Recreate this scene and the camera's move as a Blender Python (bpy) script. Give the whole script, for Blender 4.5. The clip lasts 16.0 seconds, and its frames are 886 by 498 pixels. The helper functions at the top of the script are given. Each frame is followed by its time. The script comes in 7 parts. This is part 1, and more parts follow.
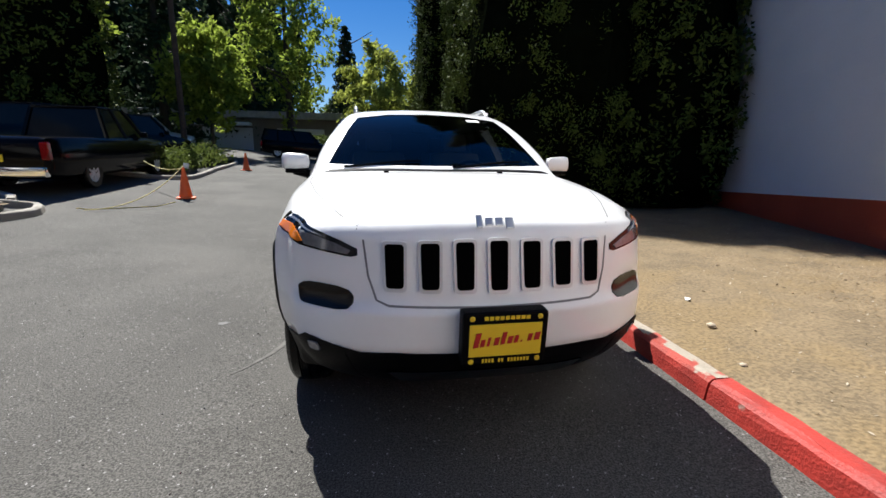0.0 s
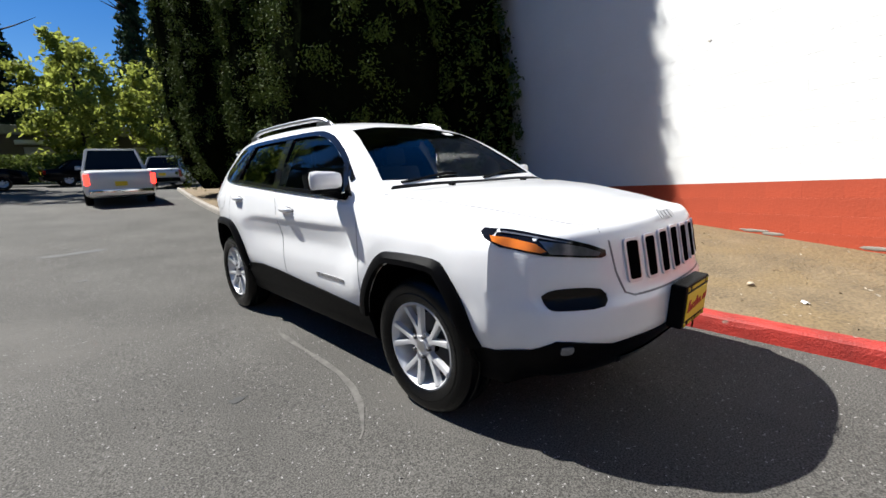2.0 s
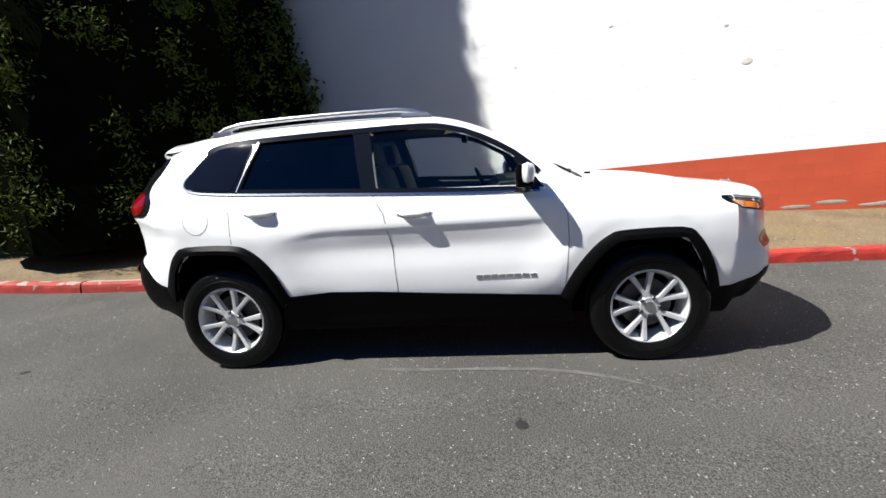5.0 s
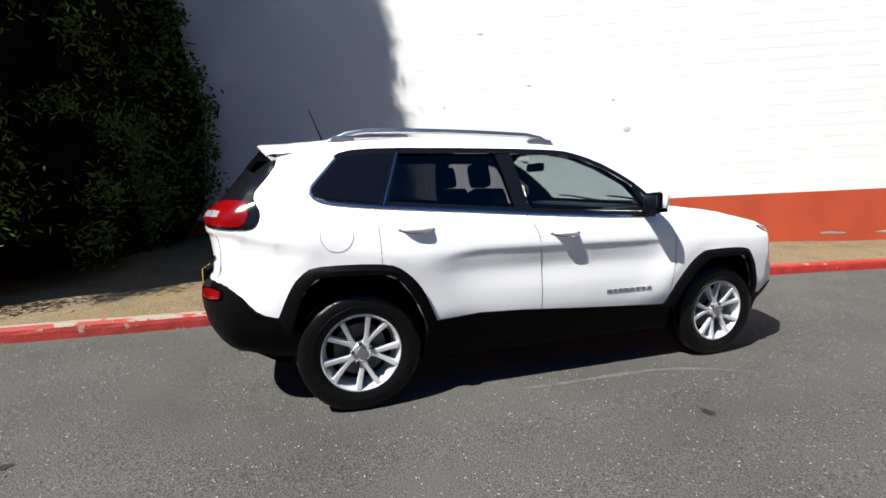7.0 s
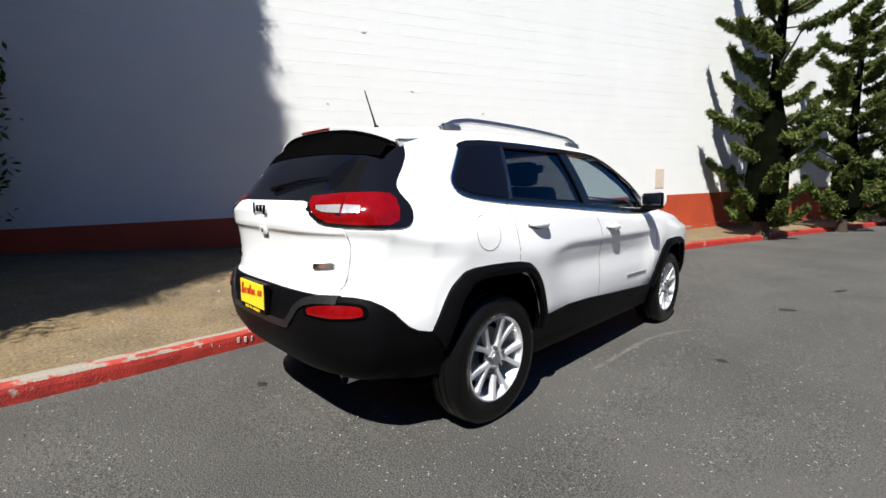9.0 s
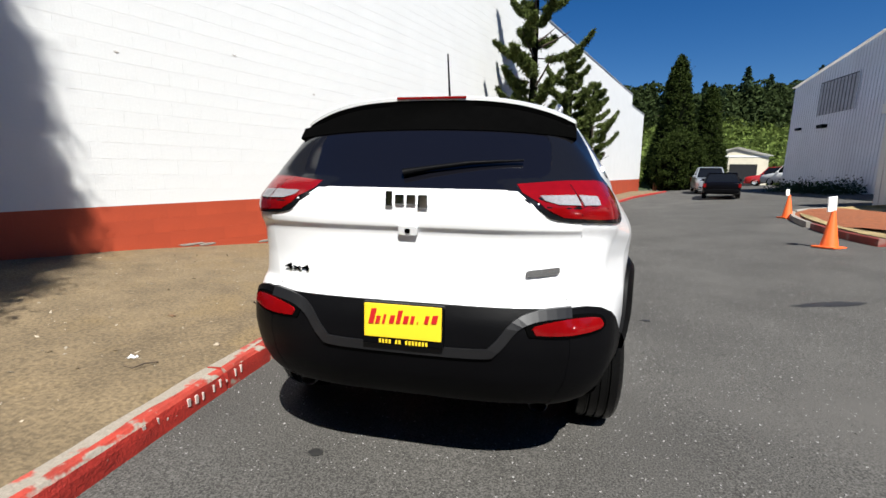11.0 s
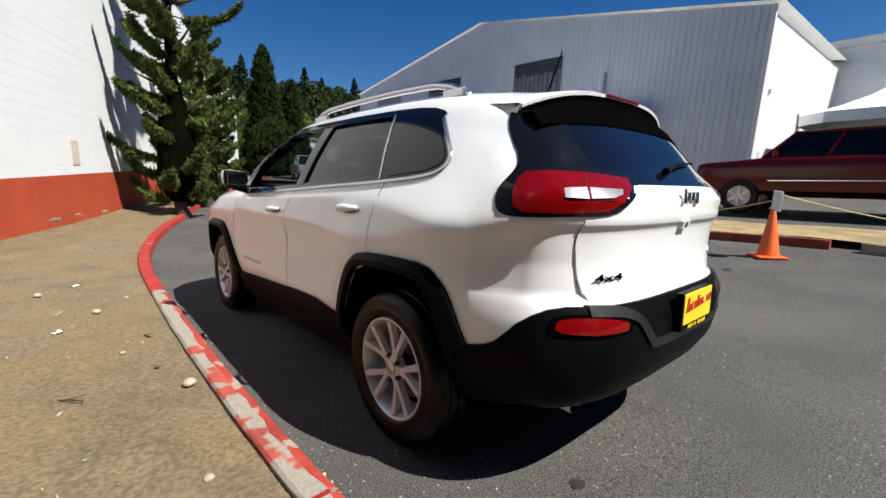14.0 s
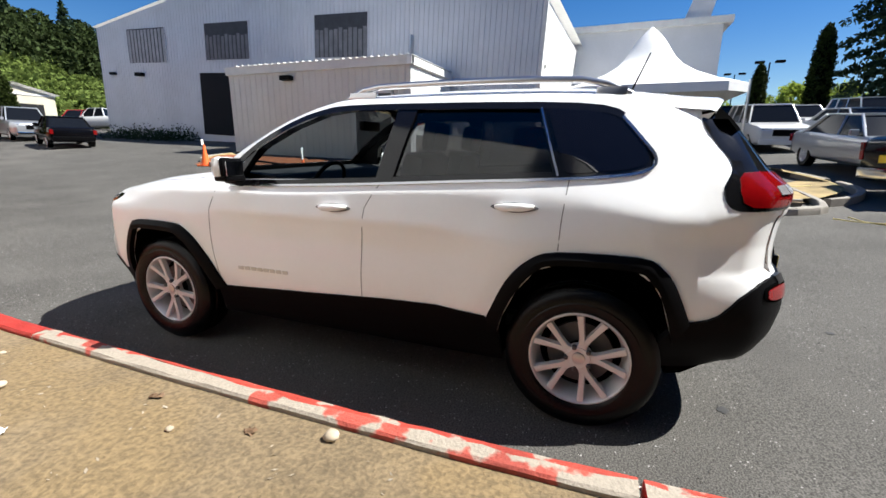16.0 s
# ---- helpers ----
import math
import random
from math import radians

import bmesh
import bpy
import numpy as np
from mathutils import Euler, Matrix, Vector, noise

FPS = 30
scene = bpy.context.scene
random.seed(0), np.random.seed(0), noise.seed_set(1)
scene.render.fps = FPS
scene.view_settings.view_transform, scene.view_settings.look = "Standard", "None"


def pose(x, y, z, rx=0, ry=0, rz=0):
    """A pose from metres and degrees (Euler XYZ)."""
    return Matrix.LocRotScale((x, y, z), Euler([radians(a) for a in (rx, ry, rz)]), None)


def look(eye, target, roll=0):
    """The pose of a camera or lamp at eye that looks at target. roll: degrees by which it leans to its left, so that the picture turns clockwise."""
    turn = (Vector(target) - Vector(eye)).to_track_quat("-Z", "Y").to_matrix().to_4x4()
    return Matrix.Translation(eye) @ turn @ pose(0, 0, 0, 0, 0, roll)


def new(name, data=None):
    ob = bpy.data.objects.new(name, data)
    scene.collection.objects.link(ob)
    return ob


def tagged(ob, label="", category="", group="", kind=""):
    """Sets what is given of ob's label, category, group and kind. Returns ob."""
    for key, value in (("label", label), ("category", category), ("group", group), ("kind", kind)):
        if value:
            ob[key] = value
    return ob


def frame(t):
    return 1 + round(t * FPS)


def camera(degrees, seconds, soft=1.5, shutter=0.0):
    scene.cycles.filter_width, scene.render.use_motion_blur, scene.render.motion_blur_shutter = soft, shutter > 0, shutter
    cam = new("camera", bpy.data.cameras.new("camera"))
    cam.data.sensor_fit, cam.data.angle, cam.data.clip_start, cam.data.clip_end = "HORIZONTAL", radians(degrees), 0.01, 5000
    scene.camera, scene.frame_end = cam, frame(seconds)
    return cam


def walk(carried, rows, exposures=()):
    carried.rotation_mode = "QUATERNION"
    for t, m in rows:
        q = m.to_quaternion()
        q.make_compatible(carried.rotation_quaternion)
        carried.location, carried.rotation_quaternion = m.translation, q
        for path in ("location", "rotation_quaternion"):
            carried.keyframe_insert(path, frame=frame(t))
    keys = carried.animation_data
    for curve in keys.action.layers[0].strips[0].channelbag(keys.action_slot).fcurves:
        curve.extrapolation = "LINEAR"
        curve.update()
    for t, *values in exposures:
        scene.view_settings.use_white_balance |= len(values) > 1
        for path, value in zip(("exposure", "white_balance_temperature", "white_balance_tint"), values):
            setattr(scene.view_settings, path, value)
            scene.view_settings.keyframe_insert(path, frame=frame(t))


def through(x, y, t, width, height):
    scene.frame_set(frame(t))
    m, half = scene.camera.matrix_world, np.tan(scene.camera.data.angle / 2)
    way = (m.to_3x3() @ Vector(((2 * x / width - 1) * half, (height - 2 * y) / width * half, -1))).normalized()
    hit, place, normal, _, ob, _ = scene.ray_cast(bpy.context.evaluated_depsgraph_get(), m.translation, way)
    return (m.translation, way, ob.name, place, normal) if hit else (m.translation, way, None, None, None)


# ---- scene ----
cam = camera(91.6, 16.0, 1.55)

PATH = [
    (0, (-0.485, -3.824, 1.235), (-0.139, -1.897, 0.829), 0.78),
    (0.5, (-0.908, -3.709, 1.247), (-0.354, -1.829, 0.849), -1.34),
    (1, (-1.376, -3.530, 1.241), (-0.501, -1.772, 0.863), -1.67),
    (1.5, (-1.764, -3.298, 1.247), (-0.632, -1.694, 0.866), -2.75),
    (2, (-2.222, -3.000, 1.253), (-0.873, -1.570, 0.888), -2.20),
    (2.5, (-2.559, -2.651, 1.269), (-1.050, -1.394, 0.892), -2.99),
    (3, (-2.840, -2.258, 1.281), (-1.206, -1.165, 0.913), -3.35),
    (3.5, (-3.077, -1.844, 1.285), (-1.305, -0.977, 0.959), -4.13),
    (3.7, (-3.153, -1.671, 1.257), (-1.348, -0.885, 0.907), -5.43),
    (5.8, (-3.529, 0.379, 1.342), (-1.564, 0.242, 0.997), -0.76),
    (6, (-3.500, 0.595, 1.324), (-1.541, 0.369, 0.992), -0.22),
    (6.5, (-3.441, 1.111, 1.323), (-1.511, 0.686, 1.021), 0.61),
    (7, (-3.299, 1.604, 1.297), (-1.413, 0.999, 1.020), -0.37),
    (7.5, (-3.120, 2.045, 1.280), (-1.299, 1.261, 1.016), -0.46),
    (8, (-2.881, 2.438, 1.256), (-1.187, 1.408, 0.993), 0.47),
    (8.5, (-2.566, 2.784, 1.239), (-0.982, 1.593, 0.968), 1.34),
    (8.7, (-2.449, 2.931, 1.233), (-0.935, 1.649, 0.980), 0.89),
    (10.8, (-0.602, 3.684, 1.216), (-0.084, 1.775, 0.920), 1.92),
    (11, (-0.436, 3.712, 1.190), (-0.044, 1.769, 0.923), 1.32),
    (11.5, (0.008, 3.697, 1.176), (0.113, 1.721, 0.885), 1.79),
    (12, (0.419, 3.641, 1.149), (0.248, 1.667, 0.878), 2.25),
    (12.5, (0.847, 3.552, 1.157), (0.374, 1.631, 0.866), 1.78),
    (13, (1.223, 3.361, 1.182), (0.482, 1.537, 0.833), 0.98),
    (13.5, (1.587, 3.155, 1.195), (0.526, 1.481, 0.931), 0.61),
    (14, (1.922, 2.875, 1.186), (0.626, 1.381, 0.891), 1.01),
    (14.5, (2.221, 2.548, 1.252), (0.766, 1.211, 0.942), 0.80),
    (15, (2.503, 2.166, 1.279), (0.913, 1.018, 0.887), 0.68),
    (15.5, (2.685, 1.778, 1.312), (0.984, 0.823, 0.869), 1.27),
    (16, (2.856, 1.389, 1.340), (1.040, 0.695, 0.872), 0.42),
]
walk(cam, [(t, look(eye, target, roll)) for t, eye, target, roll in PATH],
     [(0, 1.16), (2, 1.12), (3.7, 1.06), (6, 1.08), (8.5, .92), (11, .96), (12.5, .83), (14, .86), (15, 1.25), (16, 1.32)])

# ---- world and sun ----
SUN_TO = Vector((-0.29, 0.71, 1.0)).normalized()
world = bpy.data.worlds.new("sky")
scene.world = world
world.use_nodes = True
wn = world.node_tree
sky = wn.nodes.new("ShaderNodeTexSky")
sky.sky_type = "NISHITA"
sky.sun_disc = False
sky.sun_elevation = math.asin(SUN_TO.z)
sky.sun_rotation = math.atan2(SUN_TO.x, SUN_TO.y)
sky.air_density, sky.dust_density, sky.ozone_density = 1.0, 0.05, 3.5
bg = wn.nodes["Background"]
deep = wn.nodes.new("ShaderNodeHueSaturation")
deep.inputs["Saturation"].default_value = 1.38
deep.inputs["Hue"].default_value = 0.51
wn.links.new(sky.outputs[0], deep.inputs["Color"])
wn.links.new(deep.outputs[0], bg.inputs[0])
bg.inputs[1].default_value = 0.046
sun = new("sun", bpy.data.lights.new("sun", "SUN"))
sun.data.energy, sun.data.angle, sun.data.color = 5.0, radians(0.5), (0.985, 0.975, 0.93)
sun.matrix_world = look(SUN_TO * 60, (0, 0, 0))
scene.view_settings.exposure = 0.92

# ---- materials ----
def mat(name, col, rough=0.6, metal=0.0, var=0.15, scale=3.0, fine=40.0, bump=0.0, bump_scale=60.0, coat=0.0, spec=0.5, fvar=0.6, second=None, patch=0.0, patch_scale=0.6, edge=0.06, grain=False):
    """A principled material with two scales of colour noise, optional patches of a second colour and fine relief."""
    m = bpy.data.materials.new(name)
    m.use_nodes = True
    nt, n = m.node_tree, m.node_tree.nodes
    b = n["Principled BSDF"]
    b.inputs["Metallic"].default_value = metal
    b.inputs["Roughness"].default_value = rough
    b.inputs["Coat Weight"].default_value = coat
    b.inputs["Coat Roughness"].default_value = 0.03
    b.inputs["Specular IOR Level"].default_value = spec
    tc = n.new("ShaderNodeTexCoord")
    src = tc.outputs["Object"]

    def noise_tex(sc, detail=4.0):
        t = n.new("ShaderNodeTexNoise")
        t.inputs["Scale"].default_value = sc
        t.inputs["Detail"].default_value = detail
        nt.links.new(src, t.inputs["Vector"])
        return t.outputs["Fac"]

    def mix(fac, a, c, kind="MIX"):
        x = n.new("ShaderNodeMix")
        x.data_type, x.blend_type = "RGBA", kind
        if isinstance(fac, float):
            x.inputs[0].default_value = fac
        else:
            nt.links.new(fac, x.inputs[0])
        for sock, v in ((x.inputs[6], a), (x.inputs[7], c)):
            if isinstance(v, tuple):
                sock.default_value = (*v, 1)
            else:
                nt.links.new(v, sock)
        return x.outputs[2]

    def ramp(fac, lo, hi):
        r = n.new("ShaderNodeMapRange")
        r.inputs[1].default_value, r.inputs[2].default_value = lo, hi
        nt.links.new(fac, r.inputs[0])
        return r.outputs[0]

    if var > 0:
        dark = tuple(c * (1 - var) for c in col)
        light = tuple(min(1.0, c * (1 + var)) for c in col)
        c1 = mix(ramp(noise_tex(scale), 0.3, 0.7), dark, light)
        if second and grain:
            c1 = mix(ramp(noise_tex(patch_scale, 8.0), 0.5 + 0.25 * (1 - patch) - edge, 0.5 + 0.25 * (1 - patch) + edge), c1, second)
        c2 = mix(ramp(noise_tex(fine), 0.36, 0.64), tuple(1 - var * fvar for _ in col), (1.0, 1.0, 1.0))
        out = mix(1.0, c1, c2, "MULTIPLY")
    else:
        out = mix(0.0, tuple(col), tuple(col))
    if second and not grain:
        out = mix(ramp(noise_tex(patch_scale, 8.0), 0.5 + 0.25 * (1 - patch) - edge, 0.5 + 0.25 * (1 - patch) + edge), out, second)
    nt.links.new(out, b.inputs["Base Color"])
    if bump > 0:
        bp = n.new("ShaderNodeBump")
        bp.inputs["Strength"].default_value = bump
        bp.inputs["Distance"].default_value = 0.01
        nt.links.new(noise_tex(bump_scale, 6.0), bp.inputs["Height"])
        nt.links.new(bp.outputs[0], b.inputs["Normal"])
    return m


def piece_mat(name, col, rough, spread=0.12, **kw):
    """A material whose brightness changes from object to object."""
    m = mat(name, col, rough, **kw)
    nt, n = m.node_tree, m.node_tree.nodes
    b = n["Principled BSDF"]
    old = b.inputs["Base Color"].links[0].from_socket
    info, mr, hs = n.new("ShaderNodeObjectInfo"), n.new("ShaderNodeMapRange"), n.new("ShaderNodeHueSaturation")
    mr.inputs[3].default_value, mr.inputs[4].default_value = 1 - spread, 1 + spread
    nt.links.new(info.outputs["Random"], mr.inputs[0])
    nt.links.new(mr.outputs[0], hs.inputs["Value"])
    nt.links.new(old, hs.inputs["Color"])
    nt.links.new(hs.outputs[0], b.inputs["Base Color"])
    return m


def leaf_mat(name, col, spread=0.35, through=0.25):
    """Leaves: colour varies from leaf to leaf, and some light comes through."""
    m = bpy.data.materials.new(name)
    m.use_nodes = True
    nt, n = m.node_tree, m.node_tree.nodes
    b = n["Principled BSDF"]
    b.inputs["Roughness"].default_value = 0.6
    b.inputs["Specular IOR Level"].default_value = 0.03
    geo, mr, hs = n.new("ShaderNodeNewGeometry"), n.new("ShaderNodeMapRange"), n.new("ShaderNodeHueSaturation")
    mr.inputs[3].default_value, mr.inputs[4].default_value = 1 - spread, 1 + spread
    nt.links.new(geo.outputs["Random Per Island"], mr.inputs[0])
    nt.links.new(mr.outputs[0], hs.inputs["Value"])
    hs.inputs["Color"].default_value = (*col, 1)
    nt.links.new(hs.outputs[0], b.inputs["Base Color"])
    tr, mx = n.new("ShaderNodeBsdfTranslucent"), n.new("ShaderNodeMixShader")
    nt.links.new(hs.outputs[0], tr.inputs["Color"])
    mx.inputs[0].default_value = through
    nt.links.new(b.outputs[0], mx.inputs[1])
    nt.links.new(tr.outputs[0], mx.inputs[2])
    nt.links.new(mx.outputs[0], n["Material Output"].inputs["Surface"])
    return m


def glass_mat(name, tint, rough=0.0):
    """A thin pane: tinted see-through with a mirror gloss that grows at grazing angles."""
    m = bpy.data.materials.new(name)
    m.use_nodes = True
    nt, n = m.node_tree, m.node_tree.nodes
    n.remove(n["Principled BSDF"])
    tr, gl, mx = n.new("ShaderNodeBsdfTransparent"), n.new("ShaderNodeBsdfGlossy"), n.new("ShaderNodeMixShader")
    lw, pw, ad = n.new("ShaderNodeLayerWeight"), n.new("ShaderNodeMath"), n.new("ShaderNodeMath")
    tr.inputs["Color"].default_value = (*tint, 1)
    gl.inputs["Roughness"].default_value = rough
    lw.inputs["Blend"].default_value = 0.5
    pw.operation, ad.operation = "POWER", "MULTIPLY_ADD"
    pw.inputs[1].default_value = 4.0
    ad.inputs[1].default_value, ad.inputs[2].default_value = 0.7, 0.05
    nt.links.new(lw.outputs["Facing"], pw.inputs[0])
    nt.links.new(pw.outputs[0], ad.inputs[0])
    nt.links.new(ad.outputs[0], mx.inputs[0])
    nt.links.new(tr.outputs[0], mx.inputs[1])
    nt.links.new(gl.outputs[0], mx.inputs[2])
    nt.links.new(mx.outputs[0], n["Material Output"].inputs["Surface"])
    return m


def glow_mat(name, col, strength):
    m = mat(name, col, 0.3, var=0.0)
    b = m.node_tree.nodes["Principled BSDF"]
    b.inputs["Emission Color"].default_value = (*col, 1)
    b.inputs["Emission Strength"].default_value = strength
    return m


M_PAINT = mat("white_car_paint", (0.84, 0.84, 0.84), 0.32, var=0.015, coat=0.8)
M_BLACK = mat("black_plastic", (0.003, 0.003, 0.0035), 0.42, var=0.2, fine=200, bump=0.1, bump_scale=300, spec=0.05)
# bumper ridge set lighter than the bumper to paint in its highlight
M_RIDGE = mat("highlit_black_ridge", (0.011, 0.011, 0.012), 0.38, var=0.2, spec=0.35)
# flat grey that paints the shade in the door-handle recesses
M_CUP = mat("painted_recess_shade", (0.16, 0.16, 0.17), 0.5, var=0.1)
M_GAP = mat("panel_gap", (0.20, 0.20, 0.20), 0.8, var=0.1)
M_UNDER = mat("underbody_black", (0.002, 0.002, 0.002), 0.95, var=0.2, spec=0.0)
M_GLOSSBLACK = mat("gloss_black_trim", (0.006, 0.006, 0.007), 0.08, var=0.0, spec=0.4)
M_CHROME = mat("chrome", (0.75, 0.76, 0.78), 0.12, 1.0, var=0.02)
M_RING = mat("bright_silver_ring", (0.66, 0.66, 0.67), 0.3, 0.3, var=0.03)
M_DISC = mat("dull_brake_steel", (0.10, 0.10, 0.105), 0.5, 0.8, var=0.1)
M_TRIMGREY = mat("dark_chrome_trim", (0.48, 0.48, 0.50), 0.2, 1.0, var=0.02)
M_SATIN = mat("satin_silver", (0.58, 0.58, 0.60), 0.3, 1.0, var=0.03)
M_ALLOY = mat("alloy_wheel_silver", (0.60, 0.60, 0.61), 0.35, 0.35, var=0.03)
M_RUBBER = mat("tyre_rubber", (0.004, 0.004, 0.004), 0.22, spec=0.18, var=0.25, fine=90, bump=0.2, bump_scale=160)
M_REDLENS = mat("red_lamp_lens", (0.17, 0.002, 0.003), 0.10, spec=0.3, var=0.22, fine=25, coat=0.2)
M_CLEARLENS = mat("clear_lamp_lens", (0.24, 0.25, 0.28), 0.15, 0.5, var=0.35, fine=60)
M_REDDARK = mat("dark_red_band", (0.05, 0.002, 0.002), 0.2, var=0.1)
M_REVERSE = mat("grey_reversing_lens", (0.30, 0.29, 0.30), 0.22, 0.3, var=0.35, fine=120)
M_AMBER = mat("amber_lamp_lens", (0.75, 0.19, 0.015), 0.12, var=0.05, coat=1.0)
M_SMOKE = mat("smoked_lamp_lens", (0.007, 0.005, 0.004), 0.2, var=0.2, spec=0.25)
M_YELLOW = mat("yellow_plate", (0.80, 0.56, 0.02), 0.45, var=0.03)
M_REDPRINT = mat("red_print", (0.45, 0.01, 0.01), 0.5, var=0.02)
M_INTERIOR = mat("interior_cloth", (0.014, 0.014, 0.015), 0.85, var=0.2, bump=0.3, bump_scale=150)
M_GLASS = glass_mat("clear_window_glass", (0.80, 0.86, 0.84))
M_SCREEN = glass_mat("windscreen_glass", (0.45, 0.52, 0.53))
M_TINT = glass_mat("privacy_glass", (0.16, 0.16, 0.17))
M_DARKGLASS = mat("dark_rear_glass", (0.004, 0.004, 0.006), 0.02, var=0.0, spec=0.4)
M_PAPER = mat("white_paper", (0.75, 0.75, 0.73), 0.8, var=0.05)


# ---- mesh helpers ----
def part(name, bm, material, parent=None, label="", smooth=None):
    """Links a bmesh (or a mesh) as one mesh object under parent."""
    if isinstance(bm, bmesh.types.BMesh):
        me = bpy.data.meshes.new(name)
        bm.to_mesh(me)
        bm.free()
    else:
        me = bm
    if material is not None and not me.materials:
        me.materials.append(material)
    if smooth is not None:
        me.shade_smooth()
        me.set_sharp_from_angle(angle=radians(smooth))
    ob = new(name, me)
    if parent is not None:
        ob.parent = parent
    return tagged(ob, label) if label else ob


def empty(name, m, label, category, group="", kind=""):
    ob = new(name)
    ob.empty_display_size = 0.1
    ob.matrix_world = m
    return tagged(ob, label, category, group, kind)


def add_box(bm, lo, hi, bevel=0.0):
    made = bmesh.ops.create_cube(bm, size=1)["verts"]
    for v in made:
        v.co = Vector([lo[i] + (v.co[i] + 0.5) * (hi[i] - lo[i]) for i in range(3)])
    if bevel > 0:
        es = {e for v in made for e in v.link_edges}
        bmesh.ops.bevel(bm, geom=list(es), offset=bevel, segments=2, profile=0.6, affect="EDGES")
    return made


def box_bm(lo, hi, bevel=0.0):
    bm = bmesh.new()
    add_box(bm, lo, hi, bevel)
    return bm


def add_tube(bm, pts, radius, sides=8, cap=True):
    """A tube along points; radius is a number or one for each point."""
    pts = [Vector(p) for p in pts]
    rs = radius if isinstance(radius, (list, tuple)) else [radius] * len(pts)
    rings = []
    for i, p in enumerate(pts):
        d = (pts[min(i + 1, len(pts) - 1)] - pts[max(i - 1, 0)]).normalized()
        a = d.cross(Vector((0, 0, 1)))
        a = a.normalized() if a.length > 0.05 else Vector((1, 0, 0))
        b = d.cross(a)
        rings.append([bm.verts.new(p + rs[i] * (math.cos(k * 2 * math.pi / sides) * a + math.sin(k * 2 * math.pi / sides) * b)) for k in range(sides)])
    for r, q in zip(rings, rings[1:]):
        for k in range(sides):
            bm.faces.new((r[k], r[(k + 1) % sides], q[(k + 1) % sides], q[k]))
    if cap:
        bm.faces.new(rings[0])
        bm.faces.new(rings[-1][::-1])


def lathe_bm(profile, sides=48, axis="x"):
    """Turns (along, radius) points round an axis into one closed band."""
    bm = bmesh.new()
    rings = []
    for a, r in profile:
        ring = []
        for k in range(sides):
            c, s = math.cos(2 * math.pi * k / sides) * r, math.sin(2 * math.pi * k / sides) * r
            ring.append(bm.verts.new({"x": (a, c, s), "z": (c, s, a), "y": (c, a, s)}[axis]))
        rings.append(ring)
    for r, q in zip(rings, rings[1:]):
        for k in range(sides):
            bm.faces.new((r[k], q[k], q[(k + 1) % sides], r[(k + 1) % sides]))
    bmesh.ops.recalc_face_normals(bm, faces=bm.faces)
    return bm


def prism_bm(poly, axis, lo, hi):
    """A prism of a 2D outline: axis x takes (y, z), axis y takes (x, z), axis z takes (x, y)."""
    bm = bmesh.new()

    def at(p, h):
        return {"x": (h, p[0], p[1]), "y": (p[0], h, p[1]), "z": (p[0], p[1], h)}[axis]

    a = [bm.verts.new(at(p, lo)) for p in poly]
    b = [bm.verts.new(at(p, hi)) for p in poly]
    bm.faces.new(a)
    bm.faces.new(b[::-1])
    for i in range(len(poly)):
        j = (i + 1) % len(poly)
        bm.faces.new((a[i], a[j], b[j], b[i]))
    bmesh.ops.recalc_face_normals(bm, faces=bm.faces)
    return bm


def rounded(poly, r=0.03, n=4):
    """Rounds the corners of a 2D outline."""
    out = []
    for i, p in enumerate(poly):
        p0, p, p1 = Vector(poly[i - 1]), Vector(p), Vector(poly[(i + 1) % len(poly)])
        d0, d1 = p0 - p, p1 - p
        a, b = p + d0.normalized() * min(r, d0.length * 0.45), p + d1.normalized() * min(r, d1.length * 0.45)
        for k in range(n + 1):
            t = k / n
            out.append(tuple((1 - t) ** 2 * a + 2 * t * (1 - t) * p + t * t * b))
    return out


def carve(base, cutters):
    """Cuts (bmesh, material) solids out of a mesh object and returns the new mesh."""
    temps = []
    for bm, m in cutters:
        me = bpy.data.meshes.new("cutter")
        bm.to_mesh(me)
        bm.free()
        me.materials.append(m)
        ob = new("cutter", me)
        temps.append(ob)
        md = base.modifiers.new("cut", "BOOLEAN")
        md.operation, md.object, md.solver, md.material_mode = "DIFFERENCE", ob, "EXACT", "TRANSFER"
    bpy.context.view_layer.update()
    me = bpy.data.meshes.new_from_object(base.evaluated_get(bpy.context.evaluated_depsgraph_get()))
    base.modifiers.clear()
    for ob in temps:
        bpy.data.objects.remove(ob)
    return me


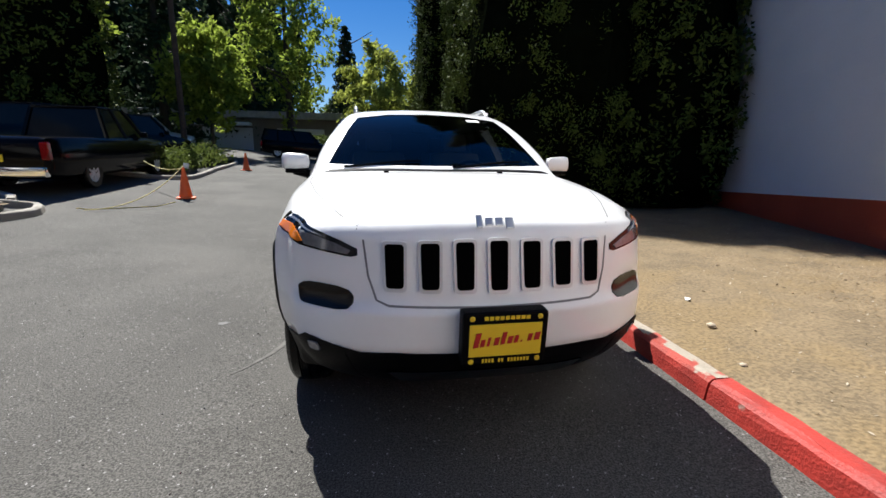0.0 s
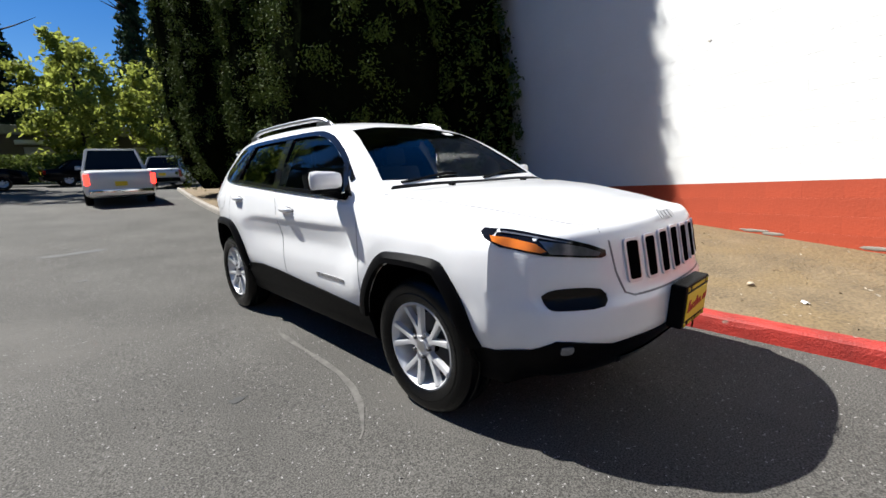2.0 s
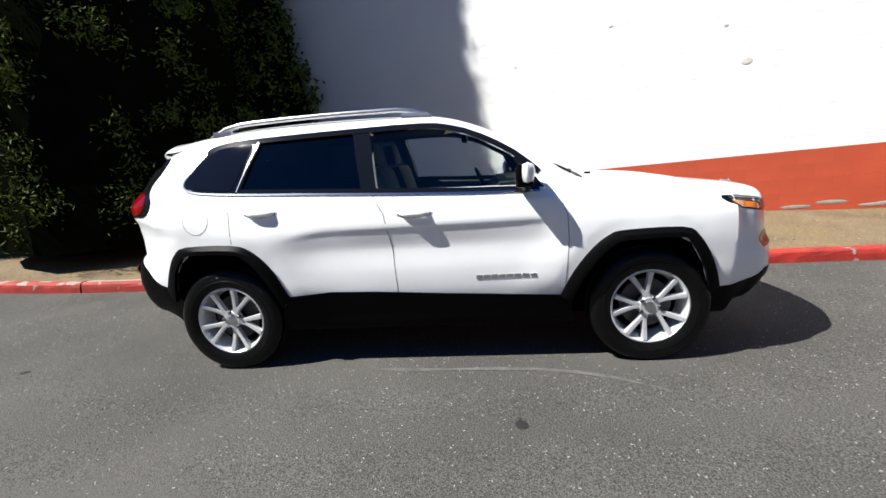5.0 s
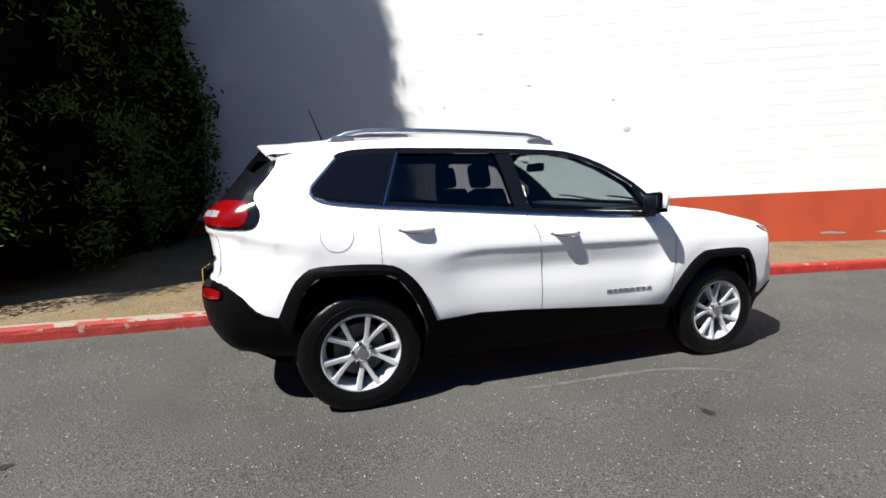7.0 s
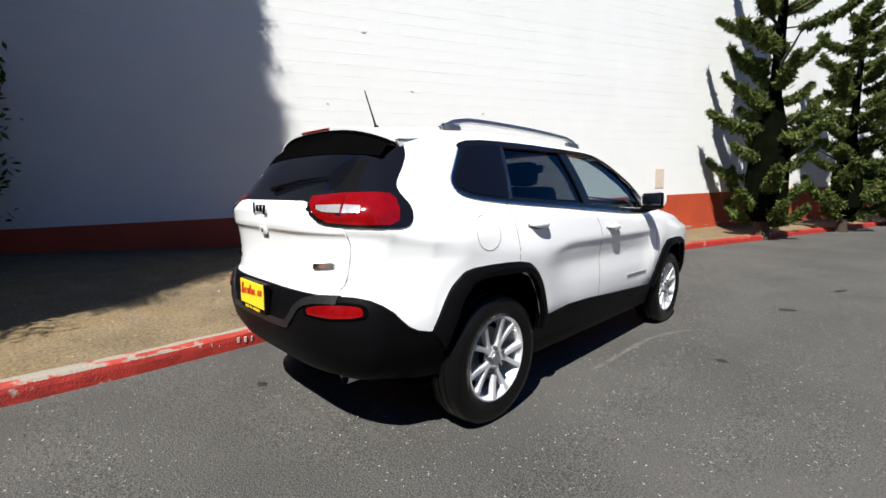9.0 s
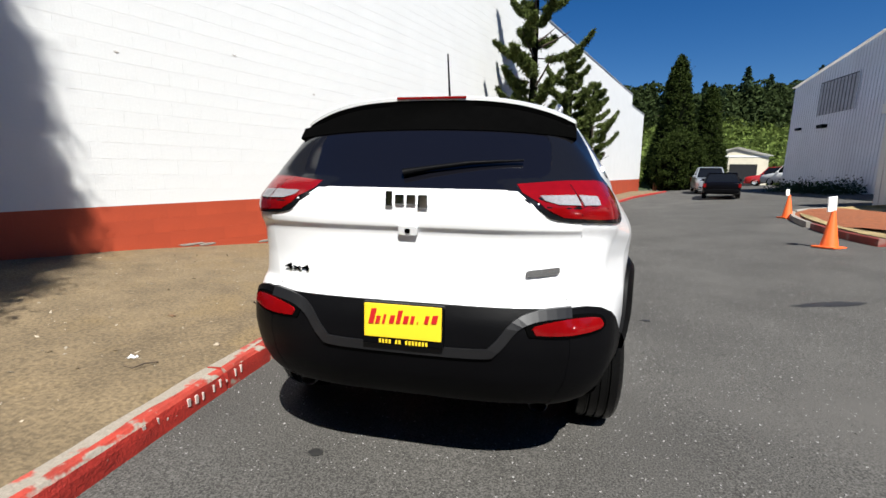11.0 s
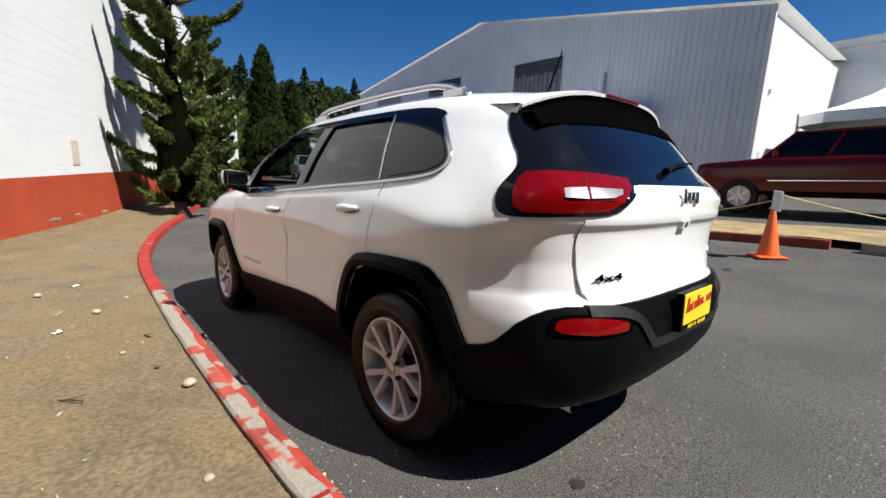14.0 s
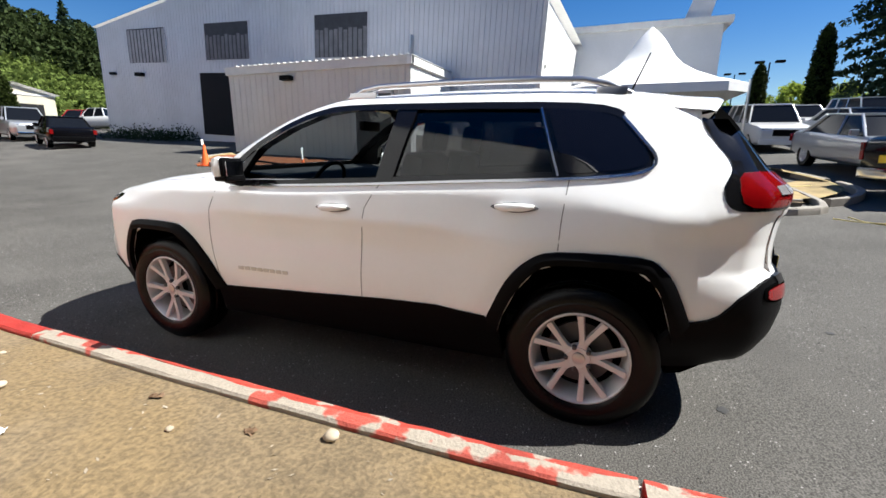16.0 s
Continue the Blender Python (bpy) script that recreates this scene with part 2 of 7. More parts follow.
class Skin:
    """Lays panels on a surface: an outline seen along one direction, brought onto the surface and given an edge."""

    def __init__(self, bm):
        from mathutils.bvhtree import BVHTree
        self.tree = BVHTree.FromBMesh(bm)

    def place(self, frame_, p, off):
        o, u, v, d = frame_
        start = o + u * p[0] + v * p[1]
        hit = self.tree.ray_cast(start, d, 8.0)
        if hit[0] is None:
            near = self.tree.find_nearest(start + d * 2.0)
            return near[0] - d * off
        return hit[0] - d * off

    def panel(self, poly, side, off=0.003, thick=0.012, res=0.04):
        frame_ = side if isinstance(side, tuple) else SIDES[side]
        bm = bmesh.new()
        bm.faces.new([bm.verts.new((p[0], p[1], 0)) for p in poly])
        us, vs = [p[0] for p in poly], [p[1] for p in poly]
        for lo, hi, axis in ((min(us), max(us), 0), (min(vs), max(vs), 1)):
            for k in range(1, max(1, int((hi - lo) / res)) + 1):
                c = lo + (hi - lo) * k / (int((hi - lo) / res) + 1)
                co, no = [0, 0, 0], [0, 0, 0]
                co[axis], no[axis] = c, 1
                bmesh.ops.bisect_plane(bm, geom=bm.verts[:] + bm.edges[:] + bm.faces[:], plane_co=co, plane_no=no)
        edge = [e for e in bm.edges if e.is_boundary]
        for v in bm.verts:
            v.co = self.place(frame_, (v.co.x, v.co.y), off)
        for f in bm.faces:
            f.smooth = True
            f.normal_update()
        if sum((f.normal.dot(frame_[3]) for f in bm.faces)) > 0:
            bmesh.ops.reverse_faces(bm, faces=bm.faces[:])
        rim = {}
        for e in edge:
            for v in e.verts:
                if v not in rim:
                    rim[v] = (bm.verts.new(v.co), bm.verts.new(v.co + frame_[3] * thick))
        for e in edge:
            a, b = e.verts
            bm.faces.new((rim[a][0], rim[b][0], rim[b][1], rim[a][1]))
        return bm

    def line(self, pts, side, width=0.006, off=0.001, thick=0.004):
        """A narrow strip along a polyline."""
        frame_ = side if isinstance(side, tuple) else SIDES[side]
        fine = []
        for a, b in zip(pts, pts[1:]):
            n = max(1, int((Vector(b) - Vector(a)).length / 0.05))
            fine += [tuple(Vector(a).lerp(Vector(b), k / n)) for k in range(n)]
        fine.append(pts[-1])
        bm = bmesh.new()
        prev = None
        for i, p in enumerate(fine):
            d = Vector(fine[min(i + 1, len(fine) - 1)]) - Vector(fine[max(i - 1, 0)])
            w = Vector((-d.y, d.x)).normalized() * width * 0.5
            lo, hi = (p[0] - w.x, p[1] - w.y), (p[0] + w.x, p[1] + w.y)
            a, b = self.place(frame_, lo, off), self.place(frame_, hi, off)
            cur = [bm.verts.new(q) for q in (a + frame_[3] * thick, a, b, b + frame_[3] * thick)]
            if prev:
                for k in range(3):
                    bm.faces.new((prev[k], prev[k + 1], cur[k + 1], cur[k]))
            prev = cur
        bmesh.ops.recalc_face_normals(bm, faces=bm.faces)
        return bm


V3 = Vector
# viewing frames: origin, first and second axis of the outline, direction of sight
SIDES = {
    "right": (V3((-3, 0, 0)), V3((0, 1, 0)), V3((0, 0, 1)), V3((1, 0, 0))),
    "left": (V3((3, 0, 0)), V3((0, 1, 0)), V3((0, 0, 1)), V3((-1, 0, 0))),
    "front": (V3((0, -4, 0)), V3((1, 0, 0)), V3((0, 0, 1)), V3((0, 1, 0))),
    "rear": (V3((0, 4, 0)), V3((1, 0, 0)), V3((0, 0, 1)), V3((0, -1, 0))),
    "top": (V3((0, 0, 4)), V3((1, 0, 0)), V3((0, 1, 0)), V3((0, 0, -1))),
}


def text_bm(words, size, depth=0.002, shear=0.0, bold=0.0):
    """Letters of the built-in font as a mesh in the xy plane, centred."""
    cu = bpy.data.curves.new("letters", "FONT")
    cu.body, cu.size, cu.extrude, cu.shear, cu.offset = words, size, depth, shear, bold
    cu.align_x, cu.align_y, cu.resolution_u = "CENTER", "CENTER", 3
    ob = new("letters", cu)
    me = bpy.data.meshes.new_from_object(ob.evaluated_get(bpy.context.evaluated_depsgraph_get()))
    bm = bmesh.new()
    bm.from_mesh(me)
    bpy.data.objects.remove(ob)
    bpy.data.curves.remove(cu)
    bpy.data.meshes.remove(me)
    return bm


def moved(bm, m):
    bm.transform(m)
    return bm


# ---- ground ----
M_ASPHALT = mat("worn_asphalt", (0.115, 0.109, 0.0995), 0.85, spec=.2, var=0.17, fvar=4.2, scale=0.9, fine=130, bump=0.55, bump_scale=140, second=(0.096, 0.090, 0.082), patch=0.5, patch_scale=0.35)
M_SPECK = mat("pale_grit", (0.27, 0.26, 0.25), 0.8, var=0.2)
M_STAIN = mat("dark_oil_stain", (0.022, 0.021, 0.020), 0.6, var=0.3, scale=12)
M_DIRT = mat("dry_dirt_with_dead_grass", (0.186, 0.134, 0.074), 0.95, grain=True, var=0.22, fvar=1.9, scale=2.6, fine=45, bump=0.9, bump_scale=45, second=(0.200, 0.139, 0.068), patch=0.85, patch_scale=1.5)
M_STRAW = leaf_mat("dry_grass_blades", (0.205, 0.143, 0.075), 0.15, 0.1)
M_KERB = mat("red_painted_concrete", (0.33, 0.022, 0.014), 0.65, var=0.25, scale=5, fine=60, bump=0.5, bump_scale=70, second=(0.30, 0.26, 0.21), patch=0.35, patch_scale=4.5, edge=.018, grain=True)
M_KERBTOP = mat("worn_red_kerb_top", (0.34, 0.035, 0.02), 0.75, var=0.25, scale=5, fine=60, bump=0.5, bump_scale=70, second=(0.30, 0.26, 0.21), patch=0.75, patch_scale=5.5, edge=.018, grain=True)
M_KERBBARE = mat("bare_kerb_top_with_red_traces", (0.36, 0.06, 0.04), 0.8, var=0.25, scale=5, fine=60, bump=0.6, bump_scale=70, second=(0.29, 0.25, 0.20), patch=1.42, patch_scale=3.6, edge=.018, grain=True)
M_CONCRETE = mat("plain_concrete", (0.26, 0.235, 0.20), 0.85, var=0.2, scale=3, fine=60, bump=0.4, bump_scale=60)
M_DARKKERB = mat("dull_red_kerb", (0.20, 0.03, 0.02), 0.75, var=0.25, scale=4, bump=0.4, second=(0.25, 0.2, 0.17), patch=0.3, patch_scale=2)
M_WALL = piece_mat("white_painted_block", (0.69, 0.69, 0.675), 0.7, 0.006, var=0.025, scale=1.3, fine=30, bump=0.25, bump_scale=35)
M_WALLRED = piece_mat("red_painted_block", (0.40, 0.058, 0.021), 0.65, 0.04, var=0.10, scale=1.5, fine=40, bump=0.3, bump_scale=35)
M_JOINTW = mat("painted_joint_white", (0.67, 0.67, 0.655), 0.75, var=0.03)
M_JOINTR = mat("painted_joint_red", (0.36, 0.052, 0.02), 0.75, var=0.1)


def soft(v, k=1.2):
    return math.log1p(math.exp(max(-50, min(50, v * k)))) / k


def ground_z(x, y):
    """The lot lies in a shallow dip round the parked SUV."""
    up = float(np.interp(y, [2.5, 5, 8, 11, 14, 17, 24.5, 30, 45, 80], [0, .05, .17, .32, .46, .56, .88, 1.12, 1.5, 1.9]))
    return up + .07 * min(soft(-(x + 2.7)), 26.0) + .028 * min(soft(-(y + 3.8)), 36.0)


def sheet_bm(xs, ys, height):
    bm = bmesh.new()
    rows = [[bm.verts.new((x, y, height(x, y))) for x in xs] for y in ys]
    for r, q in zip(rows, rows[1:]):
        for k in range(len(xs) - 1):
            f = bm.faces.new((r[k], r[k + 1], q[k + 1], q[k]))
            f.smooth = True
    return bm


xs = [-900, -400, -200, -100, -60, -45] + [-35 + 2.5 * i for i in range(10)] + [-10 + .8 * i for i in range(18)] + [5, 8, 12, 20, 40, 100, 300, 900]
ys = [-900, -300, -120, -80, -60, -50] + [-42 + 2.5 * i for i in range(13)] + [-10 + .8 * i for i in range(40)] + [23, 26, 30, 36, 45, 60, 80, 120, 300, 900]
tagged(part("ground", sheet_bm(xs, ys, ground_z), M_ASPHALT), "worn grey asphalt of the car lot", "asphalt", kind="structure")

rng = np.random.default_rng(5)


def quads_mesh(name, centers, sizes, material, flat=0.0, long=1.0):
    """Many small four-cornered leaves as one mesh."""
    n = len(centers)
    a = rng.normal(size=(n, 3))
    a[:, 2] *= (1 - flat)
    a /= np.linalg.norm(a, axis=1)[:, None] + 1e-9
    b = rng.normal(size=(n, 3))
    b[:, 2] *= (1 - flat)
    b -= a * np.sum(a * b, axis=1)[:, None]
    b /= np.linalg.norm(b, axis=1)[:, None] + 1e-9
    s = np.asarray(sizes)[:, None]
    c = np.asarray(centers)
    v = np.stack([c - a * s * long, c - b * s * .55, c + a * s * long, c + b * s * .55], axis=1).reshape(-1, 3)
    me = bpy.data.meshes.new(name)
    me.vertices.add(4 * n)
    me.vertices.foreach_set("co", v.astype(np.float32).ravel())
    me.loops.add(4 * n)
    me.loops.foreach_set("vertex_index", np.arange(4 * n, dtype=np.int32))
    me.polygons.add(n)
    me.polygons.foreach_set("loop_start", np.arange(0, 4 * n, 4, dtype=np.int32))
    me.update(calc_edges=True)
    me.materials.append(material)
    return me


# grit and stains on the asphalt
n = 30000
px, py = rng.uniform(-7, 1.3, n), rng.uniform(-6, 8, n)
pts = np.array([(x, y, ground_z(x, y) + .002) for x, y in zip(px, py)])
tagged(part("grit", quads_mesh("grit", pts, rng.uniform(.003, .008, n), M_SPECK, .8), None), "pale loose grit on the asphalt", "grit", kind="stuff")
n = 12000
px, py = rng.uniform(-7, 1.3, n), rng.uniform(-6, 8, n)
pts = np.array([(x, y, ground_z(x, y) + .002) for x, y in zip(px, py)])
tagged(part("dark_grit", quads_mesh("dark_grit", pts, rng.uniform(.003, .008, n), mat("dark_stone_chips", (.028, .027, .026), .8, var=.2), .9), None), "dark stone chips in the asphalt", "grit", kind="stuff")


def blob_bm(x, y, rx, ry, turn, seed, z=.004):
    r = random.Random(seed)
    bm = bmesh.new()
    ring = []
    for k in range(22):
        a = 2 * math.pi * k / 22
        s = r.uniform(.7, 1.15)
        c, d = math.cos(a) * rx * s, math.sin(a) * ry * s
        qx, qy = x + c * math.cos(turn) - d * math.sin(turn), y + c * math.sin(turn) + d * math.cos(turn)
        ring.append(bm.verts.new((qx, qy, ground_z(qx, qy) + z)))
    bm.faces.new(ring)
    return bm


for i, (x, y, a, b, t) in enumerate(((.465, 2.05, .035, .028, 0), (-1.7, -2.75, .10, .05, .6), (-1.55, -.55, .05, .03, 0), (-2.05, -4.3, .12, .04, 1.1), (-3.6, -1.5, .5, .09, .3), (-1.85, 6.2, .5, .12, .2), (-1.9, 3.9, .06, .05, 0), (-.9, 3.0, .03, .03, 0), (-5.2, -.9, .22, .05, .1), (-5.9, -2.2, .3, .04, .1), (-4.6, 1.1, .09, .06, 0))):
    tagged(part("stain", blob_bm(x, y, a, b, t, i), M_STAIN), "dark oil stain on the asphalt", "stain", "stains on the asphalt", "structure")

# pale dusty seam beside the SUV
M_DUST = mat("pale_dust", (.105, .099, .090), .95, var=.3, scale=14, fine=80)
bm = bmesh.new()
prev = None
for k, q in enumerate([(-.90, .42), (-.94, .31), (-.95, .1), (-.96, -.15), (-.96, -.44), (-.98, -.68), (-1.02, -.91), (-1.10, -1.12), (-1.22, -1.32), (-1.27, -1.37)]):
    w = (.004, .014, .022, .012, .024, .014, .026, .014, .012, .004)[k]
    cur = [bm.verts.new((q[0] + s * w + .006 * math.sin(k * 2.7 + s), q[1], ground_z(*q) + .0035)) for s in (-1, -.3, .5, 1)]
    if prev:
        for i in range(3):
            bm.faces.new((prev[i], cur[i], cur[i + 1], prev[i + 1]))
    prev = cur
tagged(part("dust_line", bm, M_DUST), "pale dusty seam on the asphalt", "seam", kind="structure")

# ---- near kerb: stones along a curved line ----
KERB = [(2.95, 21.0), (2.35, 17.0), (1.82, 13.5), (1.47, 10.3), (1.28, 7.8), (1.14, 5.8), (1.12, 4.2), (1.18, 2.8), (1.25, 1.8), (1.28, .8), (1.28, -.4), (1.26, -1.5), (1.235, -2.5), (1.19, -3.5), (1.06, -4.7), (.82, -6.0), (.37, -7.8), (-.28, -9.8), (-1.15, -12.6), (-3.2, -18), (-5.8, -24), (-7.6, -28.5), (-11.4, -35.5)]


def path_points(path, step=.25):
    out = []
    for i in range(len(path) - 1):
        a, b, c, d = (Vector(path[max(0, min(len(path) - 1, i + k))]) for k in (-1, 0, 1, 2))
        n = max(2, int((c - b).length / step))
        for k in range(n):
            t = k / n
            out.append((2 * t ** 3 - 3 * t ** 2 + 1) * b + (t ** 3 - 2 * t ** 2 + t) * (c - a) * .5 + (-2 * t ** 3 + 3 * t ** 2) * c + (t ** 3 - t ** 2) * (d - b) * .5)
    out.append(Vector(path[-1]))
    return out


def kerb_stone(pts, side, h=.125, w=.15, top=None, face=None, rough=.006, seed=0, back=None):
    """One kerb stone swept along points; side is +1 where the kerb rises to the left of the line."""
    r = random.Random(seed)
    bm = bmesh.new()
    prev = None
    tops = []
    for i, p in enumerate(pts):
        d = (pts[min(i + 1, len(pts) - 1)] - pts[max(i - 1, 0)]).normalized()
        nrm = Vector((-d.y, d.x)) * side
        g = ground_z(p.x, p.y)
        prof = [(0, -.05), (.012, h * .55), (.02, h - .022), (.036, h - .006), (.06, h), (.066 + .03 * noise.noise(Vector((p.x * 2, p.y * 7, seed))), h), (w - .012, h), (w, h - .012), (w, -.05)]
        cur = []
        for a, z in prof:
            q = p + nrm * (a + r.uniform(-rough, rough) * .4)
            cur.append(bm.verts.new((q.x, q.y, g + z + r.uniform(-rough, rough) * .5)))
        if prev:
            for k in range(8):
                f = bm.faces.new((prev[k], cur[k], cur[k + 1], prev[k + 1]))
                f.material_index = 2 if k >= 5 else 1 if k >= 2 else 0
        else:
            bm.faces.new(cur[::-1])
        prev = cur
    bm.faces.new(prev)
    bmesh.ops.recalc_face_normals(bm, faces=bm.faces)
    me = bpy.data.meshes.new("kerb_stone")
    bm.to_mesh(me)
    bm.free()
    me.materials.append(face or M_KERB)
    me.materials.append(top or M_KERBTOP)
    me.materials.append(back or top or M_KERBTOP)
    return me


kerb_fine = path_points(KERB, .012)
kerb = empty("kerb", pose(0, 0, 0), "red painted concrete kerb worn to bare concrete on top", "kerb", kind="structure")
cuts_y = [21.1, 17.0, 13.0, 10.0, 7.2, 4.6, 1.60, -2.03, -4.9, -8.0, -12.0, -16, -21, -26, -31, -36]
for i, (hi, lo) in enumerate(zip(cuts_y, cuts_y[1:])):
    fine = [p for p in kerb_fine if lo + .004 < p.y < hi - .004]
    seg = fine[::10] + ([fine[-1]] if fine and (len(fine) - 1) % 10 else [])
    if len(seg) > 2:
        grey = hi > 7.5
        part("kerb_stone", kerb_stone(seg, 1, top=M_CONCRETE if grey else M_KERB if hi < -1.5 else None, back=M_KERBBARE if -2.5 < lo and hi < 5 else None, face=M_CONCRETE if grey else None, seed=i), None, kerb, "plain grey concrete kerb stone" if grey else "")
# worn white stencil on the kerb face
M_STENCIL = mat("worn_stencil_paint", (.50, .40, .36), .8, var=.3, fine=60)
rs = random.Random(31)
for i in range(14):
    y = 2.30 - i * .055 - .03 * (i // 3)
    z0, xk = .035 + rs.uniform(0, .02), 1.285 - .045 * max(0, y - 1.0)
    bm = box_bm((xk + .006, y - rs.choice((.004, .004, .014)), z0), (xk + .02, y + .004, z0 + rs.choice((.045, .04, .012))))
    part("stencil_bar", bm, M_STENCIL, kerb, "worn white stencil mark")

# ---- white block building ----
WALL_M = Matrix.Translation((4.498, -1.7, -.045)) @ Matrix.Rotation(radians(-111.02), 4, "Z") @ Matrix.Rotation(radians(-2.485), 4, "Y")
S0, S1, STEP, ROW0, ROW = -16.0, 41.0, 34.6, -.22, .2


def wall_top(s):
    return 7.58 if s < STEP else 6.78


wall = empty("wall_building", WALL_M, "white painted block wall with a red band along its foot", "wall", kind="structure")
bm = prism_bm([(S0, -1.6), (S1, -1.6), (S1, 6.76), (STEP, 6.76), (STEP, 7.56), (S0, 7.56)], "y", .003, .30)
part("wall_core", bm, M_JOINTW, wall, "white painted wall core")
part("wall_band_core", box_bm((S0, .0015, -1.6), (S1, .2, .98)), M_JOINTR, wall, "red painted band")
bm = prism_bm([(S1 - .3, -1.6), (S1 - .02, -1.6), (S1 - .02, 6.7), (S1 - .3, 6.7)], "y", .30, 14)
part("end_wall", bm, M_JOINTW, wall, "white end wall")
bm = prism_bm([(S0 - .02, 7.56), (S0 - .02, 7.63), (STEP + .05, 7.63), (STEP + .05, 6.83), (S1 + .05, 6.83), (S1 + .05, 6.76), (STEP, 6.76), (STEP, 7.56)], "y", -.03, .33)
part("coping", bm, mat("grey_metal_coping", (.45, .46, .47), .45, .6, var=.08), wall, "thin grey metal coping")


def block_mesh(name, material, ln, ht, deep=.02, ch=.0014):
    bm = bmesh.new()
    a = [bm.verts.new(p) for p in ((-ln / 2, deep, -ht / 2), (ln / 2, deep, -ht / 2), (ln / 2, deep, ht / 2), (-ln / 2, deep, ht / 2))]
    b = [bm.verts.new(p) for p in ((-ln / 2, ch * .5, -ht / 2), (ln / 2, ch * .5, -ht / 2), (ln / 2, ch * .5, ht / 2), (-ln / 2, ch * .5, ht / 2))]
    c = [bm.verts.new(p) for p in ((-ln / 2 + .0003, 0, -ht / 2 + ch), (ln / 2 - .0003, 0, -ht / 2 + ch), (ln / 2 - .0003, 0, ht / 2 - ch), (-ln / 2 + .0003, 0, ht / 2 - ch))]
    for i in range(4):
        j = (i + 1) % 4
        bm.faces.new((a[i], a[j], b[j], b[i]))
        bm.faces.new((b[i], b[j], c[j], c[i]))
    bm.faces.new(c)
    bmesh.ops.recalc_face_normals(bm, faces=bm.faces)
    me = bpy.data.meshes.new(name)
    bm.to_mesh(me)
    bm.free()
    me.materials.append(material)
    return me

BLOCK_W, BLOCK_R = block_mesh("block", M_WALL, .3998, .1989), block_mesh("block", M_WALLRED, .3998, .1989)
rest = {0: ([], []), 1: ([], [])}
tmpl = [v.co.copy() for v in BLOCK_W.vertices]
tface = [tuple(p.vertices) for p in BLOCK_W.polygons]
near_blocks = []
r7 = random.Random(7)
for row in range(-3, 39):
    z = ROW0 + ROW * (row + .5)
    s = S0 + .2 + (.2 if row % 2 else 0)
    while s < S1 - .2:
        if z + .1 < wall_top(s + .2) + .02 and (row >= 0 or s > 8):
            red = row < 6
            dy = -.0021 - abs(r7.gauss(0, .00012))
            if -1.2 < s < 4.0 and 1 <= row <= 23:
                near_blocks.append((red, s, dy, z))
            else:
                vs, fs = rest[1 if red else 0]
                k = len(vs)
                vs.extend((v.x + s, v.y + dy, v.z + z) for v in tmpl)
                fs.extend(tuple(i + k for i in f) for f in tface)
        s += .4
for red, nm, m in ((0, "white_blocks", M_WALL), (1, "red_blocks", M_WALLRED)):
    me = bpy.data.meshes.new(nm)
    me.from_pydata(*(rest[red][0], [], rest[red][1]))
    tagged(part(nm, me, m, wall), "painted concrete blocks", kind="stuff")
# patches and marks on the wall
M_PATCH = mat("old_patch", (.55, .52, .48), .8, var=.15)
part("wall_plate", box_bm((7.58, -.014, 1.17), (7.90, -.004, 1.66), .003), mat("faded_tan_plate", (.55, .46, .37), .8, var=.1), wall, "small faded plate on the wall")
for i, (s, z, a, b) in enumerate(((2.79, 2.31, .07, .05), (2.54, 2.85, .03, .02), (0.12, 4.17, .05, .018), (1.0, 3.2, .04, .012), (-.6, 2.9, .03, .014))):
    part("wall_scar", moved(lathe_bm([(-.010, .001), (-.009, a * .8), (-.004, a)], 9, "y"), pose(s, 0, z) @ Matrix.Diagonal((1, 1, b / a, 1))), M_PATCH, wall, "chipped scar in the paint")
for i in range(46):
    s, a = r7.uniform(-2.5, 22), r7.uniform(.05, .22)
    part("paint_chip", moved(lathe_bm([(-.009, .001), (-.008, a * .6), (-.004, a)], 8, "y"), pose(s, 0, .30 + .1 * r7.random() - .047 * s + .028 * max(0, s - 2.5)) @ Matrix.Diagonal((1, 1, .16, 1))), M_CONCRETE, wall, "bare patch where the paint has flaked")

# ---- dirt strip between kerb and wall ----
WU, WP = Vector((-.3587, -.9334)), Vector((4.498, -1.7))
bm = bmesh.new()
prev = None
inner = path_points([(p[0] + .14, p[1]) if p[1] > -4 else (p[0] + .17, p[1] + .06) for p in KERB], .3)


def dirt_z(x, y, u, kz):
    wz = ground_z(x, y) + float(np.interp(y, [-40, -11, -8.6, -5, -3, -1, 3, 6, 17], [.20, .20, .16, .19, .22, .32, .36, .30, .2]))
    lump = .018 * noise.noise(Vector((x * 1.3, y * 1.3, 0))) + .008 * noise.noise(Vector((x * 6, y * 6, 3)))
    return kz + (wz - kz) * u ** .9 + lump * min(1, u * 5) * (1 if u < 1 else .5)


dirt_rows = []
for p in inner:
    s = (p - WP).dot(WU)
    q = WP + WU * s
    kz = ground_z(p.x, p.y) + .092
    row = []
    for k in range(19):
        u = k / 18
        c = p.lerp(q, u * 1.01)
        row.append((c.x, c.y, dirt_z(c.x, c.y, u, kz)))
    dirt_rows.append(row)
    cur = [bm.verts.new(v) for v in row]
    if prev:
        for k in range(18):
            bm.faces.new((prev[k], cur[k], cur[k + 1], prev[k + 1])).smooth = True
    prev = cur
bmesh.ops.recalc_face_normals(bm, faces=bm.faces)
tagged(part("dirt_strip", bm, M_DIRT), "dry dirt strip with dead grass beside the wall", "dirt", kind="structure")


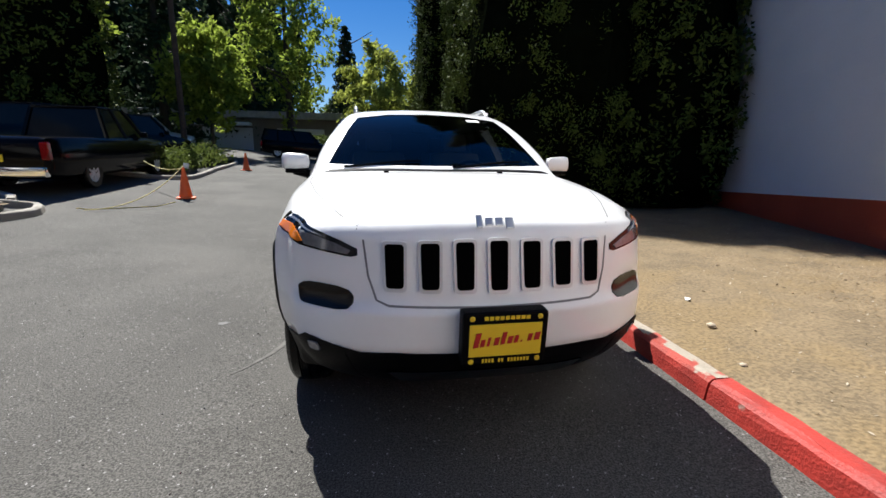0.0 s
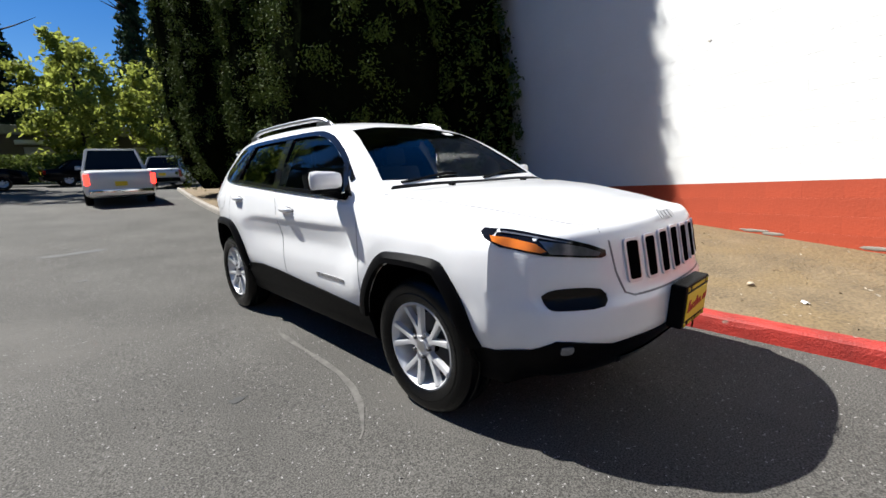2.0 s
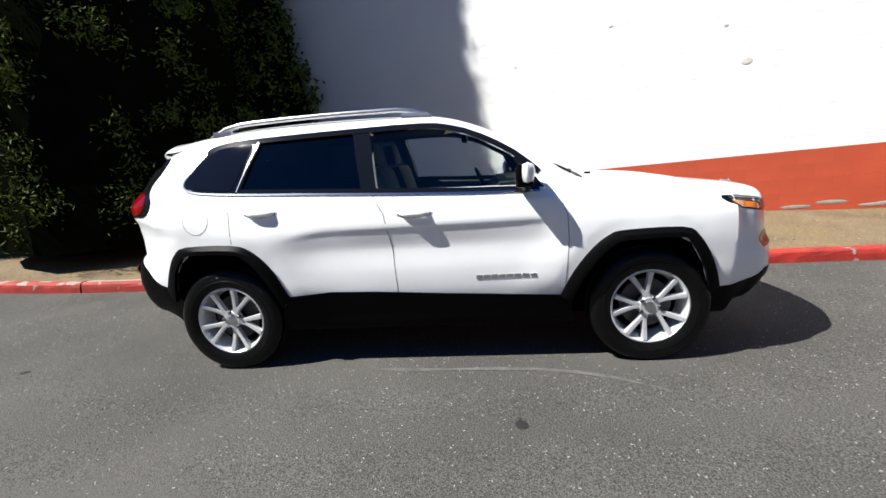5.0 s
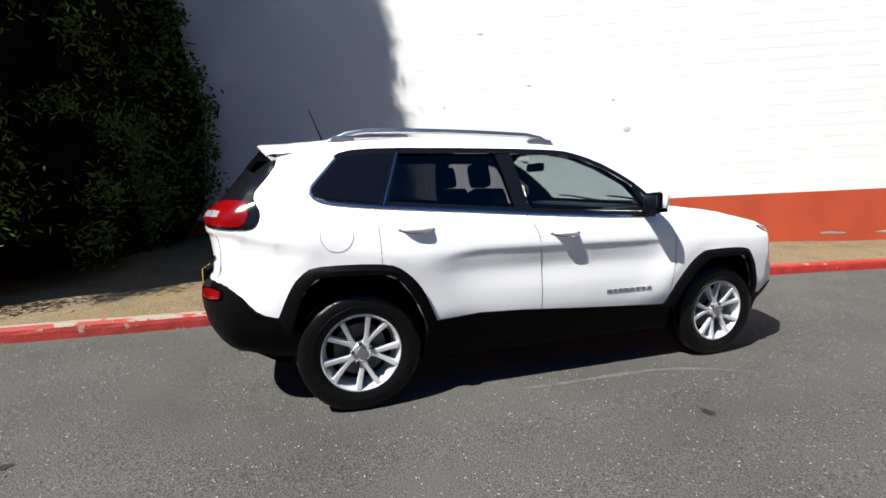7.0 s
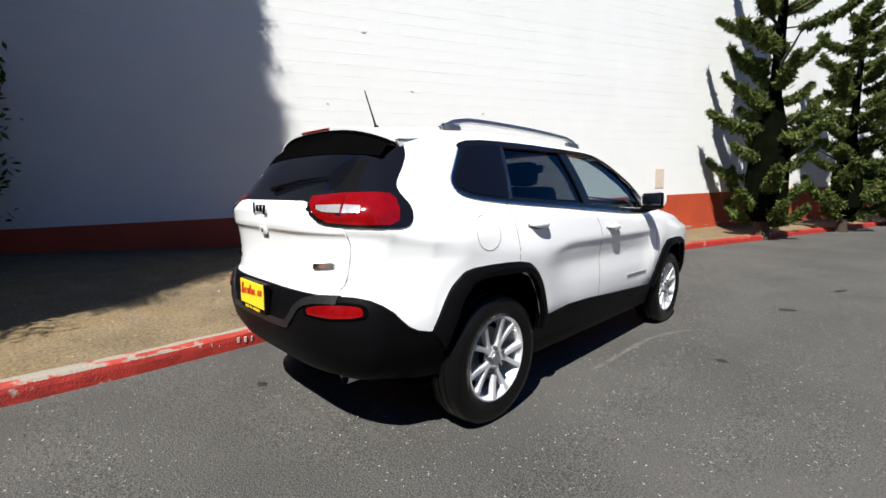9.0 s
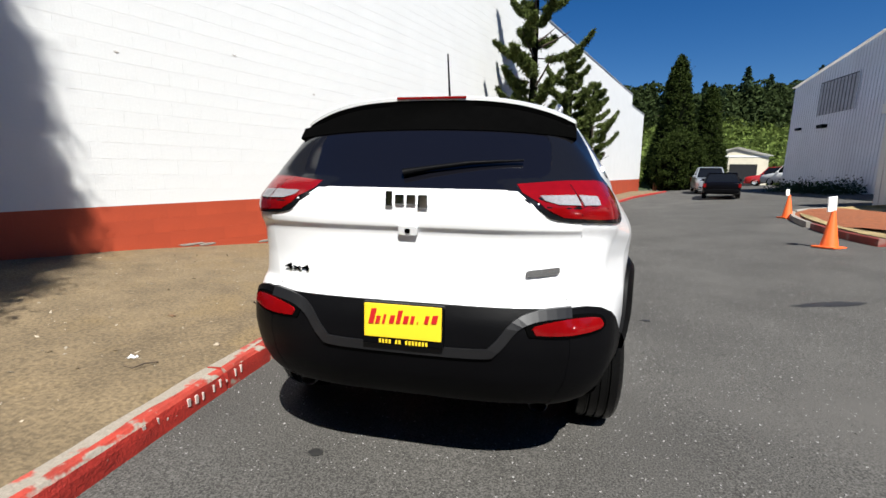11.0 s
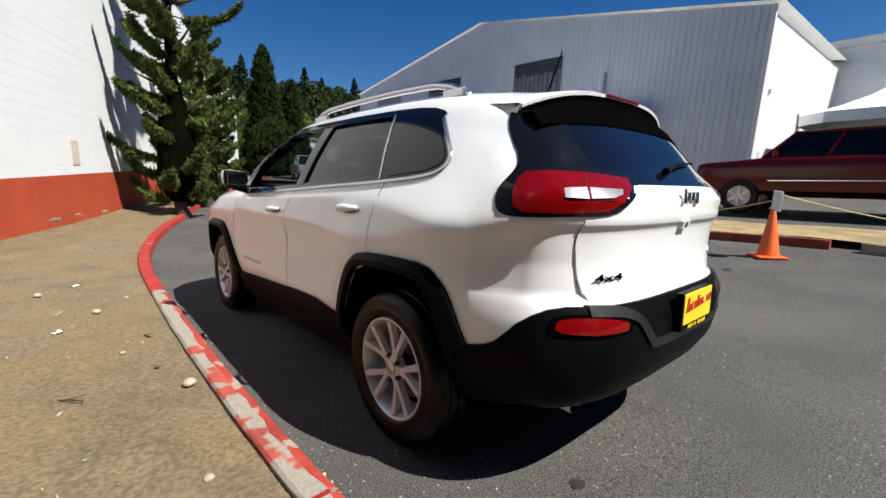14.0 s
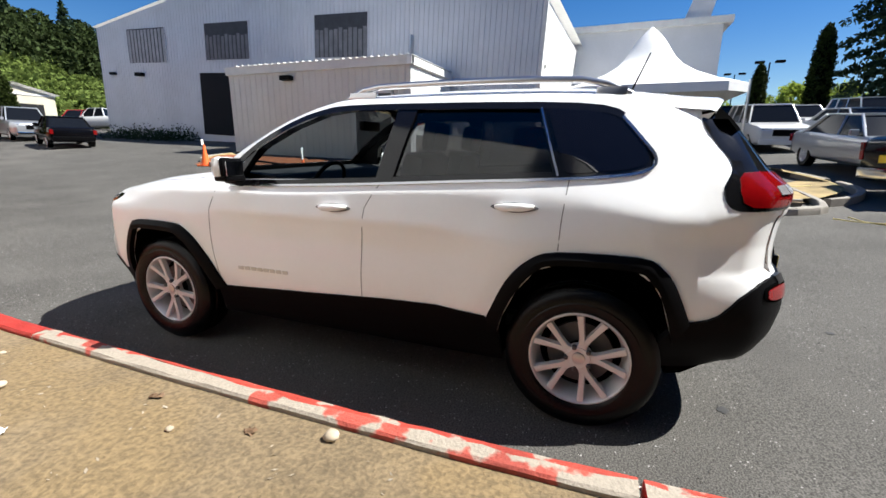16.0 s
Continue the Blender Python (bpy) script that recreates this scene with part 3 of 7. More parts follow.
def dirt_at(x, y):
    """Height of the dirt at a place."""
    return min((v for row in dirt_rows for v in row), key=lambda v: (v[0] - x) ** 2 + (v[1] - y) ** 2)[2]


def on_dirt(n, y0, y1, u0=.04, u1=.97):
    idx = [i for i, r in enumerate(dirt_rows[:-1]) if y0 < r[0][1] < y1]
    out = []
    for _ in range(n):
        i = int(rng.choice(idx))
        f = rng.random()
        u = (u0 + (u1 - u0) * rng.random()) * 18
        k, g = int(u), u - int(u)
        a = np.array(dirt_rows[i][k]) * (1 - g) + np.array(dirt_rows[i][min(18, k + 1)]) * g
        b = np.array(dirt_rows[i + 1][k]) * (1 - g) + np.array(dirt_rows[i + 1][min(18, k + 1)]) * g
        out.append(a * (1 - f) + b * f)
    return np.array(out)


p = on_dirt(16000, -13, 7, .5, .99)
p[:, 2] += .004
tagged(part("dead_grass", quads_mesh("dead_grass", p, rng.uniform(.004, .009, len(p)), M_STRAW, 1.0, 1.8), None), "short dead grass on the dirt", "grass", kind="stuff")
M_FLECK = mat("pale_wood_and_paper_flecks", (.34, .285, .21), .85, var=.3)
p = on_dirt(1700, -8, 6)
tagged(part("dirt_crumbs", quads_mesh("dirt_crumbs", p + [0, 0, .004], rng.uniform(.003, .009, len(p)) * rng.choice((1, 1, 1, 1.8), len(p)), M_FLECK, .7, 1.6), None), "small stones and crumbs on the dirt", "gravel", kind="stuff")


def lump_bm(r, seed, squash=.6):
    bm = bmesh.new()
    bmesh.ops.create_icosphere(bm, subdivisions=2, radius=r)
    for v in bm.verts:
        v.co *= 1 + .25 * noise.noise(v.co / r * 1.3 + Vector((seed * 3.1, 0, 0)))
        v.co.z *= squash
    return bm


M_STONE = mat("tan_stone", (.40, .33, .24), .8, var=.2, scale=12)
for i, (x, y, z, r) in enumerate(((1.52, .37, .145, .035), (1.83, -1.40, .15, .03), (1.62, 1.25, .145, .02), (1.75, -.3, .15, .018), (2.2, -2.2, .17, .03), (1.6, -1.9, .145, .02))):
    tagged(part("stone", moved(lump_bm(r, i), pose(x, y, dirt_at(x, y) + r * .35)), M_STONE, smooth=60), "small tan stone lying on the dirt", "stone", "stones on the dirt")
M_LEAF = mat("dead_leaf", (.14, .08, .04), .8, var=.2)
for i, (x, y, m) in enumerate(((1.918, 1.608, M_PAPER), (2.05, -.9, M_PAPER), (1.62, .02, M_LEAF), (1.58, -.62, M_LEAF), (2.3, .9, M_LEAF), (1.95, -2.6, M_PAPER))):
    bm = bmesh.new()
    rr = random.Random(i)
    g = [[bm.verts.new((a * .015 + rr.uniform(-.006, .006), b * .010 + rr.uniform(-.006, .006), rr.uniform(0, .016))) for b in range(-2, 3)] for a in range(-2, 3)]
    for a in range(4):
        for b in range(4):
            bm.faces.new((g[a][b], g[a + 1][b], g[a + 1][b + 1], g[a][b + 1]))
    tagged(part("paper_scrap" if m is M_PAPER else "dead_leaf", moved(bm, pose(x, y, dirt_at(x, y) + .002, 0, 0, 40 * i)), m), "crumpled white paper scrap on the dirt" if m is M_PAPER else "curled brown dead leaf on the dirt", "litter", "litter on the dirt")
M_BARK = mat("brown_bark", (.045, .03, .02), .9, var=.3, scale=8, bump=.8, bump_scale=30)
for i, (x, y) in enumerate(((1.751, 1.686), (2.0, .3))):
    bm = bmesh.new()
    add_tube(bm, [(-.07, -.02, .0), (0, 0, .015), (.06, .03, .01), (.10, .02, .03)], [.004, .004, .003, .002], 5)
    add_tube(bm, [(0, 0, .015), (.02, .06, .02)], [.003, .001], 5)
    tagged(part("twig", moved(bm, pose(x, y, dirt_at(x, y) + .002, 0, 0, 50 + 60 * i)), M_BARK), "thin dry twig on the dirt", "twig", "twigs on the dirt")

# ---- trees ----
M_CYPRESS = leaf_mat("cypress_green", (.060, .084, .017), .5, .03)
M_JUNIPER = leaf_mat("juniper_green", (.082, .105, .030), .5, .2)
M_ARBOR = leaf_mat("arborvitae_green", (.024, .035, .008), .4, .1)
M_MAPLE = leaf_mat("sunlit_leaf_green", (.22, .28, .045), .45, .6)
M_LIME = leaf_mat("pale_leaf_green", (.26, .29, .06), .4, .6)
M_FIR = leaf_mat("fir_green", (.028, .046, .024), .45, .25)
M_BUSH = leaf_mat("bush_green", (.10, .13, .03), .4, .3)
M_HILL = leaf_mat("hillside_green", (.12, .16, .04), .45, .35)
M_DARKLEAF = leaf_mat("dark_leaf_green", (.032, .046, .016), .5, .2)
# near-black solid cores that block light and paint the shade inside crowns
M_CORE = mat("crown_inner_shade", (.003, .004, .002), .95, var=.3, spec=0)


def clumps(centers, radius, per, size):
    """Leaf points scattered round clump centres."""
    c = np.repeat(np.asarray(centers), per, axis=0)
    rad = np.repeat(np.asarray(radius), per)[:, None]
    return c + rng.normal(size=c.shape) * rad * .5, rng.uniform(.6, 1.3, len(c)) * size


def trunk_bm(h, r, limbs=(), bend=0.0):
    bm = bmesh.new()
    add_tube(bm, [(0, 0, -.3), (0, 0, .05), (bend * .3, 0, h * .35), (bend, bend * .4, h * .7), (bend, 0, h)], [r * 1.5, r * 1.15, r * .8, r * .5, r * .12], 9)
    for a, z, ln, up in limbs:
        c, s = math.cos(a), math.sin(a)
        add_tube(bm, [(bend * z / h, 0, z), (c * ln * .5, s * ln * .5, z + up * .45), (c * ln, s * ln, z + up)], [r * .32, r * .22, r * .06], 6)
    return bm


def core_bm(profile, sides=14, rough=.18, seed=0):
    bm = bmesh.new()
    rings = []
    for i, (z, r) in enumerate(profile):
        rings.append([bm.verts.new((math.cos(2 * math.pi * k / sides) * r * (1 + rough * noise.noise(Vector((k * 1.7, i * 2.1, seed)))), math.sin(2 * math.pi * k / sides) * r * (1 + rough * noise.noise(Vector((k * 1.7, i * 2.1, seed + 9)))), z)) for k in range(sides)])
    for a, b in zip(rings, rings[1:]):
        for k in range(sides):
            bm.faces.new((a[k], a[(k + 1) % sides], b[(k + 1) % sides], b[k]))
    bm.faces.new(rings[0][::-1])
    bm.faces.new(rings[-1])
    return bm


# outline of the spire-shaped cypress: share of its height, share of its radius
SPIRE = ((0, .98), (.06, 1), (.2, 1), (.5, .52), (.61, .385), (.69, .30), (.76, .225), (.83, .155), (.93, .07), (1, .02))


def tree(name, x, y, h, label, group, kind, r, material, z=None, seed=0, leaves=9000, leaf=.09, first=.0, taper=False, spire=False):
    """kind: column, whorl, round or juniper."""
    rr = np.random.default_rng(seed + 100)
    z = ground_z(x, y) if z is None else z
    root = empty(name, pose(x, y, z, 0, 0, seed * 47), label, "tree", group)
    limbs = [(rr.uniform(0, 6.28), rr.uniform(.25, .45 if spire else .85) * h, r * rr.uniform(.5, .9), h * rr.uniform(.02, .12)) for _ in range(9)]
    part("trunk", trunk_bm(h * .95, max(.06, h * (.011 if kind == "column" else .016)), limbs, rr.uniform(-.1, .1)), M_BARK, root, "brown bark trunk with limbs", smooth=60)
    if kind == "column":
        n = 900
        t = first + (1 - first) * rr.random(n) ** .9
        prof = np.interp(t, [0, .06, .2, .5, .8, .93, 1], [.7, .95, 1, .60, .38, .22, .04] if taper else [.55, .85, 1, .97, .78, .45, .06]) * r
        if spire:
            prof = np.interp(t, *zip(*SPIRE)) * r
        a = rr.uniform(0, 6.28, n)
        q = prof * rr.uniform(.88, 1.08, n)
        c = np.stack([np.cos(a) * q, np.sin(a) * q, t * h], 1)
        rad = rr.uniform(.12, .25, n) * (r / 1.6) ** .5
        pts, sz = clumps(c, rad, max(8, leaves // n), leaf)
        pts[:, 2] += rr.random(len(pts)) * .2
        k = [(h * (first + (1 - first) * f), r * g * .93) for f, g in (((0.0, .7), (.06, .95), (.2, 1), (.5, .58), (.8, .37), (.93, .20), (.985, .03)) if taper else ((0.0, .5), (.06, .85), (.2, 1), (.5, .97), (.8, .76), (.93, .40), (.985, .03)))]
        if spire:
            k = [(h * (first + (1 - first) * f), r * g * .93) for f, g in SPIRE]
        part("foliage_core", core_bm(k, seed=seed), M_CORE, root, "solid near-black core painted as shade inside the crown")
    elif kind == "whorl":
        pts, sz = [], []
        lv = int(h * 2.2)
        for i in range(lv):
            f = first + (1 - first) * i / lv
            ln = r * (1 - f) ** .85 + .12
            nb = 7 if ln > 1 else 5
            for b in range(nb):
                a = rr.uniform(0, 6.28)
                m = max(10, int(leaves / lv / nb))
                d = rr.random(m) ** .7 * ln * rr.uniform(.75, 1.1)
                w = rr.normal(size=m) * .16 * (d + .2)
                zz = f * h - d * .28 + rr.normal(size=m) * .07
                pts.append(np.stack([np.cos(a) * d - np.sin(a) * w, np.sin(a) * d + np.cos(a) * w, zz], 1))
        pts = np.concatenate(pts)
        sz = rr.uniform(.7, 1.4, len(pts)) * leaf
    elif kind == "juniper":
        pts = []
        nb = 48
        arms = bmesh.new()
        for b in range(nb):
            f = first + (1 - first) * (b / nb) ** 1.15
            a = b * 2.4 + rr.uniform(-.5, .5)
            ln = r * np.interp(f, [0, .1, .3, .6, .8, 1], [.85, 1, 1, 1.1, .9, .2]) * rr.uniform(.5, 1.2)
            m = leaves // nb
            u = rr.uniform(.12, 1, m) ** .75
            bend = rr.uniform(-.5, .5)
            lift = rr.uniform(.25, .6)
            plume = (.035 + .07 * np.sin(np.clip(u, 0, 1) * 2.9)) * rr.uniform(.8, 1.25)
            twig = np.round(u * 9) / 9
            side = np.where(rr.random(m) < .5, -1, 1) * (u - twig + .055) * 2.2
            ang = a + bend * u * u
            d = u * ln
            w = rr.normal(size=(m, 2)) * (plume * .45)[:, None]
            zz = f * h * .95 + ln * (-.16 * u + (.16 + lift) * u ** 2.6)
            pts.append(np.stack([np.cos(ang) * d - np.sin(ang) * (side * plume * 4 + w[:, 0]), np.sin(ang) * d + np.cos(ang) * (side * plume * 4 + w[:, 0]), zz + w[:, 1] + np.abs(side) * .12], 1))
            line = [(math.cos(a + bend * v * v) * v * ln, math.sin(a + bend * v * v) * v * ln, f * h * .95 + ln * (-.16 * v + (.16 + lift) * v ** 2.6)) for v in (0, .35, .7, .95)]
            add_tube(arms, line, [.022, .016, .010, .004], 5)
        part("branches", arms, M_BARK, root, "thin brown upswept branches")
        pts = np.concatenate(pts)
        sz = rr.uniform(.6, 1.3, len(pts)) * leaf
        part("foliage_core", core_bm([(h * first, .15 * r), (h * .08, .36 * r), (h * .25, .30 * r), (h * .4, .10 * r), (h * .9, .03 * r)], seed=seed), M_CORE, root, "solid near-black core painted as shade inside the crown")
    else:
        n = 150
        a = rr.normal(size=(n, 3))
        a /= np.linalg.norm(a, axis=1)[:, None]
        q = rr.uniform(.35, 1.0, n)[:, None] ** .5
        c = a * q * np.array([r, r, h * (1 - first) * .5]) * (1 + .22 * rr.normal(size=(n, 1))).clip(.6, 1.3)
        narrow = np.interp(c[:, 2] / (h * .5), [-1, -.4, .3, 1], [.7, 1.05, .9, .45])[:, None]
        c[:, :2] *= narrow
        c[:, 2] += h * (first + (1 - first) * .5)
        pts, sz = clumps(c, rr.uniform(.25, .5, n) * r * .42, leaves // n, leaf)
    part("crown", quads_mesh("crown", pts, sz, material, 0, 3.2 if kind == "juniper" else 2.0 if leaf < .04 else 1.25), None, root, "leafy crown with an uneven outline")
    return root


G1, G2, G3 = "dark cypresses by the wall", "junipers by the wall", "trees behind the lot"
# trees at x 5.6 and 5.7 are added mass to darken the wall
for i, (x, y, h, r) in enumerate(((3.42, 5.62, 15, 2.0), (3.05, 9.0, 14.5, 1.2), (2.81, 11.55, 15, 1.5), (3.4, 15.0, 14, 1.8), (5.2, 10.2, 15, 1.8), (5.6, 6.6, 14, 1.7), (5.0, 13.0, 14, 1.8), (5.7, 4.7, 11, 1.5))):
    tree("cypress_tree", x, y, h, "tall dense dark green cypress on dry dirt", G1, "column", r, M_CYPRESS, ground_z(x, y) + .2, i, 110000 if i < 3 else 30000, .020 if i < 3 else .045, .045 if i == 2 else .012, i in (0, 7), i == 0)
for i, (x, y, h, r) in enumerate(((-.31, -10.3, 8.3, 1.35), (-1.68, -13.5, 6.2, 1.0), (-2.81, -16.32, 5.6, .95))):
    tree("juniper_tree", x, y, h, "green juniper with ragged upswept branches by the wall", G2, "juniper", r, M_JUNIPER, ground_z(x, y) + .2, i + 20, 64000 if i == 0 else 44000, .034, .03)
for i, (x, y, h, r) in enumerate(((-13.8, -43, 12.4, 2.4), (-17.4, -45, 9.8, 1.9))):
    tree("arborvitae_tree", x, y, h, "tall clipped dense green arborvitae", G2, "column", r, M_ARBOR, None, i + 40, 30000, .09, .0, True)
tree("arborvitae_tree", -13.5, -40.3, 5.2, "low rounded dense green arborvitae", G2, "column", 2.2, M_ARBOR, None, 43, 26000, .08, .0)
# leafy and dark trees behind the lot
for i, (x, y, h, r, k, m, f) in enumerate(((-9.2, 24, 7.0, 2.3, "round", M_MAPLE, .28), (-5.6, 29, 15.5, 3.2, "round", M_MAPLE, .16), (.8, 33, 8.5, 3.0, "round", M_LIME, .15), (5.5, 34, 8.0, 2.6, "round", M_LIME, .15), (-16, 22, 13, 2.8, "round", M_MAPLE, .2),
                                         (-14, 30, 18, 3.4, "whorl", M_FIR, .03), (-19, 28, 20, 3.8, "whorl", M_FIR, .03), (-10.5, 40, 22, 4.0, "whorl", M_FIR, .03), (-24, 36, 22, 4.0, "whorl", M_FIR, .03), (-16.5, 42, 24, 4.4, "whorl", M_FIR, .03), (-30, 30, 20, 4, "whorl", M_FIR, .03),
                                         (-2.5, 52, 15, 3.6, "whorl", M_FIR, .03), (6.0, 42, 17, 3.2, "whorl", M_FIR, .03), (8.5, 46, 16, 3.2, "whorl", M_FIR, .03), (3.2, 60, 13, 3, "whorl", M_FIR, .03), (-22, 20, 14, 2.6, "column", M_FIR, .05), (-13, 17, 12, 2.2, "column", M_CYPRESS, .05))):
    tree("leafy_tree" if k == "round" else "fir_tree", x, y, h, {"round": "sunlit light green leafy tree beyond the lot", "whorl": "tall dark green fir beyond the lot", "column": "dark dense conifer beside the lot"}[k], G3, k, r, m, None, i + 60, 8000 if k == "round" else 15000 if k == "column" else 9000, .15 if k == "round" else .08 if k == "column" else .17, f)
# seen past the tent
for i, (x, y, h, r, k, m) in enumerate(((-32.5, 13.1, 6.3, .6, "column", M_ARBOR), (-42, 12.2, 5.7, .6, "column", M_ARBOR), (-31, 16.6, 21, 4.4, "whorl", M_FIR), (-60, 20, 6, 3, "round", M_MAPLE), (-66, 27, 6, 3, "round", M_MAPLE), (-70, 14, 6, 3.4, "round", M_MAPLE))):
    tree("poplar_tree" if k == "column" else "fir_tree" if k == "whorl" else "leafy_tree", x, y, h, {"column": "narrow green poplar past the car rows", "whorl": "large dark fir past the car rows", "round": "low green tree past the car rows"}[k], "trees past the car rows", k, r, m, None, i + 90, 18000 if k == "whorl" else 7000, .16 if k != "column" else .08, .03)


def woods(name, label, spots, material, leaf, seed, shape):
    rr = np.random.default_rng(seed)
    pts, sz = [], []
    for x, y, z0, h, r in spots:
        m = 780
        if shape == "fir":
            t = rr.random(m) ** 1.2
            q = r * (1 - t) ** .8 * rr.uniform(.3, 1, m)
        else:
            t = rr.random(m)
            q = r * np.sqrt(np.clip(1 - (2 * t - 1) ** 2, 0, 1)) * rr.uniform(.5, 1, m)
        a = rr.uniform(0, 6.28, m)
        pts.append(np.stack([x + np.cos(a) * q, y + np.sin(a) * q, z0 + t * h], 1))
        sz.append(rr.uniform(.6, 1.4, m) * leaf)
    tagged(part(name, quads_mesh(name, np.concatenate(pts), np.concatenate(sz), material, 0, 1.2), None), label, "woods", kind="stuff")


r9 = random.Random(9)
def hill_z(x, y):
    return 1.6 + 18.0 * max(0, min(1, (-y - 62) / 50)) + 1.2 * noise.noise(Vector((x * .05, y * .05, 1)))


hill = sheet_bm([-150 + 8 * i for i in range(22)], [-60 - 6 * i for i in range(14)], lambda x, y: hill_z(x, y) - .3)
tagged(part("hillside", hill, mat("hill_undergrowth", (.05, .07, .025), .95, var=.4, scale=.3, fine=3)), "green overgrown hillside behind the lot", "hill", kind="structure")
woods("hill_brush", "bright green brush covering the hillside", [(x, y, hill_z(x, y) - .4, r9.uniform(2.0, 4.2), r9.uniform(2.2, 4)) for x, y in ((r9.uniform(-95, -6), r9.uniform(-98, -64)) for _ in range(260))], M_HILL, .36, 3, "round")
woods("hill_firs", "dark firs along the hilltop", [(x, y, hill_z(x, y) - .5, r9.uniform(6, 13), r9.uniform(2.4, 4.0)) for x, y in ((r9.uniform(-120, 14), r9.uniform(-124, -94)) for _ in range(34))], M_FIR, .42, 4, "fir")
woods("hill_trees", "dark leafy trees along the hilltop", [(x, y, hill_z(x, y) - .5, r9.uniform(5, 9.5), r9.uniform(2.6, 5.2)) for x, y in ((r9.uniform(-120, 14), r9.uniform(-122, -92)) for _ in range(250))], M_DARKLEAF, .38, 14, "round")
woods("lot_edge_firs", "dark wall of firs behind the lot", [(x, y, 1.8, r9.uniform(13, 22), r9.uniform(2.2, 3.6)) for x, y in ((r9.uniform(-50, -9), r9.uniform(44, 62)) for _ in range(60))], M_FIR, .5, 5, "fir")
woods("lot_edge_trees", "distant trees along the lot edge", [(x, y, 1.8, r9.uniform(4, 9), r9.uniform(2, 4)) for x, y in ((r9.uniform(-4, 40), r9.uniform(55, 75)) for _ in range(40))], M_HILL, .5, 6, "round")
woods("far_treeline", "distant treeline past the car rows", [(-95 + r9.uniform(-6, 6), y, 2.0, r9.uniform(3, 7), r9.uniform(2, 4)) for y in np.linspace(-6, 60, 40)], M_HILL, .5, 8, "round")


# ---- the white SUV ----
BODY_Y = [-1.85, -1.55, -1.25, -1.0, -0.75, -0.45, -0.15, 0.2, 0.7, 1.2, 1.55, 1.78]
BODY_TABLE = {
    "zb": [.27, .26, .25, .25, .25, .25, .25, .25, .25, .26, .28, .30],
    "xs": [.76, .78, .80, .80, .80, .80, .80, .80, .80, .80, .78, .72],
    "x52": [.865, .895, .90, .90, .895, .89, .89, .89, .895, .91, .88, .82],
    "x66": [.88, .912, .92, .915, .905, .90, .90, .90, .905, .925, .90, .835],
    "x80": [.885, .918, .925, .915, .902, .897, .897, .897, .907, .93, .895, .83],
    "xc": [.872, .898, .905, .91, .910, .914, .917, .919, .921, .921, .890, .828],
    "zs2": [1.0, 1.03, 1.05, 1.05, 1.05, 1.05, 1.06, 1.08, 1.10, 1.10, 1.06, 1.05],
    "xs2": [.80, .855, .875, .885, .89, .892, .893, .893, .89, .884, .886, .842],
    "zw": [1.02, 1.06, 1.09, 1.11, 1.105, 1.105, 1.12, 1.145, 1.175, 1.205, 1.235, 1.245],
    "xw": [.765, .815, .83, .84, .855, .86, .86, .858, .852, .83, .79, .745],
    "xm": [.70, .74, .76, .80, .81, .775, .755, .75, .75, .735, .70, .66],
    "zm": [1.035, 1.085, 1.12, 1.135, 1.21, 1.31, 1.36, 1.38, 1.385, 1.39, 1.39, 1.37],
    "xe": [.60, .62, .64, .74, .735, .66, .61, .60, .60, .59, .57, .545],
    "ze": [1.045, 1.105, 1.14, 1.155, 1.305, 1.475, 1.57, 1.59, 1.595, 1.585, 1.555, 1.51],
    "xr": [.30, .32, .34, .40, .40, .36, .33, .33, .33, .32, .31, .30],
    "zr": [1.06, 1.12, 1.15, 1.175, 1.335, 1.505, 1.61, 1.64, 1.65, 1.64, 1.605, 1.555],
    "zt": [1.065, 1.125, 1.155, 1.18, 1.345, 1.515, 1.62, 1.655, 1.665, 1.655, 1.615, 1.565],
}


def spline(xs, ys, x):
    """Catmull-Rom through points."""
    i = max(0, min(len(xs) - 2, int(np.searchsorted(xs, x)) - 1))
    t = (x - xs[i]) / (xs[i + 1] - xs[i])
    h = xs[i + 1] - xs[i]
    m0 = (ys[i + 1] - ys[i - 1]) / (xs[i + 1] - xs[i - 1]) if i > 0 else (ys[1] - ys[0]) / (xs[1] - xs[0])
    m1 = (ys[i + 2] - ys[i]) / (xs[i + 2] - xs[i]) if i + 2 < len(xs) else (ys[-1] - ys[-2]) / (xs[-1] - xs[-2])
    return (2 * t ** 3 - 3 * t ** 2 + 1) * ys[i] + (t ** 3 - 2 * t ** 2 + t) * h * m0 + (-2 * t ** 3 + 3 * t ** 2) * ys[i + 1] + (t ** 3 - t ** 2) * h * m1


def half_section(y):
    g = {k: spline(BODY_Y, v, y) for k, v in BODY_TABLE.items()}
    return [(0, g["zb"]), (g["xs"] * .5, g["zb"]), (g["xs"], g["zb"]), (g["xs"] + .05, g["zb"] + .10), (g["x52"], .52), (g["x66"], .66),
            (g["x80"], .80), (g["xc"], .93), (g["xs2"], g["zs2"]), (g["xw"], g["zw"]), (g["xm"], g["zm"]), (g["xe"], g["ze"]), (g["xr"], g["zr"]), (0, g["zt"])]


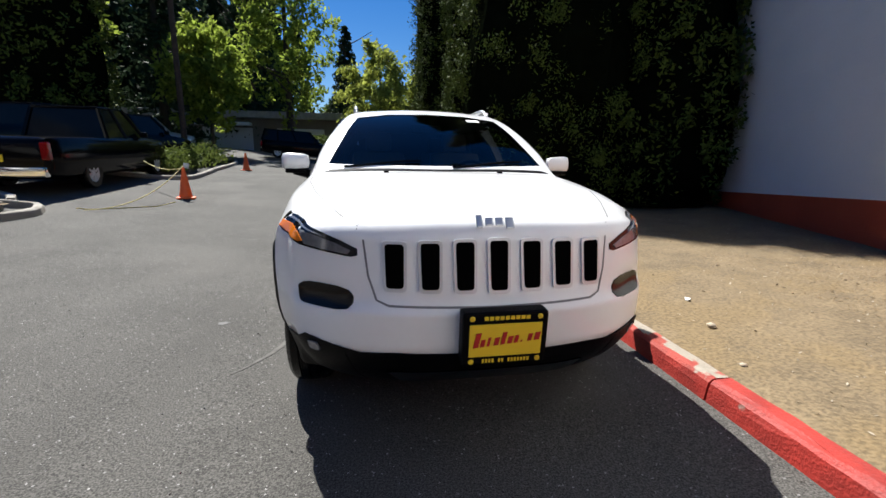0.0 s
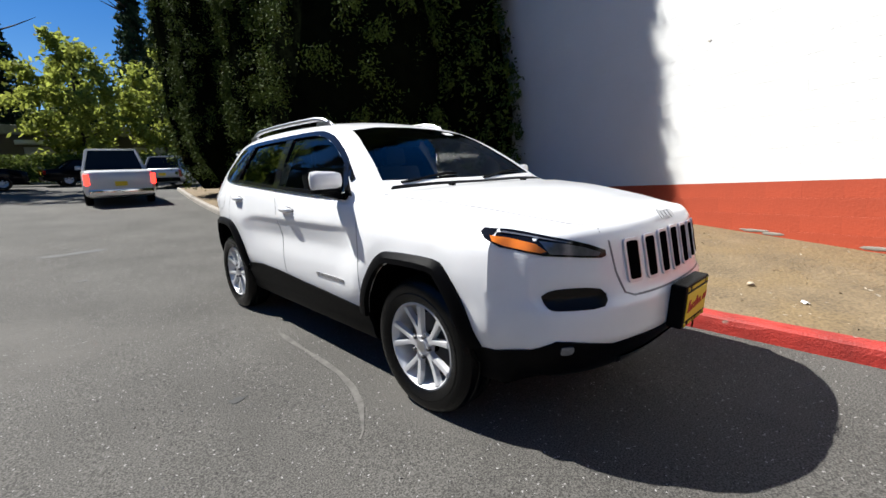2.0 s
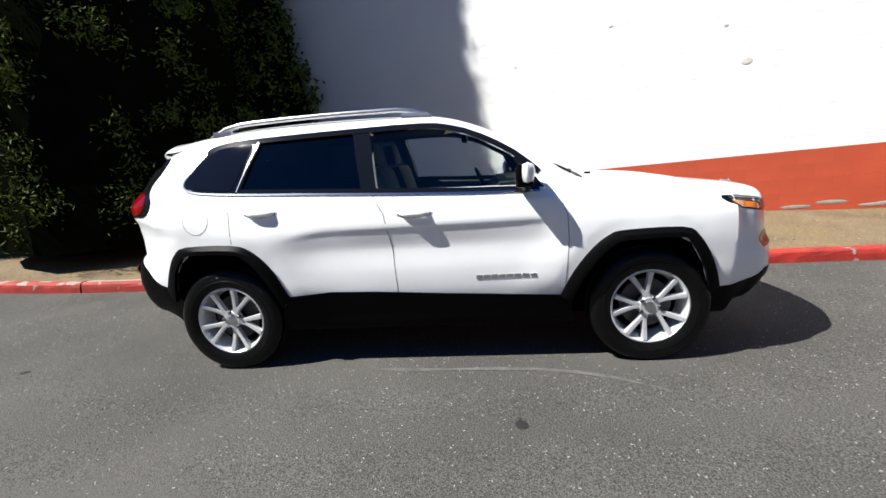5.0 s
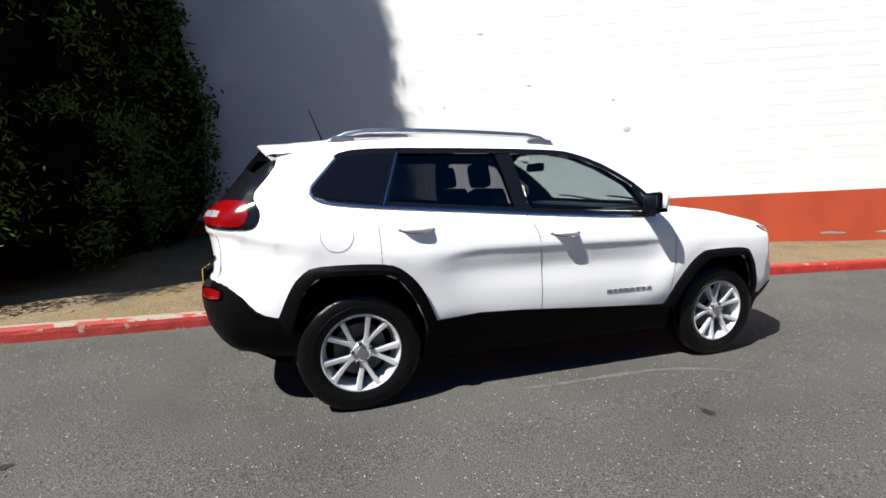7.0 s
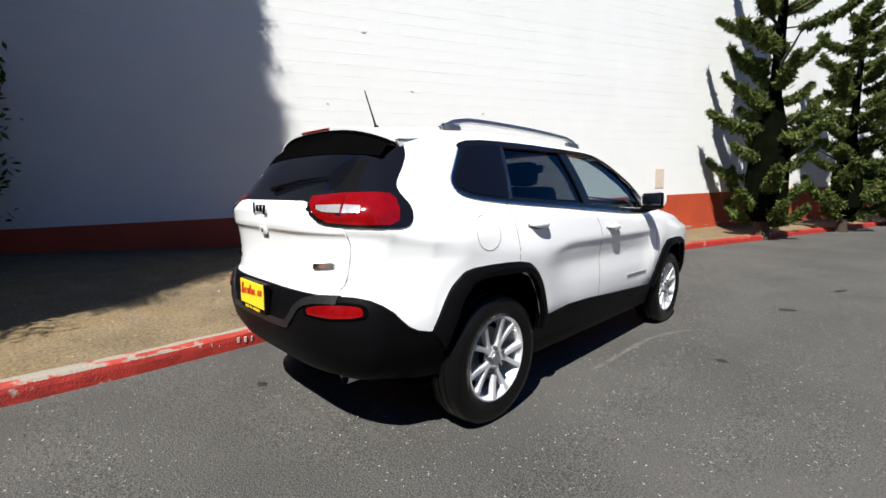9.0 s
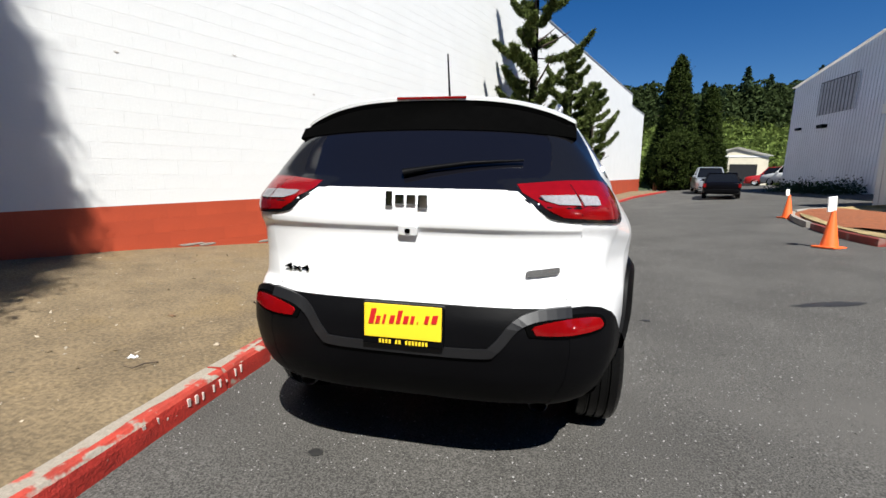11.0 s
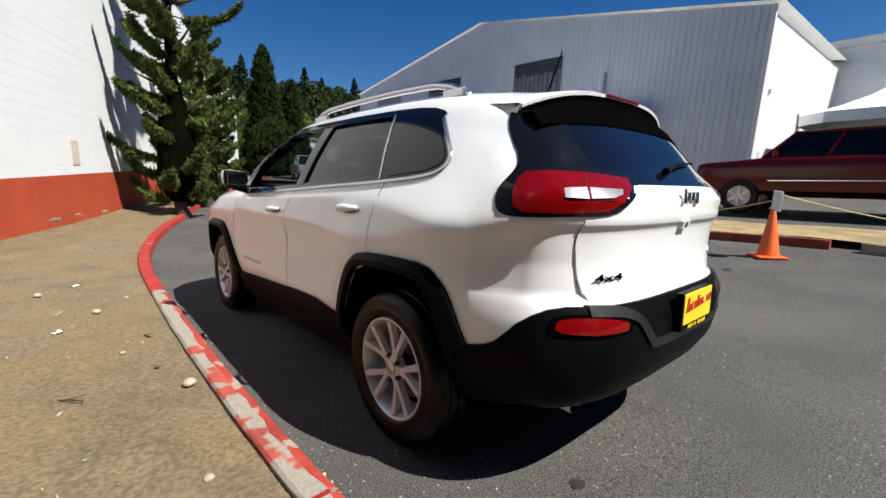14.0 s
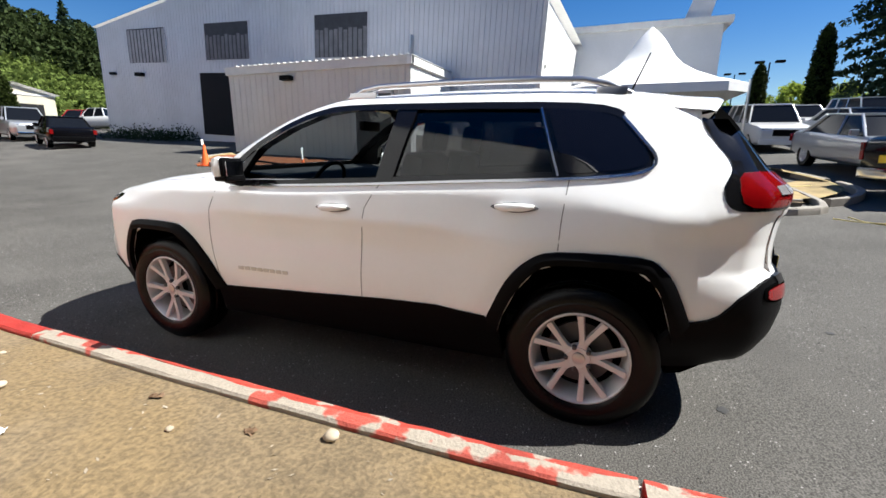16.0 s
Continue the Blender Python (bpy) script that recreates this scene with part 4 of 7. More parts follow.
def smooth_half(pts, n=8):
    """Rounds a half section; the first and last points lie on the middle plane."""
    p = [(-pts[1][0], pts[1][1])] + pts + [(-pts[-2][0], pts[-2][1])]
    out = []
    for i in range(1, len(p) - 2):
        a, b, c, d = (Vector(q) for q in p[i - 1:i + 3])
        for k in range(n):
            t = k / n
            m0, m1 = (c - a) * 0.4, (d - b) * 0.4
            q = (2 * t ** 3 - 3 * t ** 2 + 1) * b + (t ** 3 - 2 * t ** 2 + t) * m0 + (-2 * t ** 3 + 3 * t ** 2) * c + (t ** 3 - t ** 2) * m1
            out.append((max(0.0, q.x), q.y))
    out[0] = pts[0]
    out.append(pts[-1])
    return out


NOSE = ([.26, .36, .45, .52, .66, .70, .75, .95, 1.0, 1.04], [-2.10, -2.21, -2.28, -2.315, -2.32, -2.30, -2.285, -2.25, -2.215, -2.14])
TAIL = ([.32, .40, .50, .62, .72, .785, .81, .92, 1.04, 1.07, 1.15, 1.2, 1.25, 1.3, 1.4, 1.5, 1.55], [2.04, 2.14, 2.20, 2.225, 2.215, 2.18, 2.152, 2.152, 2.168, 2.189, 2.192, 2.145, 2.085, 2.045, 1.965, 1.875, 1.82])


def face_y(x, z):
    return float(np.interp(z, *NOSE)) + 0.33 * (abs(x) / 0.85) ** 3


def tail_y(x, z):
    return float(np.interp(z, *TAIL)) - 0.26 * (abs(x) / 0.8) ** 4


def suv_body_bm():
    """The closed outer skin as rings from the nose to the tail."""
    rings = []
    front = smooth_half([(0, .29), (.35, .29), (.66, .31), (.755, .38), (.80, .52), (.82, .66), (.828, .80), (.822, .90), (.785, .955), (.73, .985), (.63, 1.0), (.5, 1.012), (.28, 1.022), (0, 1.027)])
    rear = smooth_half([(0, .33), (.35, .33), (.60, .34), (.71, .40), (.765, .52), (.78, .66), (.764, .80), (.764, .93), (.786, 1.05), (.742, 1.17), (.655, 1.33), (.53, 1.475), (.3, 1.525), (0, 1.535)])
    for s, back in [(.02 + .055 * k, 0) for k in range(17)] + [(.94, .003), (.975, .016), (1.0, .06)]:
        rings.append([(x * s, face_y(x * s, .62 + (z - .62) * s) + back, .62 + (z - .62) * s) for x, z in front])
    y = BODY_Y[0]
    while y < BODY_Y[-1] + 0.001:
        rings.append([(x, y, z) for x, z in smooth_half(half_section(y))])
        y += 0.022
    for s, back in [(1.0, .05), (.975, .014), (.945, .003)] + [(.90 - .055 * k, 0) for k in range(17)]:
        rings.append([(x * s, tail_y(x * s, .85 + (z - .85) * s) - back, .85 + (z - .85) * s) for x, z in rear])
    bm = bmesh.new()
    loops = []
    for r in rings:
        loops.append([bm.verts.new(p) for p in r] + [bm.verts.new((-p[0], p[1], p[2])) for p in r[-2:0:-1]])
    for a, b in zip(loops, loops[1:]):
        for k in range(len(a)):
            j = (k + 1) % len(a)
            bm.faces.new((a[k], a[j], b[j], b[k]))
    bm.faces.new(loops[0][::-1])
    bm.faces.new(loops[-1])
    for v in bm.verts:
        x, y, z = v.co
        if abs(x) > .5:
            v.co.x = math.copysign(abs(x) + flank(abs(x), y, z), x)
        if y < -1.9 and abs(x) > .3:
            v.co.y += .035 * math.exp(-((abs(x) - .67) / .11) ** 2 - ((z - .705) / .05) ** 2)
    bmesh.ops.recalc_face_normals(bm, faces=bm.faces)
    for f in bm.faces:
        f.smooth = True
    return bm


def ease(a, b, v):
    t = max(0.0, min(1.0, (v - a) / (b - a)))
    return t * t * (3 - 2 * t)


def far_from(line, y, z):
    """Distance of a place on the flank from an arch line, 0 inside it."""
    if min(p[0] for p in line) < y < max(p[0] for p in line) and z < float(np.interp(y, *zip(*sorted(line)))):
        return 0.0
    best = 9.0
    for a, b in zip(line, line[1:]):
        dy, dz = b[0] - a[0], b[1] - a[1]
        t = max(0.0, min(1.0, ((y - a[0]) * dy + (z - a[1]) * dz) / (dy * dy + dz * dz)))
        best = min(best, math.hypot(y - a[0] - t * dy, z - a[1] - t * dz))
    return best


def flank(x, y, z):
    """Relief of the flank: the door crease, the wheel-arch flares and the scallop under the tail lamp."""
    out = 0.0
    door = ease(-.95, -.75, y) * (1 - ease(.55, .95, y))
    line = .950 - .05 * ease(.45, .95, y) ** 2
    if z < line:
        out -= .011 * door * ease(0, .05, line - z) * (1 - ease(.06, .36, line - z))
    for arch in (ARCH_R_OUT, ARCH_F_OUT):
        d = far_from(arch, y, z)
        out += .009 * (ease(-.02, .088, d) if d < .088 else 1 - ease(.088, .33, d)) * ease(.42, .60, z)
    tail = ease(1.60, 1.95, y) * ease(.66, .78, x)
    line = 1.018 + .16 * max(0, y - 1.776)
    if z < line:
        out -= .010 * tail * ease(0, .03, line - z) * (1 - ease(.06, .30, line - z))
    return out


def cabin_bm():
    """The hollow of the cabin."""
    bm = bmesh.new()
    loops = []
    for y in np.linspace(-0.92, 1.72, 26):
        s = half_section(float(y))
        r = [(0, .42), (.58, .42), (.60, .88), (s[9][0] - .055, s[9][1]), (s[10][0] - .055, s[10][1] - .01), (s[11][0] - .05, s[11][1] - .045), (s[12][0], s[12][1] - .045), (0, s[13][1] - .045)]
        loops.append([bm.verts.new((x, y, z)) for x, z in r] + [bm.verts.new((-x, y, z)) for x, z in r[-2:0:-1]])
    for a, b in zip(loops, loops[1:]):
        for k in range(len(a)):
            j = (k + 1) % len(a)
            bm.faces.new((a[k], a[j], b[j], b[k]))
    bm.faces.new(loops[0][::-1])
    bm.faces.new(loops[-1])
    bmesh.ops.recalc_face_normals(bm, faces=bm.faces)
    return bm


ARCH_R_OUT = [(1.77, .59), (1.70, .75), (1.64, .83), (1.54, .88), (1.20, .88), (1.07, .83), (.97, .72), (.90, .57), (.87, .50)]
ARCH_R_IN = [(1.71, .50), (1.645, .70), (1.60, .77), (1.52, .825), (1.21, .825), (1.11, .785), (1.02, .67), (.955, .53), (.93, .44)]
ARCH_F_OUT = [(-.85, .45), (-.93, .61), (-1.04, .75), (-1.13, .82), (-1.22, .845), (-1.54, .845), (-1.63, .79), (-1.715, .65), (-1.78, .46)]
ARCH_F_IN = [(-.92, .42), (-.985, .57), (-1.08, .70), (-1.15, .76), (-1.23, .79), (-1.52, .79), (-1.585, .75), (-1.66, .62), (-1.715, .44)]
WIN_FRONT = rounded([(-.70, 1.135), (.245, 1.165), (.30, 1.525), (-.02, 1.528), (-.20, 1.505), (-.40, 1.43), (-.60, 1.315)], .025)
WIN_REAR = rounded([(.33, 1.172), (1.155, 1.215), (1.045, 1.518), (.40, 1.528)], .025)
WIN_QUARTER = rounded([(1.20, 1.218), (1.46, 1.243), (1.545, 1.275), (1.53, 1.32), (1.40, 1.46), (1.31, 1.50), (1.085, 1.515)], .03)
SCREEN = [(-.72, 1.20), (-.665, 1.31), (-.60, 1.44), (-.535, 1.54), (-.3, 1.575), (0, 1.583), (.3, 1.575), (.535, 1.54), (.60, 1.44), (.665, 1.31), (.72, 1.20), (.4, 1.195), (0, 1.193), (-.4, 1.195)]


SCRIPT = [(.020, .056), (.016, .028), (.010, .034), (.018, .030), (.016, .048), (.018, .028), (.014, .028), (.005, .006), (.015, .028), (.020, .030)]


def bars_bm(bars, depth):
    """Plain upright bars in the xy plane."""
    bm = bmesh.new()
    for x0, x1, y0, y1 in bars:
        add_box(bm, (x0, y0, 0), (x1, y1, depth), min(.004, (x1 - x0) * .2) if depth > .002 else 0)
    return bm


def wheel_parts():
    """Meshes of one wheel with its face towards -x and its middle at the origin."""
    tyre = lathe_bm([(.085, .225), (.105, .25), (.112, .30), (.10, .338), (.085, .353), (.05, .360), (.045, .352), (.038, .352), (.033, .360), (.004, .361), (.002, .353), (-.005, .353), (-.007, .361), (-.033, .360), (-.038, .352), (-.045, .352), (-.05, .360),
                     (-.085, .353), (-.10, .338), (-.108, .325), (-.113, .30), (-.111, .285), (-.114, .28), (-.108, .25), (-.098, .235), (-.085, .222), (.085, .225)], 64)
    rim = lathe_bm([(-.088, .232), (-.098, .233), (-.100, .226), (-.092, .219), (-.06, .207), (0, .195), (.08, .20), (.085, .215), (.08, .225), (0, .205), (-.06, .215), (-.088, .232)], 64)
    spoke = bmesh.new()
    prev = None
    for t in np.linspace(0, 1, 11):
        r = .045 + t * .172
        ang = math.asin((.008 + .050 * max(0.0, (t - .22) / .78)) / r)
        wide, x0 = .0165 - .002 * math.sin(t * math.pi) + .002 * t, -.074 - .018 * t + .004 * math.sin(t * math.pi)
        c, s = math.cos(ang), math.sin(ang)
        ring = []
        for dx, dw in ((-.006, -.78), (-.008, 0), (-.006, .78), (.022, 1), (.022, -1)):
            ring.append(spoke.verts.new((x0 + dx, r * s + dw * wide * c, r * c - dw * wide * s)))
        if prev:
            for k in range(5):
                spoke.faces.new((prev[k], prev[(k + 1) % 5], ring[(k + 1) % 5], ring[k]))
        else:
            spoke.faces.new(ring[::-1])
        prev = ring
    spoke.faces.new(prev)
    bmesh.ops.recalc_face_normals(spoke, faces=spoke.faces)
    hub = lathe_bm([(-.05, .001), (-.05, .066), (-.075, .062), (-.085, .052), (-.083, .034), (-.083, .001)], 32)
    cap = lathe_bm([(-.082, .031), (-.09, .029), (-.093, .02), (-.094, .001)], 24)
    nut = lathe_bm([(-.07, .013), (-.088, .012), (-.092, .008), (-.092, .001)], 6)
    disc = lathe_bm([(-.01, .06), (-.01, .155), (.012, .155), (.012, .06)], 40)
    back = lathe_bm([(.03, .001), (.03, .20), (.05, .20), (.05, .001)], 32)
    out = {}
    for k, b in (("tyre", tyre), ("rim", rim), ("spoke", spoke), ("hub", hub), ("hub_cap", cap), ("lug_nut", nut), ("brake_disc", disc), ("backing_plate", back)):
        me = bpy.data.meshes.new(k)
        b.to_mesh(me)
        b.free()
        me.shade_smooth()
        me.set_sharp_from_angle(angle=radians(30))
        out[k] = me
    return out


def add_wheel(parent, m, meshes, spin=0.0):
    wheel = part("wheel", meshes["rim"], M_ALLOY, parent, "silver alloy wheel with five split spokes")
    wheel.matrix_local = m @ Matrix.Rotation(radians(spin), 4, "X")
    part("tyre", meshes["tyre"], M_RUBBER, wheel, "black rubber tyre")
    part("hub", meshes["hub"], M_ALLOY, wheel)
    part("hub_cap", meshes["hub_cap"], M_SATIN, wheel)
    part("brake_disc", meshes["brake_disc"], M_DISC, wheel, "grey steel brake disc")
    part("backing_plate", meshes["backing_plate"], M_UNDER, wheel)
    flip = Matrix.Diagonal((1, -1, 1, 1))
    for k in range(5):
        for f in (Matrix.Identity(4), flip):
            s = part("spoke", meshes["spoke"], M_ALLOY, wheel)
            s.matrix_local = Matrix.Rotation(radians(72 * k), 4, "X") @ f
        n = part("lug_nut", meshes["lug_nut"], M_DISC, wheel)
        n.matrix_local = Matrix.Rotation(radians(72 * k + 36), 4, "X") @ Matrix.Translation((-.004, 0, .057))
    return wheel


def build_suv():
    car = empty("suv", pose(0, 0, 0), "white mid-size SUV with black plastic cladding parked at the red kerb", "car")
    raw = suv_body_bm()
    skin = Skin(raw)
    body = part("body", raw, M_PAINT, car, "white painted steel body shell")
    arches = []
    for sx in (-1, 1):
        for poly in (ARCH_R_IN, ARCH_F_IN):
            p = list(poly)
            p = [(p[0][0], .1)] + p + [(p[-1][0], .1)]
            arches.append((prism_bm(p, "x", *sorted((sx * .62, sx * 1.2))), M_UNDER))
    cuts = arches + [(cabin_bm(), M_INTERIOR), (prism_bm(WIN_FRONT, "x", -1.2, 1.2), M_GLOSSBLACK), (prism_bm(WIN_REAR, "x", -1.2, 1.2), M_GLOSSBLACK), (prism_bm(SCREEN, "y", -1.35, .0), M_GLOSSBLACK)]
    me = carve(body, cuts)
    old, body.data = body.data, me
    bpy.data.meshes.remove(old)
    me.name = "body"
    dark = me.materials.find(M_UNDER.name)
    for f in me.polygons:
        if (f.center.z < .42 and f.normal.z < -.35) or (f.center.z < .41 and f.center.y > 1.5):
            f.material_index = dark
    me.set_sharp_from_angle(angle=radians(32))

    def lay(name, poly, side, material, off=.003, thick=.012, parent=car, label="", res=.045):
        return part(name, skin.panel(poly, side, off, thick, res), material, parent, label)

    def seam(name, pts, side, width=.0045, off=.0012, material=M_GAP, parent=car, label="", thick=.004):
        return part(name, skin.line(pts, side, width, off, thick), material, parent, label)

    # glass
    lay("windscreen", SCREEN, "front", M_SCREEN, -.012, .004, label="tinted windscreen glass").visible_shadow = True
    for side in ("right", "left"):
        if side == "right":
            lay("front_side_window", WIN_FRONT, side, M_GLASS, -.012, .003, label="lightly tinted side window glass")
        lay("rear_side_window", WIN_REAR, side, M_TINT, -.012, .003, label="dark privacy side window glass")
        lay("quarter_frame", [(1.185, 1.205), (1.46, 1.226), (1.552, 1.258), (1.562, 1.30), (1.527, 1.35), (1.417, 1.473), (1.328, 1.513), (1.07, 1.528)], side, M_GLOSSBLACK, .005, .014, label="gloss black window surround", res=.03)
        lay("quarter_window", WIN_QUARTER, side, M_DARKGLASS, .009, .012, label="dark privacy quarter window glass")
        trim = [(-.75, 1.10), (-.35, 1.112), (.25, 1.143), (.70, 1.170), (1.17, 1.196), (1.46, 1.222), (1.555, 1.255), (1.565, 1.30), (1.53, 1.35), (1.42, 1.475), (1.33, 1.515), (1.05, 1.535), (.40, 1.545), (-.03, 1.545), (-.21, 1.522), (-.41, 1.447), (-.61, 1.332), (-.75, 1.21)]
        seam("window_trim", smooth_line(trim[:10], 3), side, .012, .010, M_TRIMGREY, label="thin chrome window trim", thick=.016)
        seam("belt_strip", [(a, b + .016) for a, b in trim[:6]], side, .030, .002, M_GLOSSBLACK, label="gloss black belt strip", thick=.010)
        seam("window_frame", [(a, b - (.004 if b > 1.5 else 0)) for a, b in smooth_line(trim[9:], 2)], side, .034, .007, M_GLOSSBLACK, label="gloss black window frame", thick=.016)
        lay("centre_pillar_trim", [(.240, 1.160), (.338, 1.168), (.406, 1.532), (.294, 1.532)], side, M_GLOSSBLACK, .003, label="gloss black pillar trim")
        lay("rear_pillar_trim", [(1.148, 1.208), (1.204, 1.213), (1.092, 1.520), (1.038, 1.522)], side, M_GLOSSBLACK, .003)
        seam("rear_pillar_strip", [(1.168, 1.21), (1.053, 1.52)], side, .009, .008, M_TRIMGREY)
        lay("mirror_sail", [(-.78, 1.115), (-.70, 1.13), (-.60, 1.30), (-.63, 1.31)], side, M_GLOSSBLACK, .003)
        # doors
        seam("front_door_gap", [(-.86, 1.06), (-.90, .95), (-.905, .80), (-.88, .50)], side)
        seam("centre_door_gap", [(.27, 1.14), (.20, 1.02), (.165, .80), (.155, .50)], side)
        seam("rear_door_gap", [(1.22, 1.20), (1.205, 1.02), (1.20, .885)], side)
        # cladding
        for outer, inner_, nm in ((ARCH_R_OUT, ARCH_R_IN, "rear_arch_cladding"), (ARCH_F_OUT, ARCH_F_IN, "front_arch_cladding")):
            bm = bmesh.new()
            prev = None
            fr = SIDES[side]
            for a, b in zip(smooth_line(outer), smooth_line(inner_)):
                o1, i1 = skin.place(fr, a, .016), skin.place(fr, b, .034)
                cur = [bm.verts.new(q) for q in (skin.place(fr, a, -.01), o1, o1.lerp(i1, .5) - fr[3] * .012, i1, i1 + fr[3] * .10)]
                if prev:
                    for k in range(4):
                        bm.faces.new((prev[k], prev[k + 1], cur[k + 1], cur[k]))
                prev = cur
            bmesh.ops.recalc_face_normals(bm, faces=bm.faces)
            part(nm, bm, M_BLACK, car, "matt black plastic wheel-arch cladding", smooth=40)
        lay("sill_cladding", [(-.86, .455), (-.15, .495), (.30, .525), (.60, .535), (.865, .515), (.93, .44), (.95, .262), (-.93, .262), (-.92, .42)], side, M_BLACK, .010, .03, label="matt black plastic sill cladding")
        # handles
        for y, z in ((0.005, 1.012), (.99, 1.068)):
            bm = bmesh.new()
            sx = -1 if side == "right" else 1
            base = [skin.place(SIDES[side], (y + t * .088, z + .003 * t), .0) for t in np.linspace(-1, 1, 9)]
            pts = [p + Vector((sx * (.030 - .026 * abs(t) ** 4), 0, 0)) for p, t in zip(base, np.linspace(-1, 1, 9))]
            add_tube(bm, pts, [.008, .013, .016, .017, .017, .017, .016, .013, .008], 10)
            for v in bm.verts:
                v.co.z = z + (v.co.z - z) * 1.15
            h = part("door_handle", bm, M_PAINT, car, "white body-coloured door handle", smooth=60)
            cup = [(y + .112 * math.cos(a), z - .004 + .023 * math.sin(a) * (1 - .25 * abs(math.cos(a)))) for a in np.linspace(0, 2 * math.pi, 20, endpoint=False)]
            part("handle_cup", skin.panel(cup, side, .0015, .004, .03), M_CUP, h, "grey patch painted as the shade of the handle recess")
        # script badge on the front door
        word = [(-.71 + i * .047, .585) for i in range(8)]
        for i, (y, z) in enumerate(word):
            lay("badge_bar", [(y, z), (y + .036, z), (y + .036, z + .022), (y, z + .022)], side, M_SATIN, .004, .005, label="small silver badge letter")
        # rocker underside lamp side marker and headlamp
        sx = -1 if side == "right" else 1
        o = V3((sx * 2.2, -3.4, 0))
        d = V3((-sx * .62, .785, 0)).normalized()
        u = V3((d.y, -d.x, 0))
        fr = (o, u, V3((0, 0, 1)), d)

        def hp(x, y, z):
            q = V3((x, y, 0)) - o
            return (q.dot(u), z)

        def at(pts):
            return [hp(sx * a, b, c) for a, b, c in pts]

        lamp = lay("headlamp", at([(.836, -1.80, 1.000), (.848, -1.785, .985), (.852, -1.80, .960), (.838, -1.87, .925), (.757, -2.037, .890), (.56, -2.195, .866), (.538, -2.205, .873), (.54, -2.205, .897), (.60, -2.165, .925), (.669, -2.11, .950), (.75, -2.02, .975), (.80, -1.91, .995)]), fr, M_GLOSSBLACK, .004, .015, label="slim black headlamp with amber marker", res=.03)
        lay("amber_marker", at([(.842, -1.825, .972), (.846, -1.835, .950), (.828, -1.895, .928), (.765, -2.027, .902), (.745, -2.045, .908), (.768, -2.005, .940), (.812, -1.905, .962)]), fr, M_AMBER, .008, .006, lamp, "amber side marker lens", .03)
        lay("lamp_reflector", at([(.735, -2.05, .897), (.57, -2.185, .876), (.558, -2.19, .890), (.62, -2.145, .917), (.69, -2.085, .938), (.752, -2.01, .950)]), fr, M_CLEARLENS, .008, .006, lamp, "clear headlamp reflector", .03)
        lay("daytime_lamp", at([(.822, -1.87, .984), (.75, -2.01, .962), (.66, -2.115, .935), (.665, -2.11, .940), (.755, -2.005, .967), (.817, -1.885, .989)]), fr, M_CLEARLENS, .010, .006, lamp, "thin bright daytime lamp strip", .03)
        fog = lay("fog_lamp", at(rounded3([(.77, -2.035, .722), (.735, -2.09, .747), (.575, -2.205, .738), (.565, -2.21, .668), (.715, -2.105, .662), (.755, -2.055, .675)])), fr, M_SMOKE, .003, .02, label="smoked fog lamp set in the bumper", res=.03)
        lay("front_bumper_corner", at([(.57, -2.19, .505), (.64, -2.16, .52), (.69, -2.12, .530), (.735, -2.08, .535), (.765, -2.04, .512), (.79, -2.0, .485), (.85, -1.86, .465), (.89, -1.75, .455), (.90, -1.70, .44), (.87, -1.70, .28), (.58, -2.19, .31)]), fr, M_BLACK, .0085, .03, label="matt black lower bumper corner", res=.035)
        lay("low_fog", at(rounded3([(.722, -2.10, .508), (.684, -2.13, .508), (.684, -2.13, .472), (.722, -2.10, .472)])), fr, M_CLEARLENS, .014, .02, label="small round lower fog lamp", res=.03)
        # door mirror
        bm = bmesh.new()
        add_box(bm, (-.095, -.065, -.062), (.095, .012, .062), .044)
        for v in bm.verts:
            k = (v.co.x * -sx + .1) / .2
            v.co.z = v.co.z * (1 - .22 * k) + .012
            v.co.y += .03 * (1 - k)
        mir = part("door_mirror", moved(bm, pose(sx * .955, -.665, 1.2)), M_PAINT, car, "white door mirror with black base", smooth=60)
        bm = bmesh.new()
        add_tube(bm, [(sx * .865, -.66, 1.125), (sx * .93, -.665, 1.14), (sx * .97, -.66, 1.15)], [.035, .03, .03], 10)
        part("mirror_foot", bm, M_BLACK, mir, smooth=60)
        bm = box_bm((-.088, -.002, -.058), (.088, .034, .056), .024)
        for v in bm.verts:
            k = (v.co.x * -sx + .1) / .2
            v.co.z = v.co.z * (1 - .22 * k) + .012
            v.co.y += .03 * (1 - k)
        part("mirror_housing", moved(bm, pose(sx * .955, -.665, 1.2)), M_BLACK, mir, "black mirror housing", smooth=50)
        bm = box_bm((-.072, -.002, -.042), (.072, .002, .04), .001)
        part("mirror_glass", moved(bm, pose(sx * .955, -.610, 1.205, 0, 0, sx * 9)), M_CHROME, mir, "mirror glass")
        bm = box_bm((-.07, -.045, -.02), (.07, .05, .012), .012)
        part("mirror_base", moved(bm, pose(sx * .955, -.655, 1.152)), M_BLACK, mir, smooth=50)
        # roof rail
        pts = []
        for t in np.linspace(0, 1, 15):
            y = -.10 + t * 1.55
            rise = .05 * min(1, math.sin(t * math.pi) * 3.2) + .003
            p = skin.place(SIDES["top"], (sx * (.545 + .02 * math.sin(t * math.pi)), y), 0)
            pts.append((p.x, y, p.z + rise))
        bm = bmesh.new()
        add_tube(bm, pts, [.012] + [.017] * 13 + [.012], 10)
        part("roof_rail", bm, M_SATIN, car, "satin silver roof rail", smooth=60)
